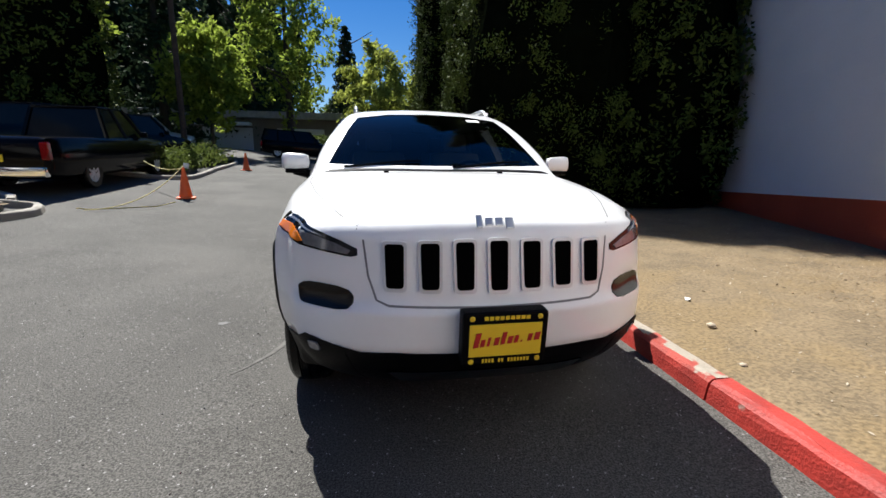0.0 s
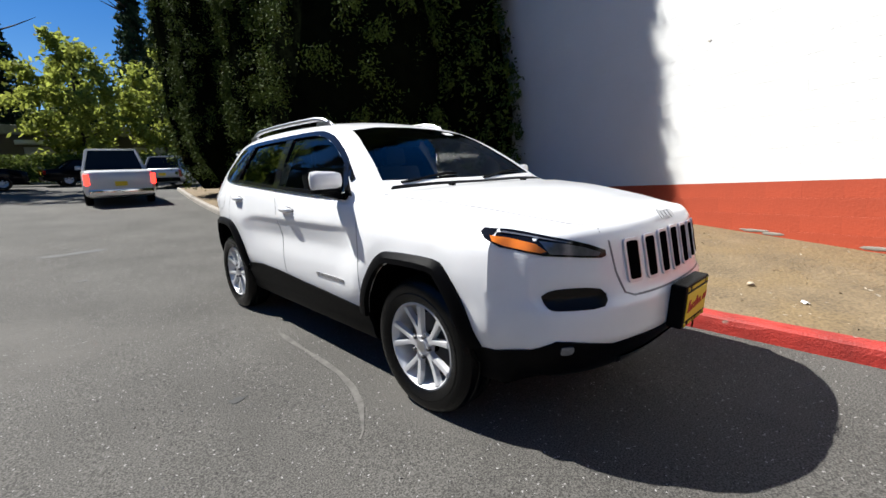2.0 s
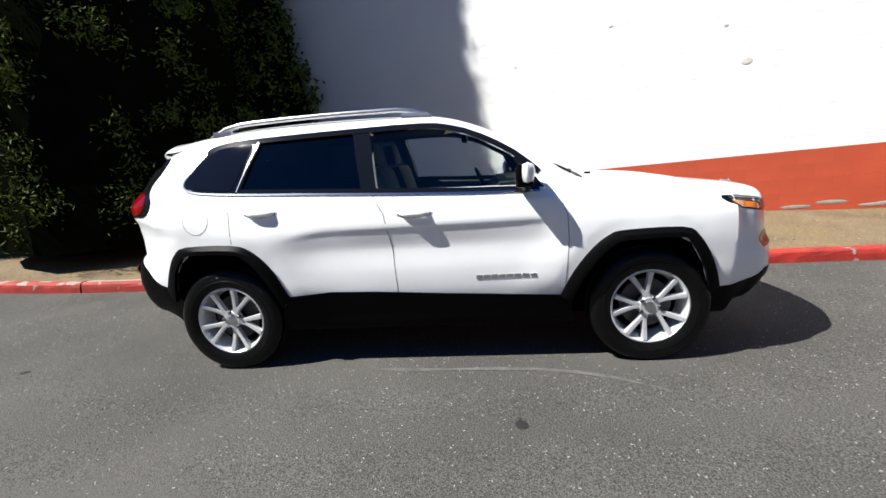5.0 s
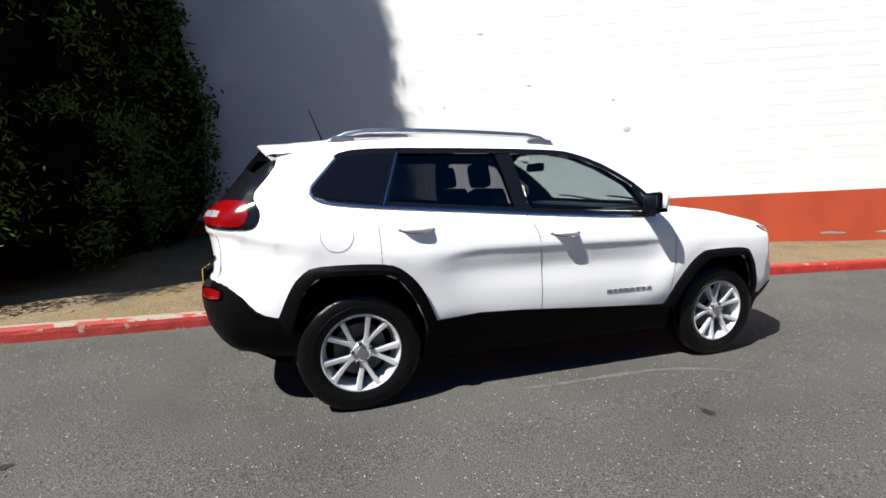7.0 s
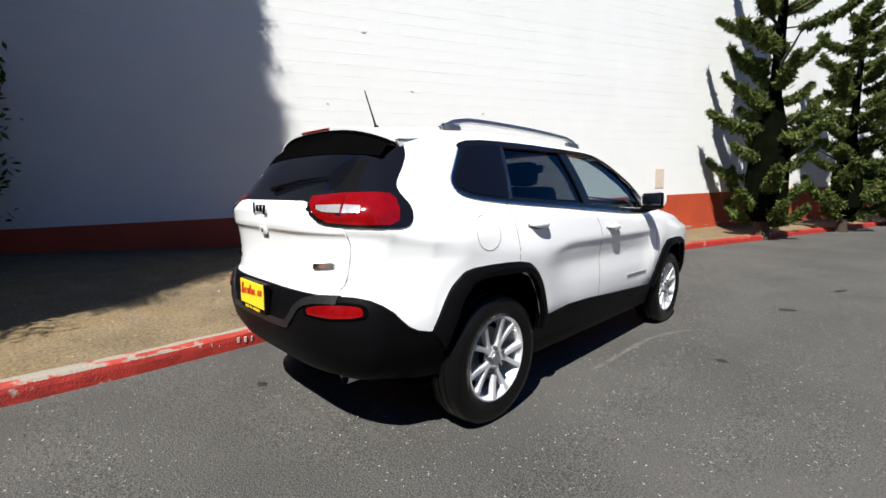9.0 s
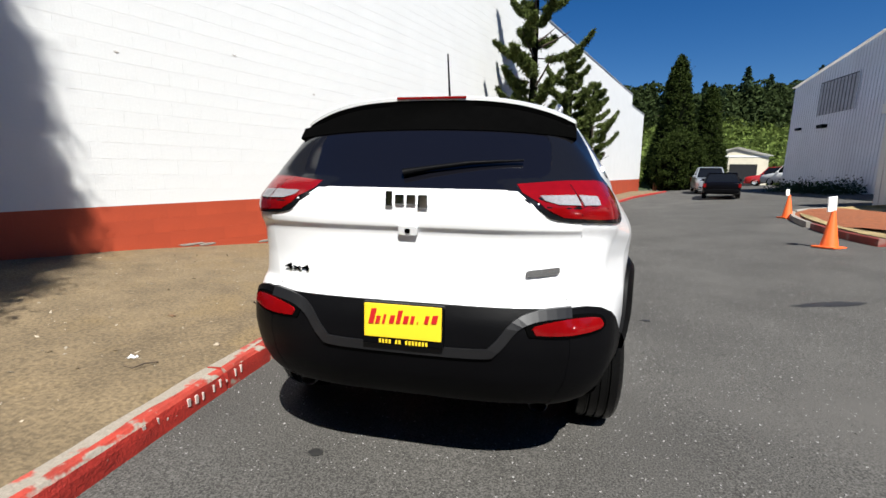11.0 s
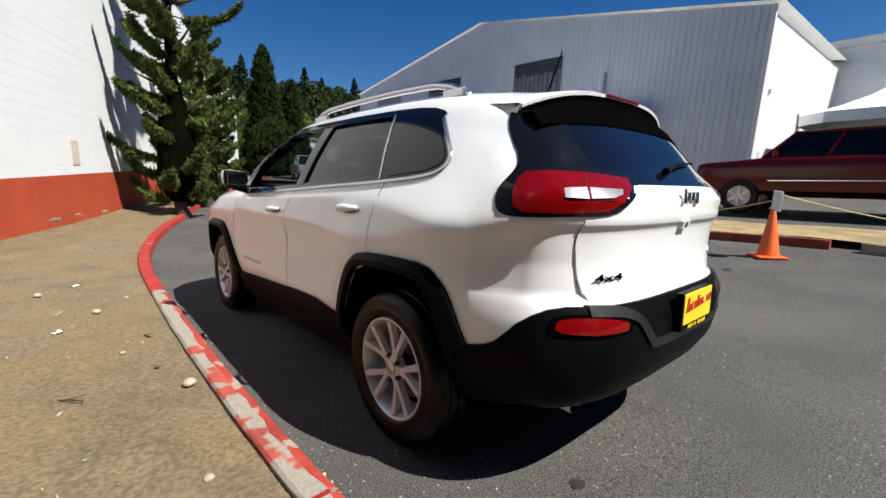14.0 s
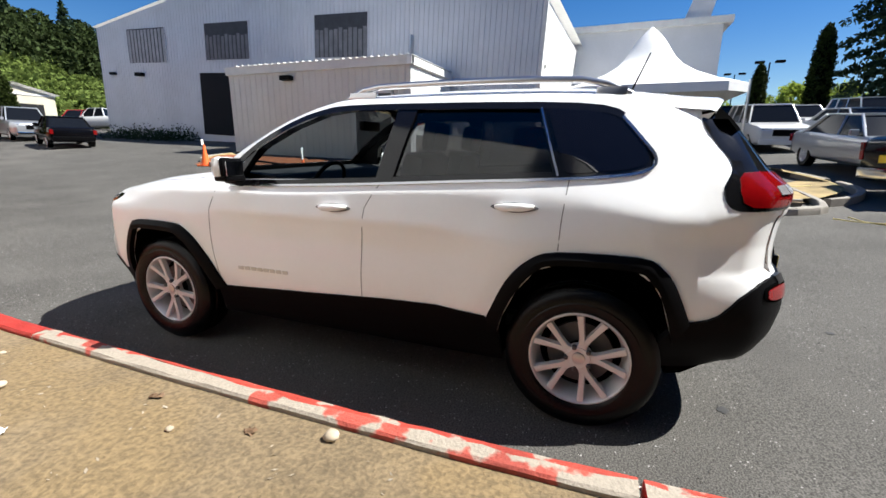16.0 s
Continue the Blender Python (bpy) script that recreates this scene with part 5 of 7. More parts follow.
        for y0, y1 in ((-.08, .10), (1.29, 1.43)):
            p = skin.place(SIDES["top"], (sx * .555, (y0 + y1) / 2), 0)
            part("rail_foot", box_bm((p.x - .012, y0, p.z - .01), (p.x + .012, y1, p.z + .03), .008), M_SATIN, car, "satin silver roof rail foot", smooth=50)
    # bonnet seams and front
    for sx in (-1, 1):
        seam("bonnet_gap", [(sx * .80, -1.02), (sx * .79, -1.3), (sx * .735, -1.6), (sx * .66, -1.85), (sx * .58, -2.05), (sx * .525, -2.16)], "top", .007)
        seam("bonnet_front_gap", [(sx * .52, .985), (sx * .50, .93), (sx * .485, .80), (sx * .455, .71), (sx * .41, .692), (0, .684)], "front", .008)
        bm = bmesh.new()
        add_box(bm, (-.014, -.02, -.006), (.014, .02, .012), .005)
        p = skin.place(SIDES["top"], (sx * .36, -1.13), 0)
        part("washer_jet", moved(bm, pose(p.x, p.y, p.z)), M_BLACK, car, "black washer jet")
    lay("cowl", [(-.74, -1.02), (0, -1.09), (.74, -1.02), (.70, -.985), (0, -1.035), (-.70, -.985)], "top", M_BLACK, .004, .01, label="black plastic cowl under the windscreen")
    for sx, x0 in ((-1, -.42), (1, .28)):
        bm = bmesh.new()
        pts = [skin.place(SIDES["front"], (x0 + t * .5 * 1, 1.205 + .02 * math.sin(t * 3)), .015) for t in np.linspace(-.4, .6, 8)]
        add_tube(bm, pts, .008, 6)
        part("windscreen_wiper", bm, M_BLACK, car, "black windscreen wiper")
    # seven grille slots, each with a chrome ring
    for k in range(7):
        cx = -.39 + k * .1333 + .004
        bow = .004 * abs(k - 3)
        w, zt, zb = .047, .945 - bow, .732 + bow
        slot = rounded([(cx - w, zt), (cx + w, zt), (cx + w * .93, zb), (cx - w * .93, zb)], .02)
        ring = lay("grille_slot", slot, "front", M_RING, .010, .02, label="chrome-ringed upright grille slot", res=.03)
        slot2 = rounded([(cx - w + .011, zt - .011), (cx + w - .011, zt - .011), (cx + w * .93 - .011, zb + .014), (cx - w * .93 + .011, zb + .014)], .015)
        lay("grille_mesh", slot2, "front", M_UNDER, .012, .01, ring, "black grille opening", res=.04)
    lower = [(-.62, .515), (-.56, .503), (-.52, .495), (-.40, .505), (0, .495), (.40, .505), (.52, .495), (.56, .503), (.62, .515), (.62, .31), (-.62, .31)]
    lay("front_lower_bumper", lower, "front", M_BLACK, .008, .03, label="matt black lower front bumper")
    lay("skid_plate", [(-.42, .40), (.42, .40), (.36, .335), (-.36, .335)], "front", M_GLOSSBLACK, .02, .02, label="dark lower skid plate")
    # lettering on the bonnet edge
    bm = bars_bm(((-.078, -.052, -.008, .046), (-.043, -.010, 0, .034), (-.002, .031, 0, .034), (.039, .073, -.012, .034)), .004)
    q = skin.place(SIDES["front"], (0.008, .988), .012)
    part("bonnet_badge", moved(bm, Matrix.Translation(q) @ Matrix.Rotation(radians(52), 4, "X")), M_SATIN, car, "silver badge marks on the bonnet edge")
    # front plate with dealer frame
    plate_at = pose(.015, -2.385, .585, 4, 0, 0)
    pl = part("front_plate", moved(box_bm((-.165, -.0, -.105), (.165, .07, .105), .012), plate_at), M_BLACK, car, "black plate frame with yellow dealer plate")
    part("plate_sheet", moved(box_bm((-.14, -.004, -.068), (.14, .004, .062), .003), plate_at @ pose(0, 0, 0)), M_YELLOW, pl, "yellow dealer plate")
    for i, (w, h) in enumerate(SCRIPT):
        x0 = -.128 + i * .0262
        part("script_bar", moved(prism_bm([(x0, -.018), (x0 + w, -.018), (x0 + w + h * .3, -.018 + h), (x0 + h * .3, -.018 + h)], "y", -.007, -.004), plate_at @ pose(0, 0, 0, 0, -5, 0)), M_REDPRINT, pl, "red script stroke on the plate")
    bm = bars_bm([(-.088 + .0125 * i, -.080 + .0125 * i, -.007, .008) for i in range(15) if i not in (4, 7)], .001)
    part("frame_marks", moved(bm, plate_at @ pose(0, -.003, -.086, 90, 0, 0)), M_YELLOW, pl, "yellow marks on the plate frame")
    for i in range(9):
        part("frame_bar", moved(box_bm((-.085 + i * .02, -.003, .078), (-.07 + i * .02, .0, .092)), plate_at), M_YELLOW, pl)
    for x in (-.13, .13):
        for z in (-.088, .085):
            part("plate_screw", moved(lathe_bm([(0, .011), (-.004, .009), (-.005, .001)], 10, "y"), plate_at @ pose(x, 0, z)), M_YELLOW, pl)
    # tail
    gate = bmesh.new()
    zs = [.787, .795, .805, .83, .87, .91, .95, .99, 1.02, 1.040, 1.048, 1.054, 1.060, 1.085, 1.11, 1.14, 1.17, 1.195]
    out_at = ([.78, .79, .85, 1.0, 1.09], [.572, .577, .602, .626, .616])
    grid = []
    for z in zs:
        row = []
        for i in range(31):
            f = i / 15 - 1
            side_x = float(np.interp(z, *out_at)) if z < 1.09 else float(np.interp(z, [1.085, 1.10, 1.195], [.616, .50, .385]))
            x = f * side_x
            y = float(np.interp(z, [.787, .80, .90, 1.0, 1.040, 1.058, 1.15, 1.20], [2.168, 2.164, 2.1545, 2.164, 2.172, 2.186, 2.194, 2.148])) - .26 * (abs(x) / .8) ** 4
            row.append(gate.verts.new((x, y + .003, z)))
        grid.append(row)
    for a, b in zip(grid, grid[1:]):
        for i in range(30):
            gate.faces.new((a[i], b[i], b[i + 1], a[i + 1]))
    for line in (grid[0], grid[-1], [r[0] for r in grid], [r[-1] for r in grid]):
        low = [gate.verts.new(v.co + V3((0, -.03, 0))) for v in line]
        for i in range(len(line) - 1):
            gate.faces.new((line[i], line[i + 1], low[i + 1], low[i]))
    bmesh.ops.recalc_face_normals(gate, faces=gate.faces)
    part("tailgate", gate, M_PAINT, car, "white painted tailgate panel", smooth=35)
    rearwin = [(-.70, 1.255), (-.62, 1.237), (-.44, 1.215), (-.37, 1.20), (.37, 1.20), (.44, 1.215), (.62, 1.237), (.70, 1.255), (.645, 1.36), (.545, 1.47), (.42, 1.505), (-.42, 1.505), (-.545, 1.47), (-.645, 1.36)]
    lay("rear_window", rearwin, "rear", M_DARKGLASS, .004, .015, label="dark tinted tailgate window", res=.04)
    top, under = bmesh.new(), bmesh.new()
    prev = low = None
    for x in np.linspace(-.60, .60, 31):
        k = abs(x) / .60
        y1, zt = 1.878 - .085 * k ** 3, 1.588 - .088 * k ** 3
        root = skin.place(SIDES["top"], (x, 1.57 + .06 * k ** 4), .003)
        mid = skin.place(SIDES["top"], (x, 1.70), .004)
        mid.z = max(mid.z, root.z * .4 + zt * .6)
        cur = [top.verts.new(p) for p in (root + V3((0, 0, -.012)), root, mid, (x, y1 - .02, zt), (x, y1, zt - .008), (x, y1 - .003, zt - .020))]
        zg = 1.440 - .03 * k ** 2
        bot = [under.verts.new(p) for p in ((x, y1 - .004, zt - .019), (x, y1 - .010, zt - .040), (x, max(tail_y(x, zg + .05) + .014, y1 - .03), zg + .05), (x, tail_y(x, zg) + .010, zg), (x, tail_y(x, zg) - .04, zg - .01))]
        if prev:
            for i in range(5):
                top.faces.new((prev[i], cur[i], cur[i + 1], prev[i + 1]))
            for i in range(4):
                under.faces.new((low[i], bot[i], bot[i + 1], low[i + 1]))
        prev, low = cur, bot
    for bm in (top, under):
        bmesh.ops.recalc_face_normals(bm, faces=bm.faces)
    sp = part("spoiler", top, M_PAINT, car, "white roof spoiler with a black underside", smooth=45)
    part("spoiler_underside", under, M_UNDER, sp, "black spoiler underside", smooth=45)
    for sx in (-1, 1):
        fin = prism_bm(rounded([(1.64, 1.44), (1.655, 1.458), (1.72, 1.474), (1.79, 1.490), (1.762, 1.452), (1.745, 1.385)], .005), "x", *sorted((sx * .56, sx * .606)))
        part("spoiler_fin", fin, M_PAINT, sp, "white spoiler end", smooth=40)
    part("brake_lamp", box_bm((-.15, 1.855, 1.572), (.15, 1.881, 1.583), .004), M_REDLENS, sp, "slim red high brake lamp")
    for sx in (-1, 1):
        # tail lamp wraps the corner
        o = V3((sx * 2.2, 3.6, 0))
        d = V3((-sx * .66, -.75, 0)).normalized()
        u = V3((-d.y, d.x, 0))
        fr = (o, u, V3((0, 0, 1)), d)

        def at(pts):
            return [((V3((sx * a, b, 0)) - o).dot(u), c) for a, b, c in pts]

        def uz(pts, n=3):
            """Corner outline given as place along the corner and height, rounded."""
            p = smooth_line(list(pts) + [pts[0]], n)[:-1]
            return [(sx * (q[0] + .726), q[1]) for q in p]

        surround = lay("tail_lamp", uz([(-.715, 1.495), (-.690, 1.45), (-.686, 1.40), (-.695, 1.35), (-.708, 1.30), (-.703, 1.262), (-.675, 1.225), (-.640, 1.185), (-.625, 1.145), (-.629, 1.108), (-.652, 1.088), (-.70, 1.083), (-.85, 1.086), (-1.01, 1.093), (-1.085, 1.13), (-1.15, 1.20), (-1.15, 1.235), (-1.0, 1.252), (-.95, 1.30), (-.91, 1.38), (-.90, 1.47), (-.84, 1.505)]), fr, M_GLOSSBLACK, .006, .02, label="wrap-round red tail lamp in gloss black trim", res=.03)
        lay("red_lens", uz([(-.700, 1.215), (-.680, 1.165), (-.680, 1.118), (-.71, 1.100), (-.85, 1.098), (-1.0, 1.105), (-1.06, 1.135), (-1.112, 1.190), (-1.108, 1.222), (-.95, 1.238), (-.80, 1.243), (-.73, 1.238)], 1), fr, M_REDLENS, .0085, .012, surround, "red lamp lens", .03)
        lay("clear_lens", uz([(-.845, 1.184), (-.845, 1.152), (-.925, 1.150), (-.925, 1.187)], 1), fr, M_REVERSE, .0115, .006, surround, "clear reversing lamp lens", .03)
        lay("clear_lens", uz([(-.936, 1.187), (-.936, 1.150), (-1.02, 1.152), (-1.06, 1.165), (-1.065, 1.182)], 1), fr, M_REVERSE, .0115, .006, surround, "clear reversing lamp lens", .03)
        seam("lamp_split", [(sx * (-.93 + .726), 1.225), (sx * (-.93 + .726), 1.112)], fr, .004, .0105, M_REDDARK, surround)
        lay("bumper_corner", at([(.58, 2.14, .775), (.66, 2.08, .778), (.715, 2.035, .768), (.755, 1.995, .745), (.785, 1.955, .71), (.805, 1.925, .67), (.822, 1.895, .635), (.84, 1.86, .612), (.86, 1.815, .600), (.88, 1.77, .595), (.90, 1.70, .50), (.88, 1.70, .355), (.60, 2.15, .365)]), fr, M_BLACK, .0125, .03, label="matt black rear bumper corner", res=.035)
        # bumper reflector
        lay("reflector_recess", uz([(-1.12, .682), (-1.12, .728), (-.98, .753), (-.85, .752), (-.81, .728), (-.83, .692), (-.98, .676)]), fr, M_UNDER, .018, .02, label="black recess round the reflector", res=.03)
        lay("bumper_reflector", uz([(-1.10, .69), (-1.10, .72), (-.98, .742), (-.86, .742), (-.83, .725), (-.845, .70), (-.98, .686)]), fr, M_REDLENS, .022, .02, label="red reflector in the rear bumper", res=.03)
        seam("tailgate_gap", [(sx * .615, 1.09), (sx * .625, 1.0), (sx * .60, .85), (sx * .575, .79)], "rear", .003)
    lay("rear_bumper", [(-.60, .775), (-.52, .775), (-.40, .775), (.40, .775), (.52, .775), (.60, .775), (.60, .385), (.52, .38), (-.52, .38), (-.60, .385)], "rear", M_BLACK, .012, .03, label="matt black rear bumper", res=.035)
    u_line = [(-.60, .765), (-.48, .755), (-.40, .72), (-.33, .635), (-.25, .612), (.25, .612), (.33, .635), (.40, .72), (.48, .755), (.60, .765)]
    seam("bumper_ridge", smooth_line(u_line, 4), "rear", .036, .021, M_RIDGE, label="raised bumper ridge round the plate", thick=.02)
    bm = bars_bm(((-.082, -.055, -.008, .048), (-.046, -.011, 0, .036), (-.003, .032, 0, .036), (.040, .076, -.012, .036)), .004)
    q = skin.place(SIDES["rear"], (0.005, 1.138), .012)
    part("tailgate_badge", moved(bm, Matrix.Translation(q) @ pose(0, 0, 0, 90, 0, 180)), M_CHROME, car, "chrome badge marks on the tailgate")
    bm = text_bm("4x4", .046, .0015, bold=.0004)
    bm.transform(Matrix.Diagonal((1.95, .80, 1, 1)))
    q = skin.place(SIDES["rear"], (.49, .868), .014)
    part("drive_lettering", moved(bm, Matrix.Translation(q) @ pose(0, 0, 0, 90, 0, 180 - 15)), M_UNDER, car, "dark lettering on the tailgate")
    lay("trim_badge", rounded([(-.55, .90), (-.43, .885), (-.43, .91), (-.55, .925)], .01), "rear", M_CHROME, .017, .010, label="small chrome badge")
    cup = lay("tailgate_latch", rounded([(-.03, 1.025), (.04, 1.025), (.04, 1.06), (-.03, 1.06)], .012), "rear", M_PAINT, .019, .014, label="tailgate latch button")
    lay("latch_hole", rounded([(-.004, 1.032), (.016, 1.032), (.016, 1.05), (-.004, 1.05)], .006), "rear", M_UNDER, .021, .004, cup)
    plate_at = pose(0, 2.262, .705, 0, 0, 180)
    pl = part("rear_plate", moved(box_bm((-.152, 0, -.078), (.152, .03, .078), .006), plate_at), M_BLACK, car, "yellow dealer plate in a black frame")
    part("plate_sheet", moved(box_bm((-.145, -.004, -.05), (.145, .004, .075), .003), plate_at), M_YELLOW, pl, "yellow dealer plate")
    for i, (w, h) in enumerate(SCRIPT):
        x0 = -.128 + i * .0262
        part("script_bar", moved(prism_bm([(x0, .008), (x0 + w, .008), (x0 + w + h * .3, .008 + h), (x0 + h * .3, .008 + h)], "y", -.007, -.004), plate_at @ pose(0, 0, 0, 0, -4, 0)), M_REDPRINT, pl, "red script stroke on the plate")
    bm = bars_bm([(-.088 + .0125 * i, -.080 + .0125 * i, -.007, .008) for i in range(15) if i not in (4, 7)], .001)
    part("frame_marks", moved(bm, plate_at @ pose(0, -.003, -.064, 90, 0, 0)), M_YELLOW, pl, "yellow marks on the plate frame")
    # rear wiper, aerial, exhausts
    bm = bmesh.new()
    pts = [skin.place(SIDES["rear"], (x, z), .025) for x, z in ((.05, 1.255), (-.05, 1.275), (-.2, 1.297), (-.40, 1.31))]
    add_tube(bm, pts, [.016, .010, .008, .004], 8)
    part("rear_wiper", bm, M_BLACK, car, "black tailgate wiper", smooth=60)
    bm = bmesh.new()
    p = skin.place(SIDES["top"], (0, 1.45), 0)
    add_tube(bm, [(p.x, p.y, p.z), (p.x, p.y + .01, p.z + .03)], [.028, .012], 10)
    add_tube(bm, [(p.x, p.y + .01, p.z + .025), (p.x, p.y + .09, p.z + .225)], [.006, .0035], 6)
    part("aerial", bm, M_BLACK, car, "short black roof aerial", smooth=60)
    for sx in (-1, 1):
        bm = lathe_bm([(1.85, .030), (2.055, .031), (2.06, .029), (2.055, .026), (1.87, .025)], 20, "y")
        for v in bm.verts:
            v.co.x *= 1.25
        part("exhaust_tip", moved(bm, pose(sx * .50, -.025, .347)), M_SATIN, car, "chrome exhaust tip", smooth=50)
    # fuel flap
    ring = [(1.44 + .088 * math.cos(a), 1.045 + .088 * math.sin(a)) for a in np.linspace(0, 2 * math.pi, 33)]
    seam("fuel_flap_gap", ring, "right", .0028)
    # wheels
    meshes = wheel_parts()
    for x, y, turn, spin in ((-.79, -1.38, 0, -14), (-.79, 1.325, 0, 27), (.79, -1.38, 180, 40), (.79, 1.325, 180, 14)):
        add_wheel(car, pose(x, y, .358, 0, 0, turn), meshes, spin)
    # underbody
    part("underbody", box_bm((-.66, -1.85, .25), (.66, 1.60, .34), .03), M_UNDER, car, "dark underbody")
    # cabin
    part("cabin_floor", box_bm((-.70, -.9, .40), (.70, 1.68, .46)), M_INTERIOR, car, "dark cabin floor")
    dash = prism_bm([(-.93, .9), (-.93, 1.15), (-.80, 1.17), (-.52, 1.15), (-.46, 1.09), (-.46, .9)], "x", -.74, .74)
    part("dashboard", dash, M_INTERIOR, car, "dark dashboard", smooth=40)
    for sx in (-1, 1):
        for y0, wide in ((-.10, .24), (.78, .25)):
            seat = part("seat", box_bm((sx * .36 - wide, y0 - .25, .55), (sx * .36 + wide, y0 + .26, .75), .06), M_INTERIOR, car, "dark cloth car seat", smooth=50)
            bm = box_bm((-wide, -.07, 0), (wide, .07, .64), .06)
            part("seat_back", moved(bm, pose(sx * .36, y0 + .27, .68, -16)), M_INTERIOR, seat, smooth=50)
            bm = box_bm((-.12, -.05, 0), (.12, .05, .18), .045)
            part("headrest", moved(bm, pose(sx * .36, y0 + .47, 1.30, -10)), M_INTERIOR, seat, smooth=50)
    bm = bmesh.new()
    ring = [(.18 * math.cos(a), .18 * math.sin(a), 0) for a in np.linspace(0, 2 * math.pi, 25)]
    add_tube(bm, ring, .014, 8, False)
    add_box(bm, (-.17, -.02, -.02), (.17, .02, .0), .008)
    add_box(bm, (-.06, -.06, -.03), (.06, .06, .005), .02)
    part("steering_wheel", moved(bm, pose(.36, -.42, 1.06, 65)), M_BLACK, car, "black steering wheel", smooth=50)
    part("inside_mirror", moved(box_bm((-.12, -.02, -.035), (.12, .02, .035), .015), pose(0, -.28, 1.47)), M_BLACK, car, "black inside mirror", smooth=50)
    part("window_sticker", skin.panel([(.30, 1.545), (.40, 1.545), (.41, 1.525), (.31, 1.525)], "front", -.004, .001), M_PAPER, car, "small white sticker on the windscreen")
    return car


def smooth_line(pts, n=3):
    out = []
    for i in range(len(pts) - 1):
        a, b, c, d = (Vector(pts[max(0, min(len(pts) - 1, i + k))]) for k in (-1, 0, 1, 2))
        for k in range(n):
            t = k / n
            out.append(tuple((2 * t ** 3 - 3 * t ** 2 + 1) * b + (t ** 3 - 2 * t ** 2 + t) * (c - a) * .5 + (-2 * t ** 3 + 3 * t ** 2) * c + (t ** 3 - t ** 2) * (d - b) * .5))
    out.append(tuple(pts[-1]))
    return out


def rounded3(pts, n=3):
    out = smooth_line(pts + [pts[0]], n)
    return out[:-1]


suv = build_suv()


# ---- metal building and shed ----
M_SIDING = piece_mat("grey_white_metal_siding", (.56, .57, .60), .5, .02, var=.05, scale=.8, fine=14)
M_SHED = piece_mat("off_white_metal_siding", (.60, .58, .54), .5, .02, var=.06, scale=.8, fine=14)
M_TRIM = mat("pale_metal_trim", (.66, .65, .62), .45, var=.06)
M_DARKDOOR = mat("grey_green_door", (.085, .088, .085), .55, var=.1)
# flat near-black panels that paint the shade inside open doorways
M_VOID = mat("doorway_shade_panel", (.006, .006, .007), .95, var=.1)
M_SLAT = mat("grey_slat", (.16, .16, .17), .7, var=.25, scale=2)
M_SLATPALE = mat("pale_grey_slat", (.34, .34, .35), .7, var=.15, scale=2)
M_LOUVRE = mat("dark_louvre", (.035, .038, .045), .7, var=.2)


def ribbed_bm(w, h, rib=.30, deep=.02, top=None):
    """A ribbed metal sheet in the xz plane that faces -y; top(x) gives its height."""
    bm = bmesh.new()
    x, pts = 0.0, []
    while x < w - .001:
        for dx, d in ((0, 0), (rib * .62, 0), (rib * .70, -deep), (rib * .92, -deep)):
            if x + dx <= w:
                pts.append((x + dx, d))
        x += rib
    pts.append((w, 0))
    prev = None
    for px, d in pts:
        t = top(px) if top else h
        cur = (bm.verts.new((px, d, 0)), bm.verts.new((px, d, t)))
        if prev:
            bm.faces.new((prev[0], cur[0], cur[1], prev[1]))
        prev = cur
    bmesh.ops.recalc_face_normals(bm, faces=bm.faces)
    if bm.faces[:] and sum(f.normal.y for f in bm.faces) > 0:
        bmesh.ops.reverse_faces(bm, faces=bm.faces[:])
    return bm


# facade towards +x: local x runs along -y of the lot, local y into the building
FAC = Matrix(((-.035, -1, 0, -16.31), (-.9983, .035, .047, -1.85), (.047, 0, .9989, .97), (0, 0, 0, 1)))
house = empty("metal_building", pose(-12.6, -11, .4), "large grey-white ribbed metal building with a low gable", "building")


def fac_top(x):
    return float(np.interp(x, [0, 14.25, 28.75], [6.33, 8.67, 6.17]))


def fpart(name, bm, m, label="", parent=None):
    bm.transform(Matrix.Translation(-house.location) @ FAC)
    bmesh.ops.recalc_face_normals(bm, faces=bm.faces)
    return part(name, bm, m, parent or house, label)


W_FAC = 28.75
# the facade is cut into panels round the door and the windows
for i in range(20):
    x0, x1 = W_FAC * i / 20, W_FAC * (i + 1) / 20
    bm = ribbed_bm(x1 - x0 - .006, 0, .236, .02, lambda a, x0=x0: fac_top(x0 + a) )
    bm.transform(Matrix.Translation((x0, 0, 0)))
    fpart("siding_panel", bm, M_SIDING)
fpart("facade_core", prism_bm([(0, -.5), (W_FAC, -.5), (W_FAC, fac_top(W_FAC) - .02), (14.25, fac_top(14.25) - .02), (0, fac_top(0) - .02)], "y", .03, .2), M_SIDING, "grey-white wall core")
# sunny side wall: the sunlight is put into a lighter siding colour
fpart("side_wall", box_bm((-.0, .2, -.5), (.15, 22, 6.1)), mat("sun_lightened_siding", (.72, .72, .70), .5, var=.05), "white side wall painted lighter for the sun on it")
fpart("far_side_wall", box_bm((W_FAC - .15, .2, -.5), (W_FAC, 22, 5.95)), M_SIDING)
bm = bmesh.new()
va = [bm.verts.new(p) for p in ((-.25, -.12, 6.38), (14.25, -.12, 8.75), (W_FAC + .25, -.12, 6.22), (-.25, 22, 6.38), (14.25, 22, 8.75), (W_FAC + .25, 22, 6.22))]
bm.faces.new((va[0], va[1], va[4], va[3]))
bm.faces.new((va[1], va[2], va[5], va[4]))
bmesh.ops.solidify(bm, geom=bm.faces[:], thickness=.10)
fpart("roof", bm, M_TRIM, "pale metal roof")
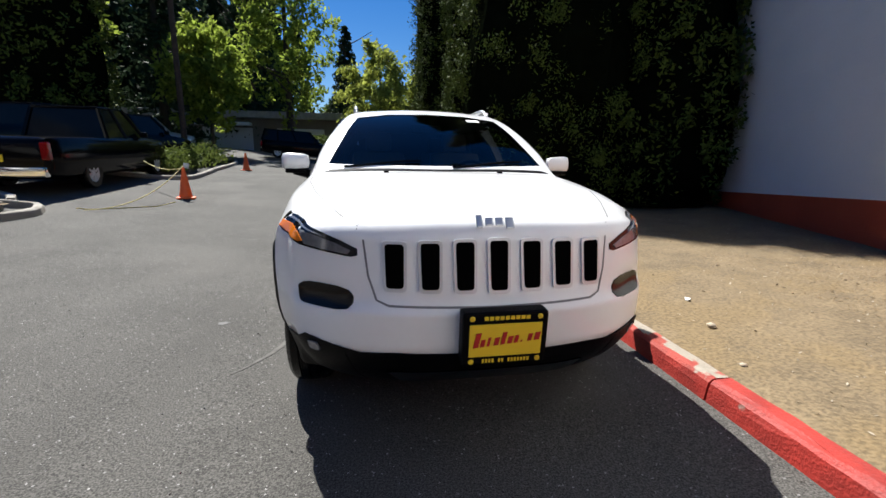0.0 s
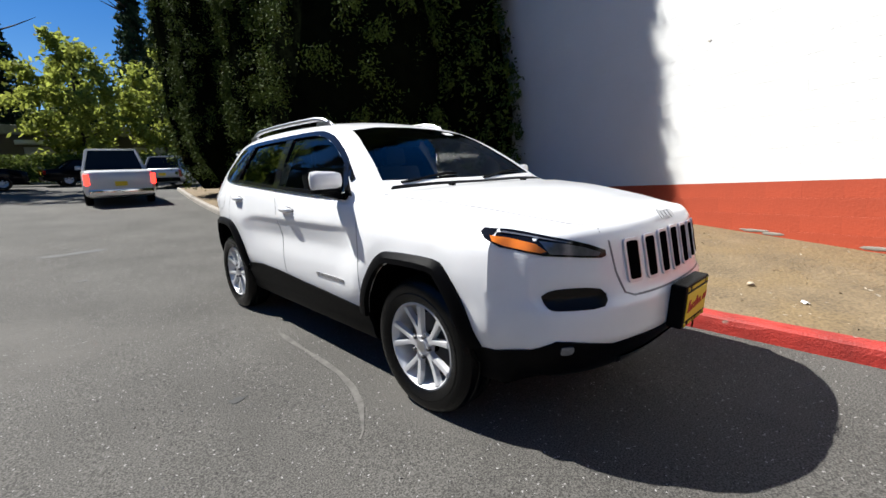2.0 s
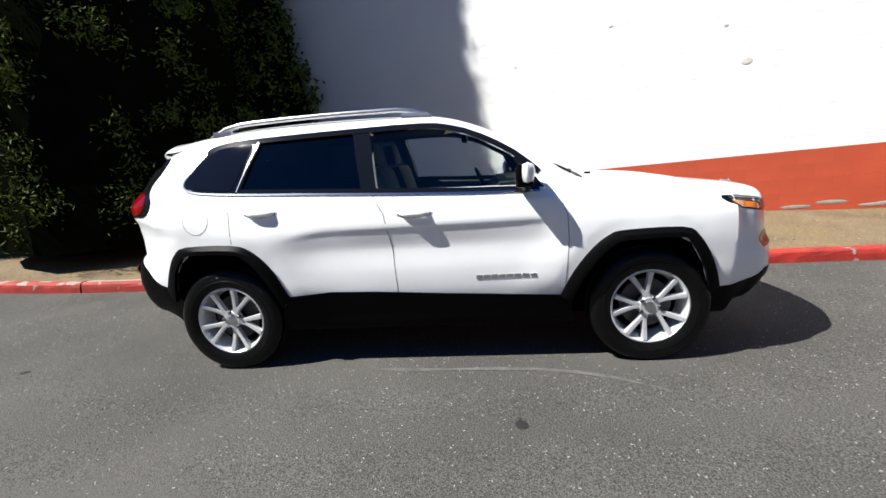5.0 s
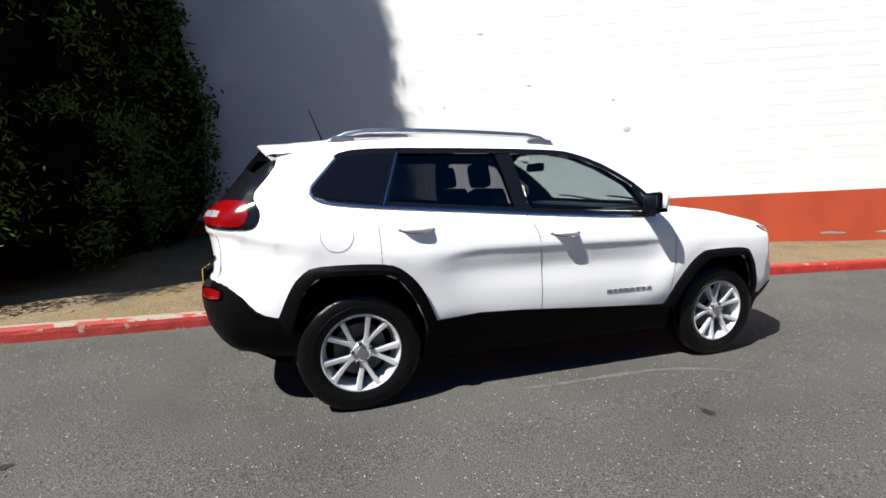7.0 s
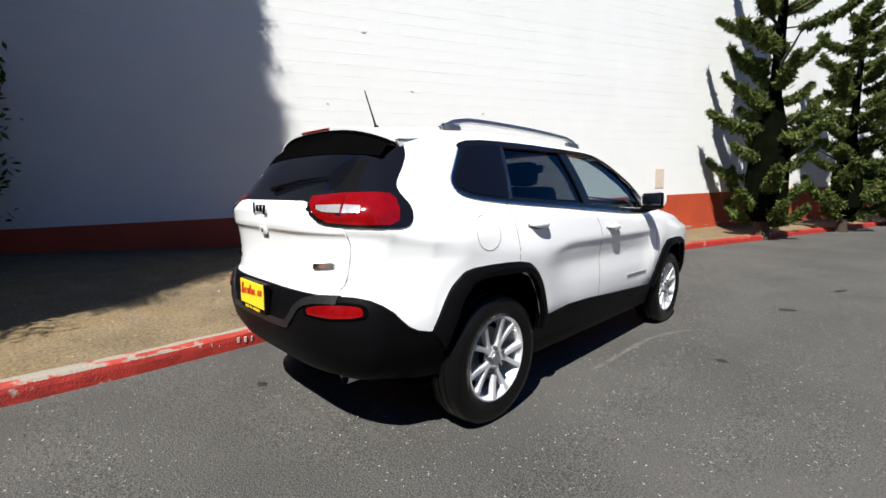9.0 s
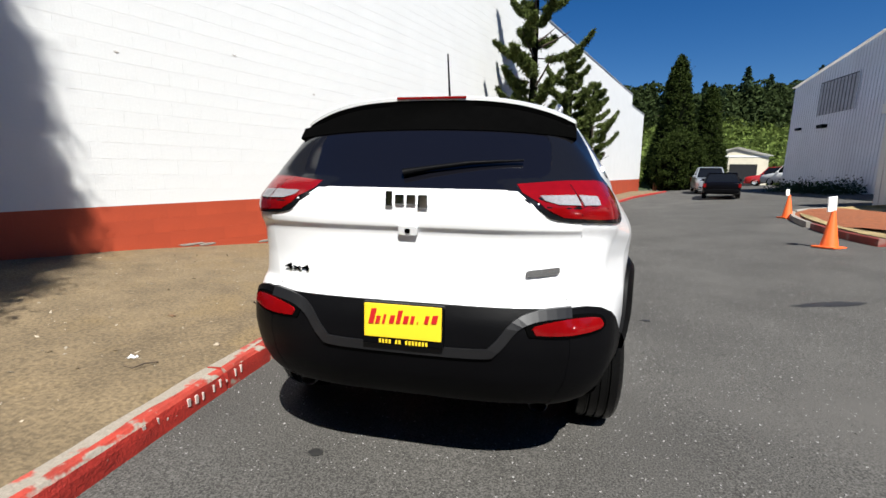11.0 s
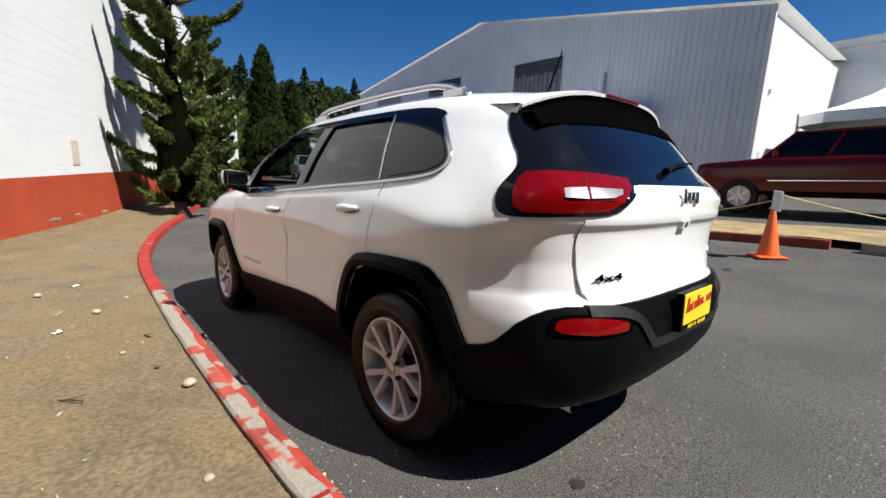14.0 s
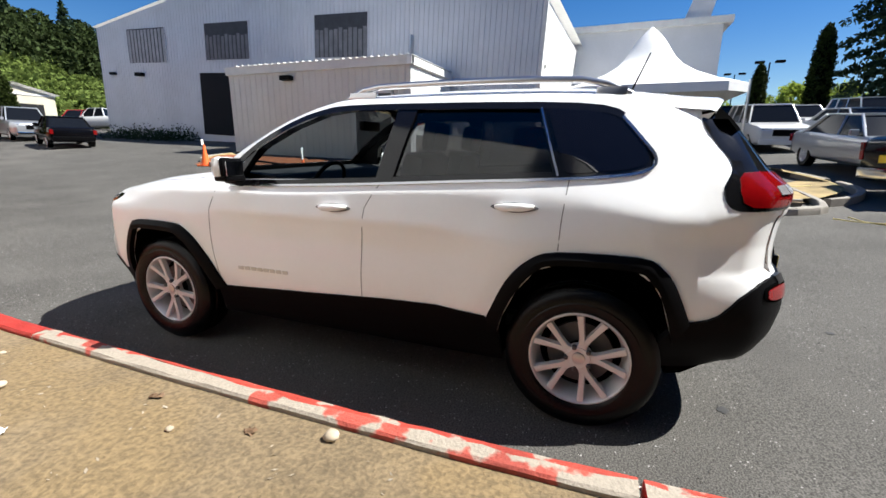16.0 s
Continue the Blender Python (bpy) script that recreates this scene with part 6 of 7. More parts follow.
for x0, z0, x1, z1 in ((8.33, 4.09, 11.42, 6.04), (15.8, 4.12, 19.05, 6.0), (22.35, 4.04, 25.75, 5.96)):
    win = fpart("louvre_window", box_bm((x0, -.035, z0), (x1, -.024, z1)), M_LOUVRE, "dark louvred opening high in the wall")
    for k in range(11):
        a = x0 + (x1 - x0) * (k + .5) / 11
        tall = .97 if x0 > 20 else .66 + .03 * math.sin(k * 2.3 + x0)
        fpart("slat", box_bm((a - .115, -.05, z0), (a + .10, -.036, z0 + (z1 - z0) * tall)), M_SLATPALE if x0 > 20 else M_SLAT, parent=win)
    for a in (x0 - .06, x1):
        fpart("window_frame", box_bm((a, -.06, z0 - .05), (a + .06, -.03, z1 + .05)), M_SIDING, parent=win)
fpart("doorway", box_bm((16.4, -.04, 0), (19.7, -.024, 3.42)), M_VOID, "near-black panel painted as the shade inside an open doorway")
fpart("wall_lamp", box_bm((24.5, -.3, 3.25), (25.1, -.02, 3.46), .03), M_BLACK, "black wall lamp")
fpart("wall_lamp", box_bm((27.2, -.2, 3.35), (27.7, -.02, 3.5), .03), M_BLACK, "black wall lamp")
fpart("vent_pipe", moved(lathe_bm([(3.2, .06), (4.9, .06), (4.96, .02)], 10, "z"), pose(5.97, -.12, 0)), M_SATIN, "grey vent pipe")
fpart("vent_box", moved(box_bm((-.08, 0, 0), (.0, .18, .16), .02), pose(-.0, .7, 3.6)), M_TRIM, "small white vent")
fpart("wall_lamp", moved(box_bm((-.28, 0, 0), (-.0, .35, .18), .03), pose(0, 5.2, 2.95)), M_BLACK, "black wall lamp")
fpart("corner_trim", box_bm((-.06, -.07, -.3), (.10, .08, 6.33), .01), M_TRIM)
for k in range(9):
    tagged(part("low_shrub", quads_mesh("low_shrub", np.random.default_rng(k).normal(size=(500, 3)) * (.45, .45, .28) + (-16.5 + .1 * (k % 2), -22.6 - .8 * k, 1.68), np.full(500, .07), M_FIR), None), "dark low shrub at the foot of the wall", "shrub", "shrubs along the metal building")
back = empty("rear_building", pose(-33.6, 3.3, .8), "pale grey flat-roofed building behind the tent", "building")
part("wall", moved(box_bm((-6.6, -5.7, -.5), (6.6, 3.2, 7.2)), pose(0, 0, 0)), M_SIDING, back)
part("roof", box_bm((-6.9, -5.9, 7.2), (6.9, 3.6, 7.55)), M_TRIM, back)
part("roof_fin", prism_bm([(1.2, 7.5), (2.5, 7.5), (3.0, 10.0), (2.0, 9.9)], "x", 6.0, 6.4), M_SIDING, back, "angled grey fin on the roof")

shed = empty("shed", pose(-12.9, -9.8, .7), "off-white ribbed metal shed with a grey door", "shed")


def spart(name, bm, m, label="", parent=None, mtx=Matrix.Identity(4)):
    bm.transform(Matrix.Translation(-shed.location) @ mtx)
    return part(name, bm, m, parent or shed, label)


SH = Matrix.Translation((-12.15, -5.64, .68)) @ Matrix(((0, -1, 0, 0), (-1, 0, 0, 0), (0, 0, 1, 0), (0, 0, 0, 1)))
bm = ribbed_bm(8.55, 3.5, .3, .018)
bm.transform(SH)
bmesh.ops.recalc_face_normals(bm, faces=bm.faces)
spart("front_wall", bm, M_SHED, "ribbed off-white front wall")
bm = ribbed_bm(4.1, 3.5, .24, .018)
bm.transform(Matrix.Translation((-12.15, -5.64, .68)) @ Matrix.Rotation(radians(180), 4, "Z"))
# sunny end wall painted lighter than the front wall
spart("end_wall", bm, mat("sun_lightened_rib", (.74, .74, .72), .5, var=.05), "white ribbed end wall painted lighter for the sun on it")
spart("core", box_bm((-16.35, -14.15, .1), (-12.18, -5.67, 4.1)), M_SHED)
spart("fascia", moved(box_bm((-.10, -.10, 3.47), (8.62, .10, 3.78), .01), SH), M_TRIM, "pale eave fascia")
# end fascia set lighter than the front fascia, as the end wall is
spart("end_fascia", box_bm((-16.2, -5.73, 4.15), (-12.03, -5.54, 4.48), .01), mat("lighter_end_fascia", (.78, .78, .76), .45, var=.04), "white end fascia")
for k in range(27):
    spart("roof_rib", moved(box_bm((.02 + k * .305, -.13, 3.78), (.13 + k * .305, 4.1, 3.83)), SH), M_TRIM)
spart("roof", moved(box_bm((-.1, -.12, 3.74), (8.62, 4.1, 3.785)), SH), M_TRIM, "pale metal roof")
door = spart("shed_door", moved(box_bm((.78, -.05, .05), (2.32, -.022, 2.53), .006), SH), M_DARKDOOR, "grey-green metal door")
for a, b, c, d in ((.69, 0, .78, 2.62), (2.32, 0, 2.41, 2.62), (.69, 2.53, 2.41, 2.62)):
    spart("door_frame", moved(box_bm((a, -.06, b), (c, -.02, d)), SH), M_TRIM, parent=door)
spart("shed_lamp", moved(box_bm((5.15, -.30, 3.14), (5.65, -.02, 3.32), .03), SH), M_BLACK, "black shed lamp")
tagged(part("concrete_pad", box_bm((-16.2, -14.6, .2), (-9.9, -1.6, .60), .02), M_CONCRETE), "pale concrete pad round the shed", "pad", kind="structure")

# air-conditioning units beside the shed
M_UNIT = mat("pale_unit_metal", (.55, .55, .52), .45, .3, var=.08)


def ac_unit(x, y, turn):
    ob = empty("ac_unit", pose(x, y, .60, 0, 0, turn), "pale metal air-conditioning unit on the concrete pad", "ac unit", "air-conditioning units")
    part("casing", box_bm((-.36, -.36, .05), (.36, .36, 1.05), .03), M_UNIT, ob)
    part("grille", box_bm((-.30, -.372, .12), (.30, -.357, .90)), M_LOUVRE, ob, "dark coil grille")
    part("side_grille", box_bm((.357, -.30, .12), (.372, -.05, .60)), M_LOUVRE, ob)
    for a in (-.14, .14):
        part("cap", moved(lathe_bm([(1.04, .11), (1.26, .11), (1.28, .08), (1.28, .001)], 16, "z"), pose(a, 0, 0)), M_SATIN, ob, "round metal cap")
    return ob


for x, y, t in ((-10.3, -4.2, 24), (-10.75, -3.35, 24), (-11.2, -2.5, 24)):
    ac_unit(x, y, t)

pipes = empty("pipe_run", pose(-9.85, -3.2, .62), "dark insulated pipes running beside the units", "pipes")
for k in range(4):
    bm = bmesh.new()
    add_tube(bm, [(.25, -1.1, .05 + .07 * k), (-.1, -.2, .10 + .075 * k), (-.45, .7, .14 + .08 * k), (-.9, 1.9, .17 + .09 * k)], .03 if k < 3 else .02, 8)
    part("pipe", bm, M_BLACK if k else M_SATIN, pipes, "dark insulated pipe" if k else "bare metal pipe", smooth=60)
for t in (0, 1):
    part("pipe_stand", box_bm((-.14 - .45 * t, -.3 + 1.0 * t, -.02), (-.08 - .45 * t, -.24 + 1.0 * t, .42), .005), M_SATIN, pipes, "small metal pipe stand")

# ---- strip of dead grass with its own kerb ----
OPP = [(-12.0, -13.2), (-9.6, -13.0), (-8.2, -11.0), (-7.15, -7.4), (-6.85, -4.2), (-6.75, -2.2), (-6.95, 0), (-7.05, 1.8), (-6.75, 3.2), (-6.6, 4.2), (-6.95, 5.3), (-8.2, 5.9), (-10.5, 5.6)]
opp_pts = path_points(OPP, .3)
okerb = empty("island_kerb", pose(0, 0, 0), "dull dark red kerb round the island", "kerb", kind="structure")
cut = [0, 12, 24, 34, 42, 50, 58, 66, 74, 200]
for a, b in zip(cut, cut[1:]):
    seg = opp_pts[a:b + 1]
    if len(seg) > 2:
        pale = b <= 24 or a >= 58
        part("kerb_stone", kerb_stone(seg[:-1] if b < 200 else seg, -1, .14, .15, M_CONCRETE if pale else M_DARKKERB, M_CONCRETE if pale else M_DARKKERB, seed=a + 50), None, okerb)
bm = bmesh.new()
prev = None
for p in opp_pts:
    cur = [bm.verts.new((p.x - .12 - k * (p.x - .12 + 12.4) / 8, p.y - (.12 if p.y > 5 else 0) * (1 - k / 8), ground_z(p.x, p.y) + .13 + .02 * noise.noise(Vector((k, p.y, 0))) + (.05 if 0 < k < 8 else 0))) for k in range(9)]
    if prev:
        for k in range(8):
            bm.faces.new((prev[k], cur[k], cur[k + 1], prev[k + 1])).smooth = True
    prev = cur
bmesh.ops.recalc_face_normals(bm, faces=bm.faces)
tagged(part("island", bm, mat("dry_island_grass", (.30, .22, .10), .95, var=.35, scale=2, fine=40, bump=.8, bump_scale=40, second=(.15, .13, .05), patch=.6, patch_scale=.8)), "dry grass island behind the dull red kerb", "grass", kind="structure")
tagged(part("bark_mulch", sheet_bm([-9.9, -9.2, -8.6, -8.0, -7.5], [-12.2, -11.2, -10.2, -9.2, -8.3, -7.2, -6.0], lambda x, y: ground_z(x, y) + .21 + .02 * noise.noise(Vector((x * 3, y * 3, 0))) - .25 * max(0, (x + 8.9) - (y + 11.2) * .30)), mat("red_bark_mulch", (.25, .075, .025), .95, var=.4, scale=14, fine=70, bump=1, bump_scale=60)), "red-brown bark mulch in the island", "mulch", kind="structure")

# ---- traffic cones and ropes ----
M_ORANGE = mat("orange_cone_plastic", (.85, .13, .02), .5, var=.06, fine=20)
M_ROPE = mat("yellow_rope", (.62, .52, .22), .8, var=.2)


def cone(x, y, h=.71, sign=0.0, turn=20):
    ob = empty("traffic_cone", pose(x, y, ground_z(x, y), 0, 0, turn), "orange traffic cone with a white card on top" if sign > 0 else "orange traffic cone with pale reflecting bands" if sign else "plain orange traffic cone on the asphalt", "traffic cone", "traffic cones")
    part("base", box_bm((-.19, -.19, 0), (.19, .19, .035), .012), M_ORANGE, ob)
    part("cone_body", lathe_bm([(.03, .145), (.06, .135), (h - .02, .032), (h, .026), (h, .001)], 24, "z"), M_ORANGE, ob, smooth=50)
    if sign < 0:
        for za, zb in ((h * .45, h * .60), (h * .72, h * .82)):
            ra, rb = (.135 - .103 * (z - .06) / (h - .08) + .002 for z in (za, zb))
            part("band", lathe_bm([(za, ra - .004), (za, ra), (zb, rb), (zb, rb - .004)], 24, "z"), M_PAPER, ob, "pale reflecting band", smooth=50)
    elif sign:
        bm = box_bm((-.12 if sign > .2 else -.055, -.01, h - .02), (.12 if sign > .2 else .055, .01, h + sign), .004)
        part("card", moved(bm, pose(0, 0, 0, 0, 5, 0)), M_PAPER, ob, "white card on the cone")
    return ob


for x, y, s, t in ((-8.2, -11.5, .17, 10), (-6.0, -5.7, .26, 30), (-6.0, -2.4, 0, 10), (-5.75, 1.28, .26, 35), (-4.6, 7.1, .10, 15), (-5.3, 15.3, 0, 0)):
    cone(x, y, .71, s, t)


def rope(name, a, b, sag, label):
    bm = bmesh.new()
    a, b = Vector(a), Vector(b)
    pts = []
    for t in np.linspace(0, 1, 16):
        p = a.lerp(b, t)
        p.z = max(p.z - sag * 4 * t * (1 - t), ground_z(p.x, p.y) + .012)
        pts.append(p)
    add_tube(bm, pts, .010, 6)
    return tagged(part(name, bm, M_ROPE), label, "rope", "ropes between the cones")


top = .93
rope("rope", (-5.75, 1.28, .22 + top), (-8.0, 5.2, .6), .2, "yellow rope strung from a cone")
rope("rope", (-5.75, 1.28, .22 + top - .1), (-8.6, -2.0, .75), .15, "yellow rope strung from a cone")
rope("rope", (-8.6, -2.0, .72), (-9.6, -7.8, .85), .1, "yellow rope along the island")
rope("rope", (-4.6, 7.1, .26 + .75), (-5.3, 4.6, .3), .25, "pale rope from a cone to the asphalt")
rope("rope", (-4.66, 7.1, .26 + .7), (-6.2, 8.9, 1.1), .1, "pale rope from a cone to the asphalt")
rope("rope", (-4.4, 6.0, .3), (-5.6, 4.9, .3), .1, "pale rope lying on the asphalt")

# ---- other vehicles ----
M_DARKPAINT = mat("black_car_paint", (.003, .003, .004), .12, var=.05, spec=.1)
M_MAROON = mat("dark_red_car_paint", (.085, .004, .005), .2, 0, var=.05, spec=.35)
M_SILVER = mat("silver_car_paint", (.42, .44, .47), .28, .5, var=.03, coat=.8)
M_WHITEPAINT = mat("plain_white_car_paint", (.62, .62, .62), .3, var=.02, coat=.8)
M_REDPAINT = mat("bright_red_car_paint", (.40, .02, .02), .25, var=.03, coat=1)
M_AUTOGLASS = mat("dark_car_glass", (.006, .007, .009), .08, var=0, spec=.2)
M_BRAKE = glow_mat("lit_brake_lamp", (.9, .03, .02), 2.5)


def simple_wheel():
    t = lathe_bm([(-.10, .20), (-.11, .25), (-.11, .31), (-.08, .34), (.08, .34), (.11, .31), (.11, .2)], 28)
    h = lathe_bm([(-.085, .215), (-.10, .21), (-.075, .17), (-.06, .10), (-.09, .06), (-.09, .001)], 20)
    out = []
    for nm, b in (("tyre", t), ("rim", h)):
        me = bpy.data.meshes.new(nm)
        b.to_mesh(me)
        b.free()
        me.shade_smooth()
        me.set_sharp_from_angle(angle=radians(35))
        out.append(me)
    s = bmesh.new()
    for k in range(6):
        c = bmesh.new()
        add_box(c, (-.105, -.022, .05), (-.08, .022, .205), .006)
        c.transform(Matrix.Rotation(radians(60 * k), 4, "X"))
        me = bpy.data.meshes.new("tmp")
        c.to_mesh(me)
        c.free()
        s.from_mesh(me)
        bpy.data.meshes.remove(me)
    me = bpy.data.meshes.new("spokes")
    s.to_mesh(me)
    s.free()
    out.append(me)
    return out


FAR_WHEEL = simple_wheel()
SHAPES = {
    # length, width, height, belt, bonnet, cab from, cab to, slope front, slope rear (fractions of length)
    "suv": (4.85, 1.90, 1.78, 1.08, 1.05, .27, .99, .13, .035),
    "sedan": (4.75, 1.82, 1.44, .94, .93, .29, .86, .13, .13),
    "pickup": (5.70, 1.95, 1.85, 1.12, 1.10, .26, .60, .11, .03),
    "tall": (5.70, 1.98, 1.93, 1.34, 1.30, .25, .645, .10, .012),
    "wagon": (4.5, 1.80, 1.62, 1.0, .98, .26, .97, .14, .07),
}


def vehicle(kind, x, y, heading, paint, label, lit=False, plate=True, tall=False):
    """A parked vehicle that heads along local -y; heading turns it."""
    ln, wd, ht, belt, hood, c0, c1, sf, sr = SHAPES["tall" if tall else kind]
    up, wheel_r = (.22, .42) if tall else (0, .34)
    gx, gy = math.sin(radians(heading)), -math.cos(radians(heading))
    z0, z1 = ground_z(x + gx * 1.4, y + gy * 1.4), ground_z(x - gx * 1.4, y - gy * 1.4)
    ob = empty(kind + "_vehicle", pose(x, y, (z0 + z1) / 2, 0, 0, heading) @ pose(0, 0, 0, -math.degrees(math.atan2(z0 - z1, 2.8)), 0, 0), label, "car" if kind != "pickup" else "pickup truck", "parked vehicles")
    hw, y0 = wd / 2, -ln / 2
    bm = bmesh.new()
    rings = []
    for f, w, zb, zt in ((0, .80, .42, hood * .78), (.012, .86, .32, hood * .86), (.05, .94, .27, hood * .92), (.14, .985, .25, hood * .97), (c0, 1, .25, max(hood, belt)), (.5, 1, .25, belt), (.72, 1, .25, belt + .02), (.92, .985, .28, belt + .03), (.975, .94, .32, belt + .02), (.992, .90, .36, belt - .03), (1, .86, .45, belt - .12)):
        w *= hw
        zb += up
        if tall and zt < hood:
            zt += (hood - zt) * .65
        r = [(w * .82, zb), (w * .95, zb + .08), (w, zb + .25), (w * .995, (zb + zt) / 2 + .1), (w * .975, zt - .08), (w * .93, zt - .02), (w * .80, zt)]
        rings.append([bm.verts.new((a, y0 + f * ln, z)) for a, z in r] + [bm.verts.new((-a, y0 + f * ln, z)) for a, z in r[::-1]])
    for a, b in zip(rings, rings[1:]):
        for k in range(14):
            bm.faces.new((a[k], a[(k + 1) % 14], b[(k + 1) % 14], b[k]))
    bm.faces.new(rings[0])
    bm.faces.new(rings[-1][::-1])
    bmesh.ops.recalc_face_normals(bm, faces=bm.faces)
    body = part("body", bm, paint, ob, "painted body", smooth=35)
    ax = (y0 + ln * .185, y0 + ln * (.80 if tall else .76 if kind == "pickup" else .79))
    cuts = []
    for yy in ax:
        for s in (-1, 1):
            ring = [(yy + (wheel_r + .07) * math.cos(t), wheel_r + .03 + (wheel_r + .07) * math.sin(t)) for t in np.linspace(0, 2 * math.pi, 18, endpoint=False)]
            cuts.append((prism_bm(ring, "x", *sorted((s * (hw - .30), s * (hw + .2)))), M_UNDER))
    if kind == "pickup":
        cuts.append((box_bm((-hw + .12, y0 + ln * (c1 + .012), .75 + up), (hw - .12, y0 + ln * .985, 1.6)), M_UNDER))
    me = carve(body, cuts)
    body.data = me
    # cabin: glass block, roof and pillars
    f0, f1 = y0 + ln * c0, y0 + ln * c1
    bm = bmesh.new()
    a = [bm.verts.new(p) for p in ((-hw * .90, f0, belt - .03), (hw * .90, f0, belt - .03), (hw * .90, f1, belt - .03), (-hw * .90, f1, belt - .03))]
    b = [bm.verts.new(p) for p in ((-hw * .70, f0 + sf * ln, ht - .04), (hw * .70, f0 + sf * ln, ht - .04), (hw * .70, f1 - sr * ln, ht - .04), (-hw * .70, f1 - sr * ln, ht - .04))]
    for k in range(4):
        bm.faces.new((a[k], a[(k + 1) % 4], b[(k + 1) % 4], b[k]))
    bm.faces.new(b)
    bm.faces.new(a[::-1])
    bmesh.ops.recalc_face_normals(bm, faces=bm.faces)
    part("cabin_glass", bm, M_AUTOGLASS, ob, "dark reflecting windows")
    bm = box_bm((-hw * .72, f0 + sf * ln - .05, ht - .06), (hw * .72, f1 - sr * ln + .05, ht), .03)
    part("roof", bm, paint, ob, smooth=40)
    for s in (-1, 1):
        def side_pt(f, u):
            """A point on the cabin side: f along the cabin, u from belt to roof."""
            ya = f0 + (f1 - f0) * f
            yb = (f0 + sf * ln) + (f1 - sr * ln - f0 - sf * ln) * f
            return Vector((s * (hw * .905 + (hw * .715 - hw * .905) * u), ya + (yb - ya) * u, belt - .03 + (ht - .04 - belt + .03) * u))
        for f, wd_ in ((.0, .035), (.40 if kind != "pickup" else .52, .03), (.72 if kind in ("suv", "wagon") else .98, .04), (1.0, .05)):
            bm = bmesh.new()
            add_tube(bm, [side_pt(f, 0), side_pt(f, 1)], wd_, 6)
            part("pillar", bm, paint, ob)
        part("headlamp", box_bm((s * hw * .62 - .16, y0 + .03, hood * .70), (s * hw * .62 + .16, y0 + .16, hood * .84), .02), M_CLEARLENS, ob, "clear headlamp")
        part("tail_lamp", box_bm((s * hw * .88 - .08, -y0 - .10, belt - .42 if kind != "sedan" else belt - .28), (s * hw * .88 + .06, -y0 + .012, belt - .08), .015), M_BRAKE if lit else M_REDLENS, ob, "lit red tail lamp" if lit else "red tail lamp")
        part("mirror", box_bm((s * (hw + .02) - .09, f0 + .22, belt + .0), (s * (hw + .02) + .09, f0 + .32, belt + .14), .03), paint, ob)
        for yy in ax:
            w = part("wheel", FAR_WHEEL[1], M_BLACK if tall else M_ALLOY, ob, "black wheel" if tall else "alloy wheel")
            w.matrix_local = pose(s * (hw - .12), yy, wheel_r, 0, 0, 0 if s < 0 else 180) @ Matrix.Scale(wheel_r / .34, 4)
            part("tyre", FAR_WHEEL[0], M_RUBBER, w)
            part("spoke_star", FAR_WHEEL[2], M_BLACK if tall else M_ALLOY, w)
    part("front_bumper", box_bm((-hw * .84, y0 - .03, .30 + up), (hw * .84, y0 + .12, .50 + up), .03), M_CHROME if kind == "pickup" else paint, ob, smooth=40)
    part("rear_bumper", box_bm((-hw * .86, -y0 - .12, .36 + up), (hw * .86, -y0 + .05, .56 + up), .03), M_BLACK if kind != "pickup" else M_CHROME, ob, smooth=40)
    part("grille", box_bm((-hw * .42, y0 - .01, hood * .58), (hw * .42, y0 + .08, hood * .80), .01), M_BLACK, ob)
    if tall:
        for s in (-1, 1):
            part("side_step", box_bm((s * (hw - .02) - .05, ax[0] + .55, .42), (s * (hw - .02) + .05, ax[1] - .55, .50), .02), M_BLACK, ob, "black side step")
            part("chrome_strip", box_bm((s * hw - .006, ax[0] + .55, .78), (s * hw + .012, ax[1] - .55, .805), .004), M_CHROME, ob, "thin chrome side strip")
    if plate:
        part("plate", box_bm((-.16, -y0 + .02, .66), (.16, -y0 + .035, .80)), M_YELLOW, ob, "yellow dealer plate")
    return ob


vehicle("pickup", -7.6, 8.95, 181, M_DARKPAINT, "black pickup truck with a yellow dealer plate by the island")
vehicle("pickup", -11.5, 13.2, 172, M_DARKPAINT, "black pickup truck parked in the lot")
vehicle("suv", -9.6, 15.5, 160, M_DARKPAINT, "black SUV parked behind the planted island")
vehicle("pickup", .15, 16.9, 176, M_WHITEPAINT, "white pickup truck with lit brake lamps on the drive", lit=True)
vehicle("suv", -4.6, 26.6, 92, M_DARKPAINT, "black SUV parked side-on before the hedge")
vehicle("sedan", .8, 29.5, 95, M_DARKPAINT, "dark sedan parked before the hedge")
vehicle("wagon", 3.9, 24.5, 150, M_SILVER, "silver wagon parked beyond the trees")
vehicle("suv", 9.5, 17.5, 120, M_WHITEPAINT, "white SUV parked in shade behind the cypresses")
vehicle("suv", -12.5, 23, 130, M_SILVER, "silver SUV parked behind the planted island")
vehicle("sedan", -11.2, -24.4, -20, M_DARKPAINT, "black sedan parked near the garage", plate=False)
vehicle("pickup", -13.2, -32.0, 166, M_SILVER, "silver pickup truck parked near the garage")
vehicle("suv", -24.3, -46.0, 60, M_REDPAINT, "bright red SUV parked past the metal building")
vehicle("pickup", -24.2, -42.0, 30, M_WHITEPAINT, "white pickup parked past the metal building")
vehicle("pickup", -11.6, 1.32, 0, M_MAROON, "tall dark red pickup truck parked on the gravel by the tent", tall=True, plate=False)
vehicle("sedan", -11.2, 7.45, 96, M_SILVER, "silver sedan parked at the end of the island")
k = 0
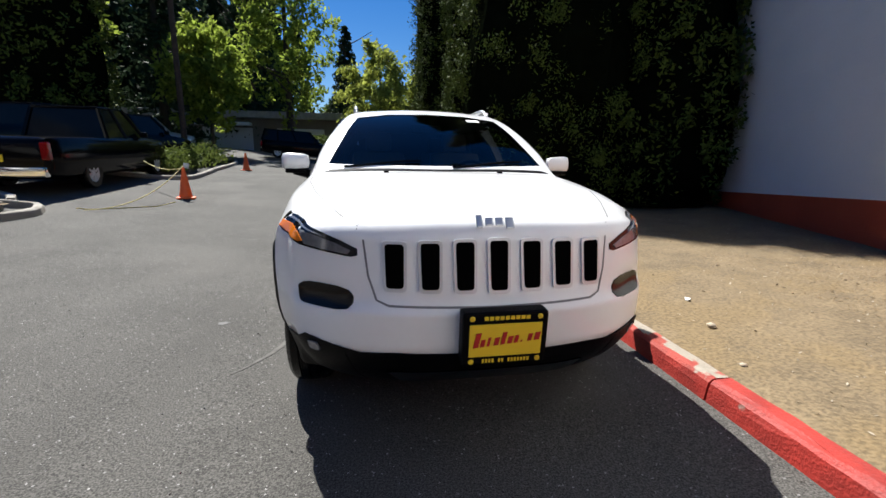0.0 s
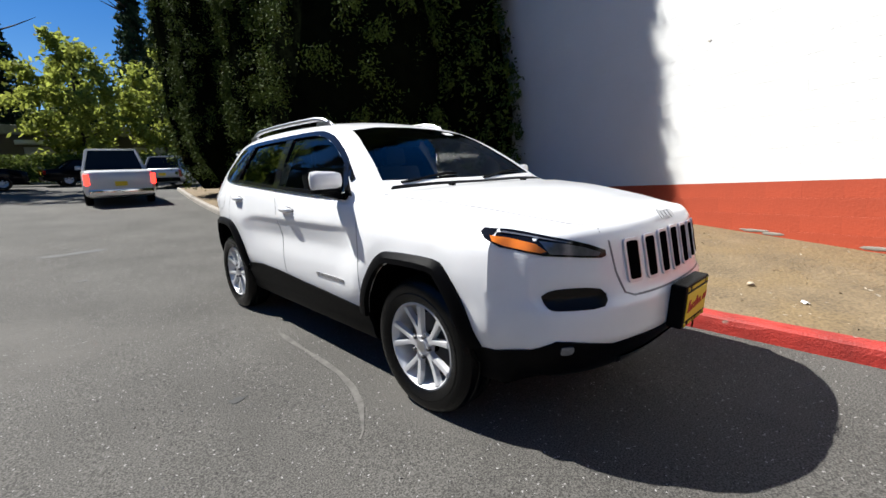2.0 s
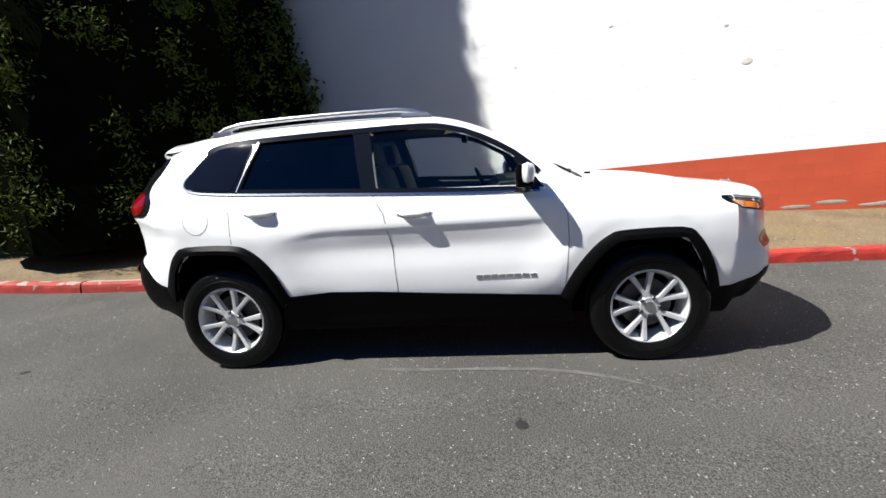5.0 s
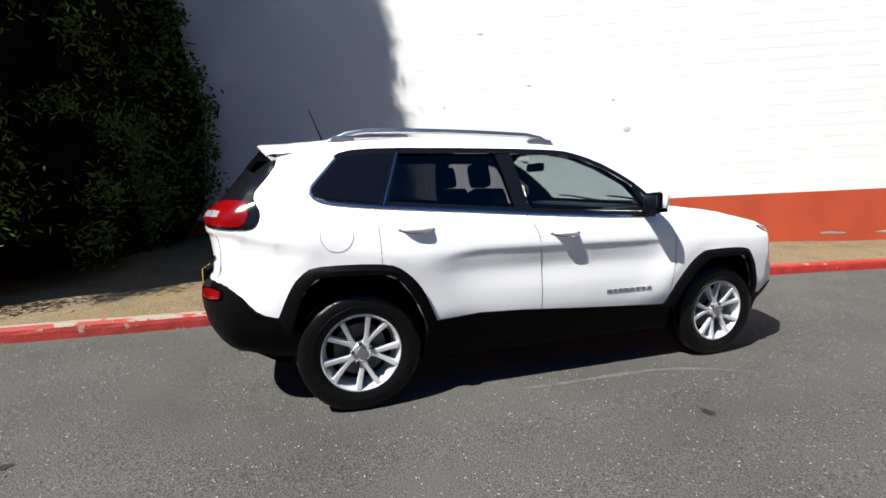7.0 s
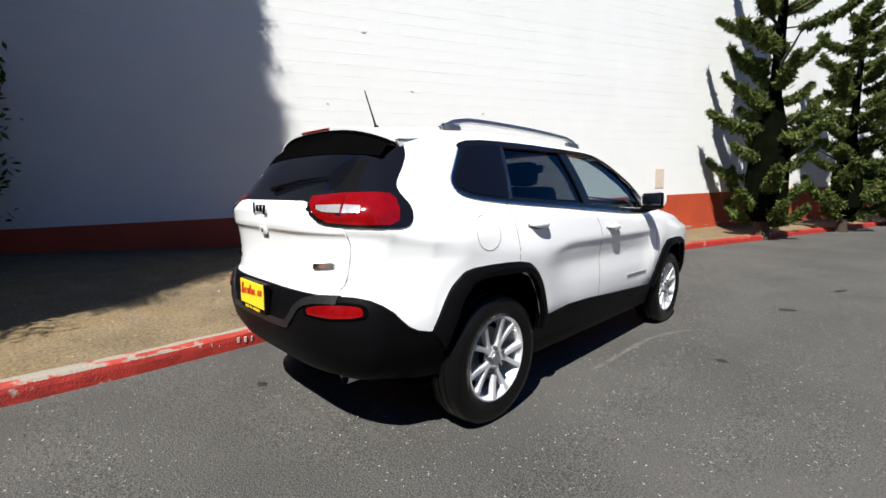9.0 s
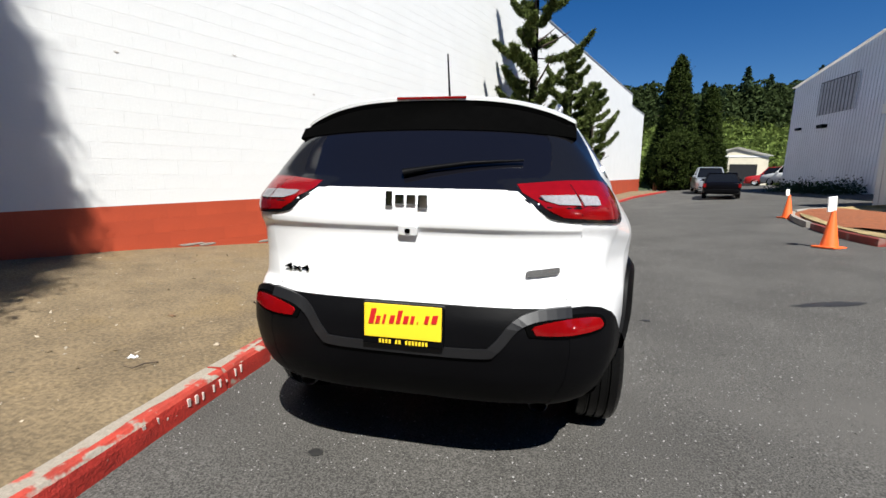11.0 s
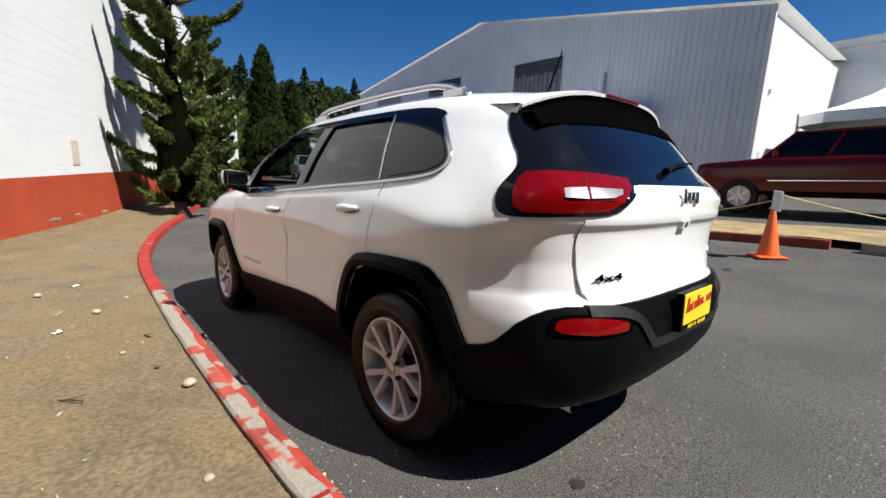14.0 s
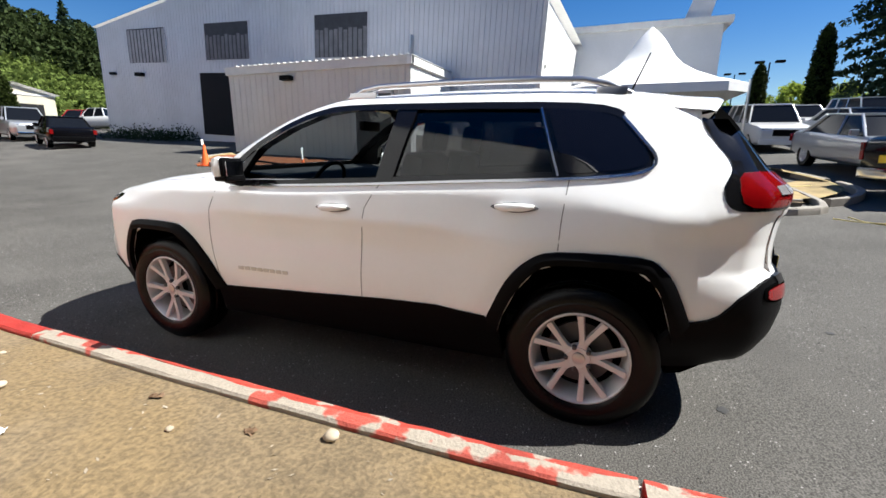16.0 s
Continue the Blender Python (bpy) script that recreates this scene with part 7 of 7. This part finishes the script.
for row, (x, m0) in enumerate(((-19.5, 7.2), (-26.5, 7.4), (-34, 8.5), (-42, 9.5))):
    for i in range(6):
        col = (M_WHITEPAINT, M_SILVER, M_DARKPAINT, M_WHITEPAINT, M_REDPAINT, M_SILVER, M_DARKPAINT)[k % 7]
        vehicle(("suv", "sedan", "suv", "wagon")[k % 4], x + .3 * (i % 2), m0 + i * 3.0, 92 + (k * 7) % 9, col, "%s parked in the rows of the car lot" % ("white SUV", "silver car", "dark SUV", "white wagon", "red car", "silver SUV", "dark car")[k % 7], plate=False)
        k += 1

# ---- tent, lamps, poles ----
M_CANVAS = mat("white_tent_canvas", (.78, .78, .77), .7, var=.03)
tent = empty("tent", pose(-20.9, 2.6, ground_z(-20.9, 2.6)), "white peaked canvas tent on poles", "tent")
bm = bmesh.new()
rings = []
half, eave, peak = 3.5, 2.55, 5.45
for i in range(9):
    t = i / 8
    r = half * (1 - t) ** 1.0 * (1 - .42 * math.sin(t * math.pi) * (1 - .25 * t)) + .03
    z = eave + (peak - eave) * t
    ring = []
    for k in range(24):
        a = 2 * math.pi * (k + .5) / 24
        m = max(abs(math.cos(a)), abs(math.sin(a)))
        sq = (1 / m) * (1 - t) + t
        ring.append(bm.verts.new((math.cos(a) * r * sq, math.sin(a) * r * sq, z)))
    rings.append(ring)
low = [bm.verts.new((v.co.x * 1.002, v.co.y * 1.002, eave - .36)) for v in rings[0]]
rings.insert(0, low)
for a, b in zip(rings, rings[1:]):
    for k in range(24):
        bm.faces.new((a[k], a[(k + 1) % 24], b[(k + 1) % 24], b[k]))
part("canopy", bm, M_CANVAS, tent, "white canvas canopy", smooth=40)
for a in (-1, 1):
    for b in (-1, 1):
        bm = bmesh.new()
        add_tube(bm, [(a * 3.42, b * 3.42, -.3), (a * 3.42, b * 3.42, eave)], .045, 8)
        part("pole", bm, M_SATIN, tent, "tent pole")


def lot_lamp(x, y, h):
    ob = empty("lot_lamp", pose(x, y, ground_z(x, y)), "dark lamp post over the car rows", "street lamp", "lamp posts")
    bm = bmesh.new()
    add_tube(bm, [(0, 0, 0), (0, 0, h)], [.09, .06], 8)
    part("post", bm, M_BLACK, ob)
    for s in (-1, 1):
        part("lamp_head", box_bm((-.2, s * .75 - .35, h - .05), (.2, s * .75 + .35, h + .16), .04), M_BLACK, ob)
    return ob


lot_lamp(-45, 13.5, 6.3)
lot_lamp(-60, 14.0, 7.4)
pole = empty("wooden_pole", pose(-8.7, 18.5, ground_z(-8.7, 18.5)), "dark wooden utility pole in the island", "pole")
bm = bmesh.new()
add_tube(bm, [(0, 0, -.2), (0, 0, 9)], [.14, .11], 10)
part("post", bm, M_BARK, pole)
bollard = empty("bollard", pose(-11.7, -40.4, ground_z(-11.7, -40.4)), "orange-brown post at the end of the wall", "post")
part("post", box_bm((-.14, -.14, 0), (.14, .14, 2.0), .02), mat("rusty_post", (.30, .12, .05), .8, var=.2), bollard)

# ---- planted island behind the SUV, hedge and low building ----
nose = empty("planter_kerb", pose(0, 0, 0), "concrete kerb round a planted island", "kerb", kind="structure")
part("kerb_stone", kerb_stone(path_points([(-9.5, 2.6), (-7.2, 2.7), (-6.1, 3.1), (-5.75, 3.9), (-5.85, 4.5), (-6.5, 4.95), (-9.5, 4.9)], .2), 1, .13, .14, M_CONCRETE, M_CONCRETE, seed=70), None, nose)
part("kerb_stone", kerb_stone(path_points([(-9.6, 11.1), (-7.0, 10.3), (-6.0, 10.5), (-5.72, 11.2), (-6.0, 14), (-6.5, 18.6), (-7.5, 21), (-9, 21.5), (-13, 20.5)], .25), 1, .13, .14, M_CONCRETE, M_CONCRETE, seed=71), None, nose)
tagged(part("planter_soil", sheet_bm([-9.0, -8.4, -7.8, -7.3, -6.9], [11.9, 13, 15, 17, 19, 20.5], lambda x, y: ground_z(x, y) + .16), M_DIRT), "dry soil in the planted island", "soil", kind="structure")
tagged(part("planter_soil", sheet_bm([-12, -9, -7, -6.4], [3.3, 3.8, 4.3, 4.6], lambda x, y: ground_z(x, y) + .11), M_DIRT), "dry soil in the planted island", "soil", kind="structure")


def bush(x, y, r, h, m, label, group):
    p = rng.normal(size=(1800, 3)) * (r * .42, r * .42, h * .3)
    p[:, 2] = np.abs(p[:, 2]) + .05
    ob = empty("bush", pose(x, y, ground_z(x, y) + .1), label, "bush", group)
    part("foliage", quads_mesh("foliage", p, rng.uniform(.03, .07, 1800), m, 0, 1.6), None, ob)
    # solid near-black core, painted as shade behind the leaves
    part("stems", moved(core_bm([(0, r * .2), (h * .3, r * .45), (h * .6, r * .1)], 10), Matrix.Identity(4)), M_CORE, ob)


for x, y, r, h in ((-6.9, 11.6, .8, .8), (-7.0, 13.0, .9, .9), (-7.4, 14.4, .8, .7), (-7.2, 15.9, .8, .8), (-7.6, 17.4, .9, .9), (-8.3, 12.6, .9, 1.0), (-8.6, 19.2, .9, .9)):
    bush(x, y, r, h, M_BUSH, "light green ornamental bush in the island", "bushes in the island")
rr = np.random.default_rng(77)
p = rr.uniform(size=(9000, 3)) * (13, 1.4, 1.5) + (-7, 30.5, 1.4)
tagged(part("hedge", quads_mesh("hedge", p, rr.uniform(.08, .15, 9000), M_BUSH), None), "clipped green hedge at the lot edge", "hedge")
carport = empty("low_building", pose(-12, 37, 1.5), "long low grey-brown building with a flat roof", "building")
part("wall", box_bm((-40, 0, -.5), (27, 6, 3.0)), mat("grey_brown_plaster", (.18, .155, .13), .8, var=.2, scale=.5), carport)
part("roof", box_bm((-40.5, -.8, 3.0), (27.5, 6.5, 3.55), .02), mat("grey_roof_edge", (.30, .29, .27), .7, var=.2), carport)
for i in range(11):
    bay = part("garage_door", box_bm((-38 + i * 6, -.06, -.3), (-34 + i * 6, -.01, 2.2), .01), M_TRIM if i % 2 else M_SIDING, carport, "pale garage door")
    if i % 2 == 0:
        part("awning", box_bm((-38.4 + i * 6, -1.0, 2.35), (-34 + i * 6, -.02, 2.6), .02), M_CANVAS, carport, "white awning")

# garage past the cypresses
gar = empty("garage", pose(-24.6, -62, 2.55), "cream wooden garage with an open dark doorway", "garage")
M_CREAM = mat("cream_boards", (.52, .47, .36), .7, var=.08, scale=1)
part("wall", prism_bm([(-3.6, -.5), (3.6, -.5), (3.6, 3.65), (0, 4.55), (-3.6, 3.65)], "y", 0, 6), M_CREAM, gar)
bm = bmesh.new()
va = [bm.verts.new(p) for p in ((-4.0, -.3, 3.72), (0, -.3, 4.75), (4.0, -.3, 3.72), (-4.0, 6.4, 3.72), (0, 6.4, 4.75), (4.0, 6.4, 3.72))]
bm.faces.new((va[0], va[1], va[4], va[3]))
bm.faces.new((va[1], va[2], va[5], va[4]))
bmesh.ops.solidify(bm, geom=bm.faces[:], thickness=.1)
part("roof", bm, M_TRIM, gar, "pale roof")
part("gable_trim", box_bm((-3.7, 6.0, 3.55), (3.7, 6.06, 3.72), .01), M_TRIM, gar, "pale trim board")
part("doorway", box_bm((-2.45, 6.0, -.3), (.6, 6.03, 2.7)), M_VOID, gar, "near-black panel painted as the shade inside an open doorway")

# ---- the wall's nearest blocks, one by one ----
for red, s, dy, z in near_blocks:
    b = part("block", BLOCK_R if red else BLOCK_W, None, wall)
    b.matrix_local = Matrix.Translation((s, dy, z))
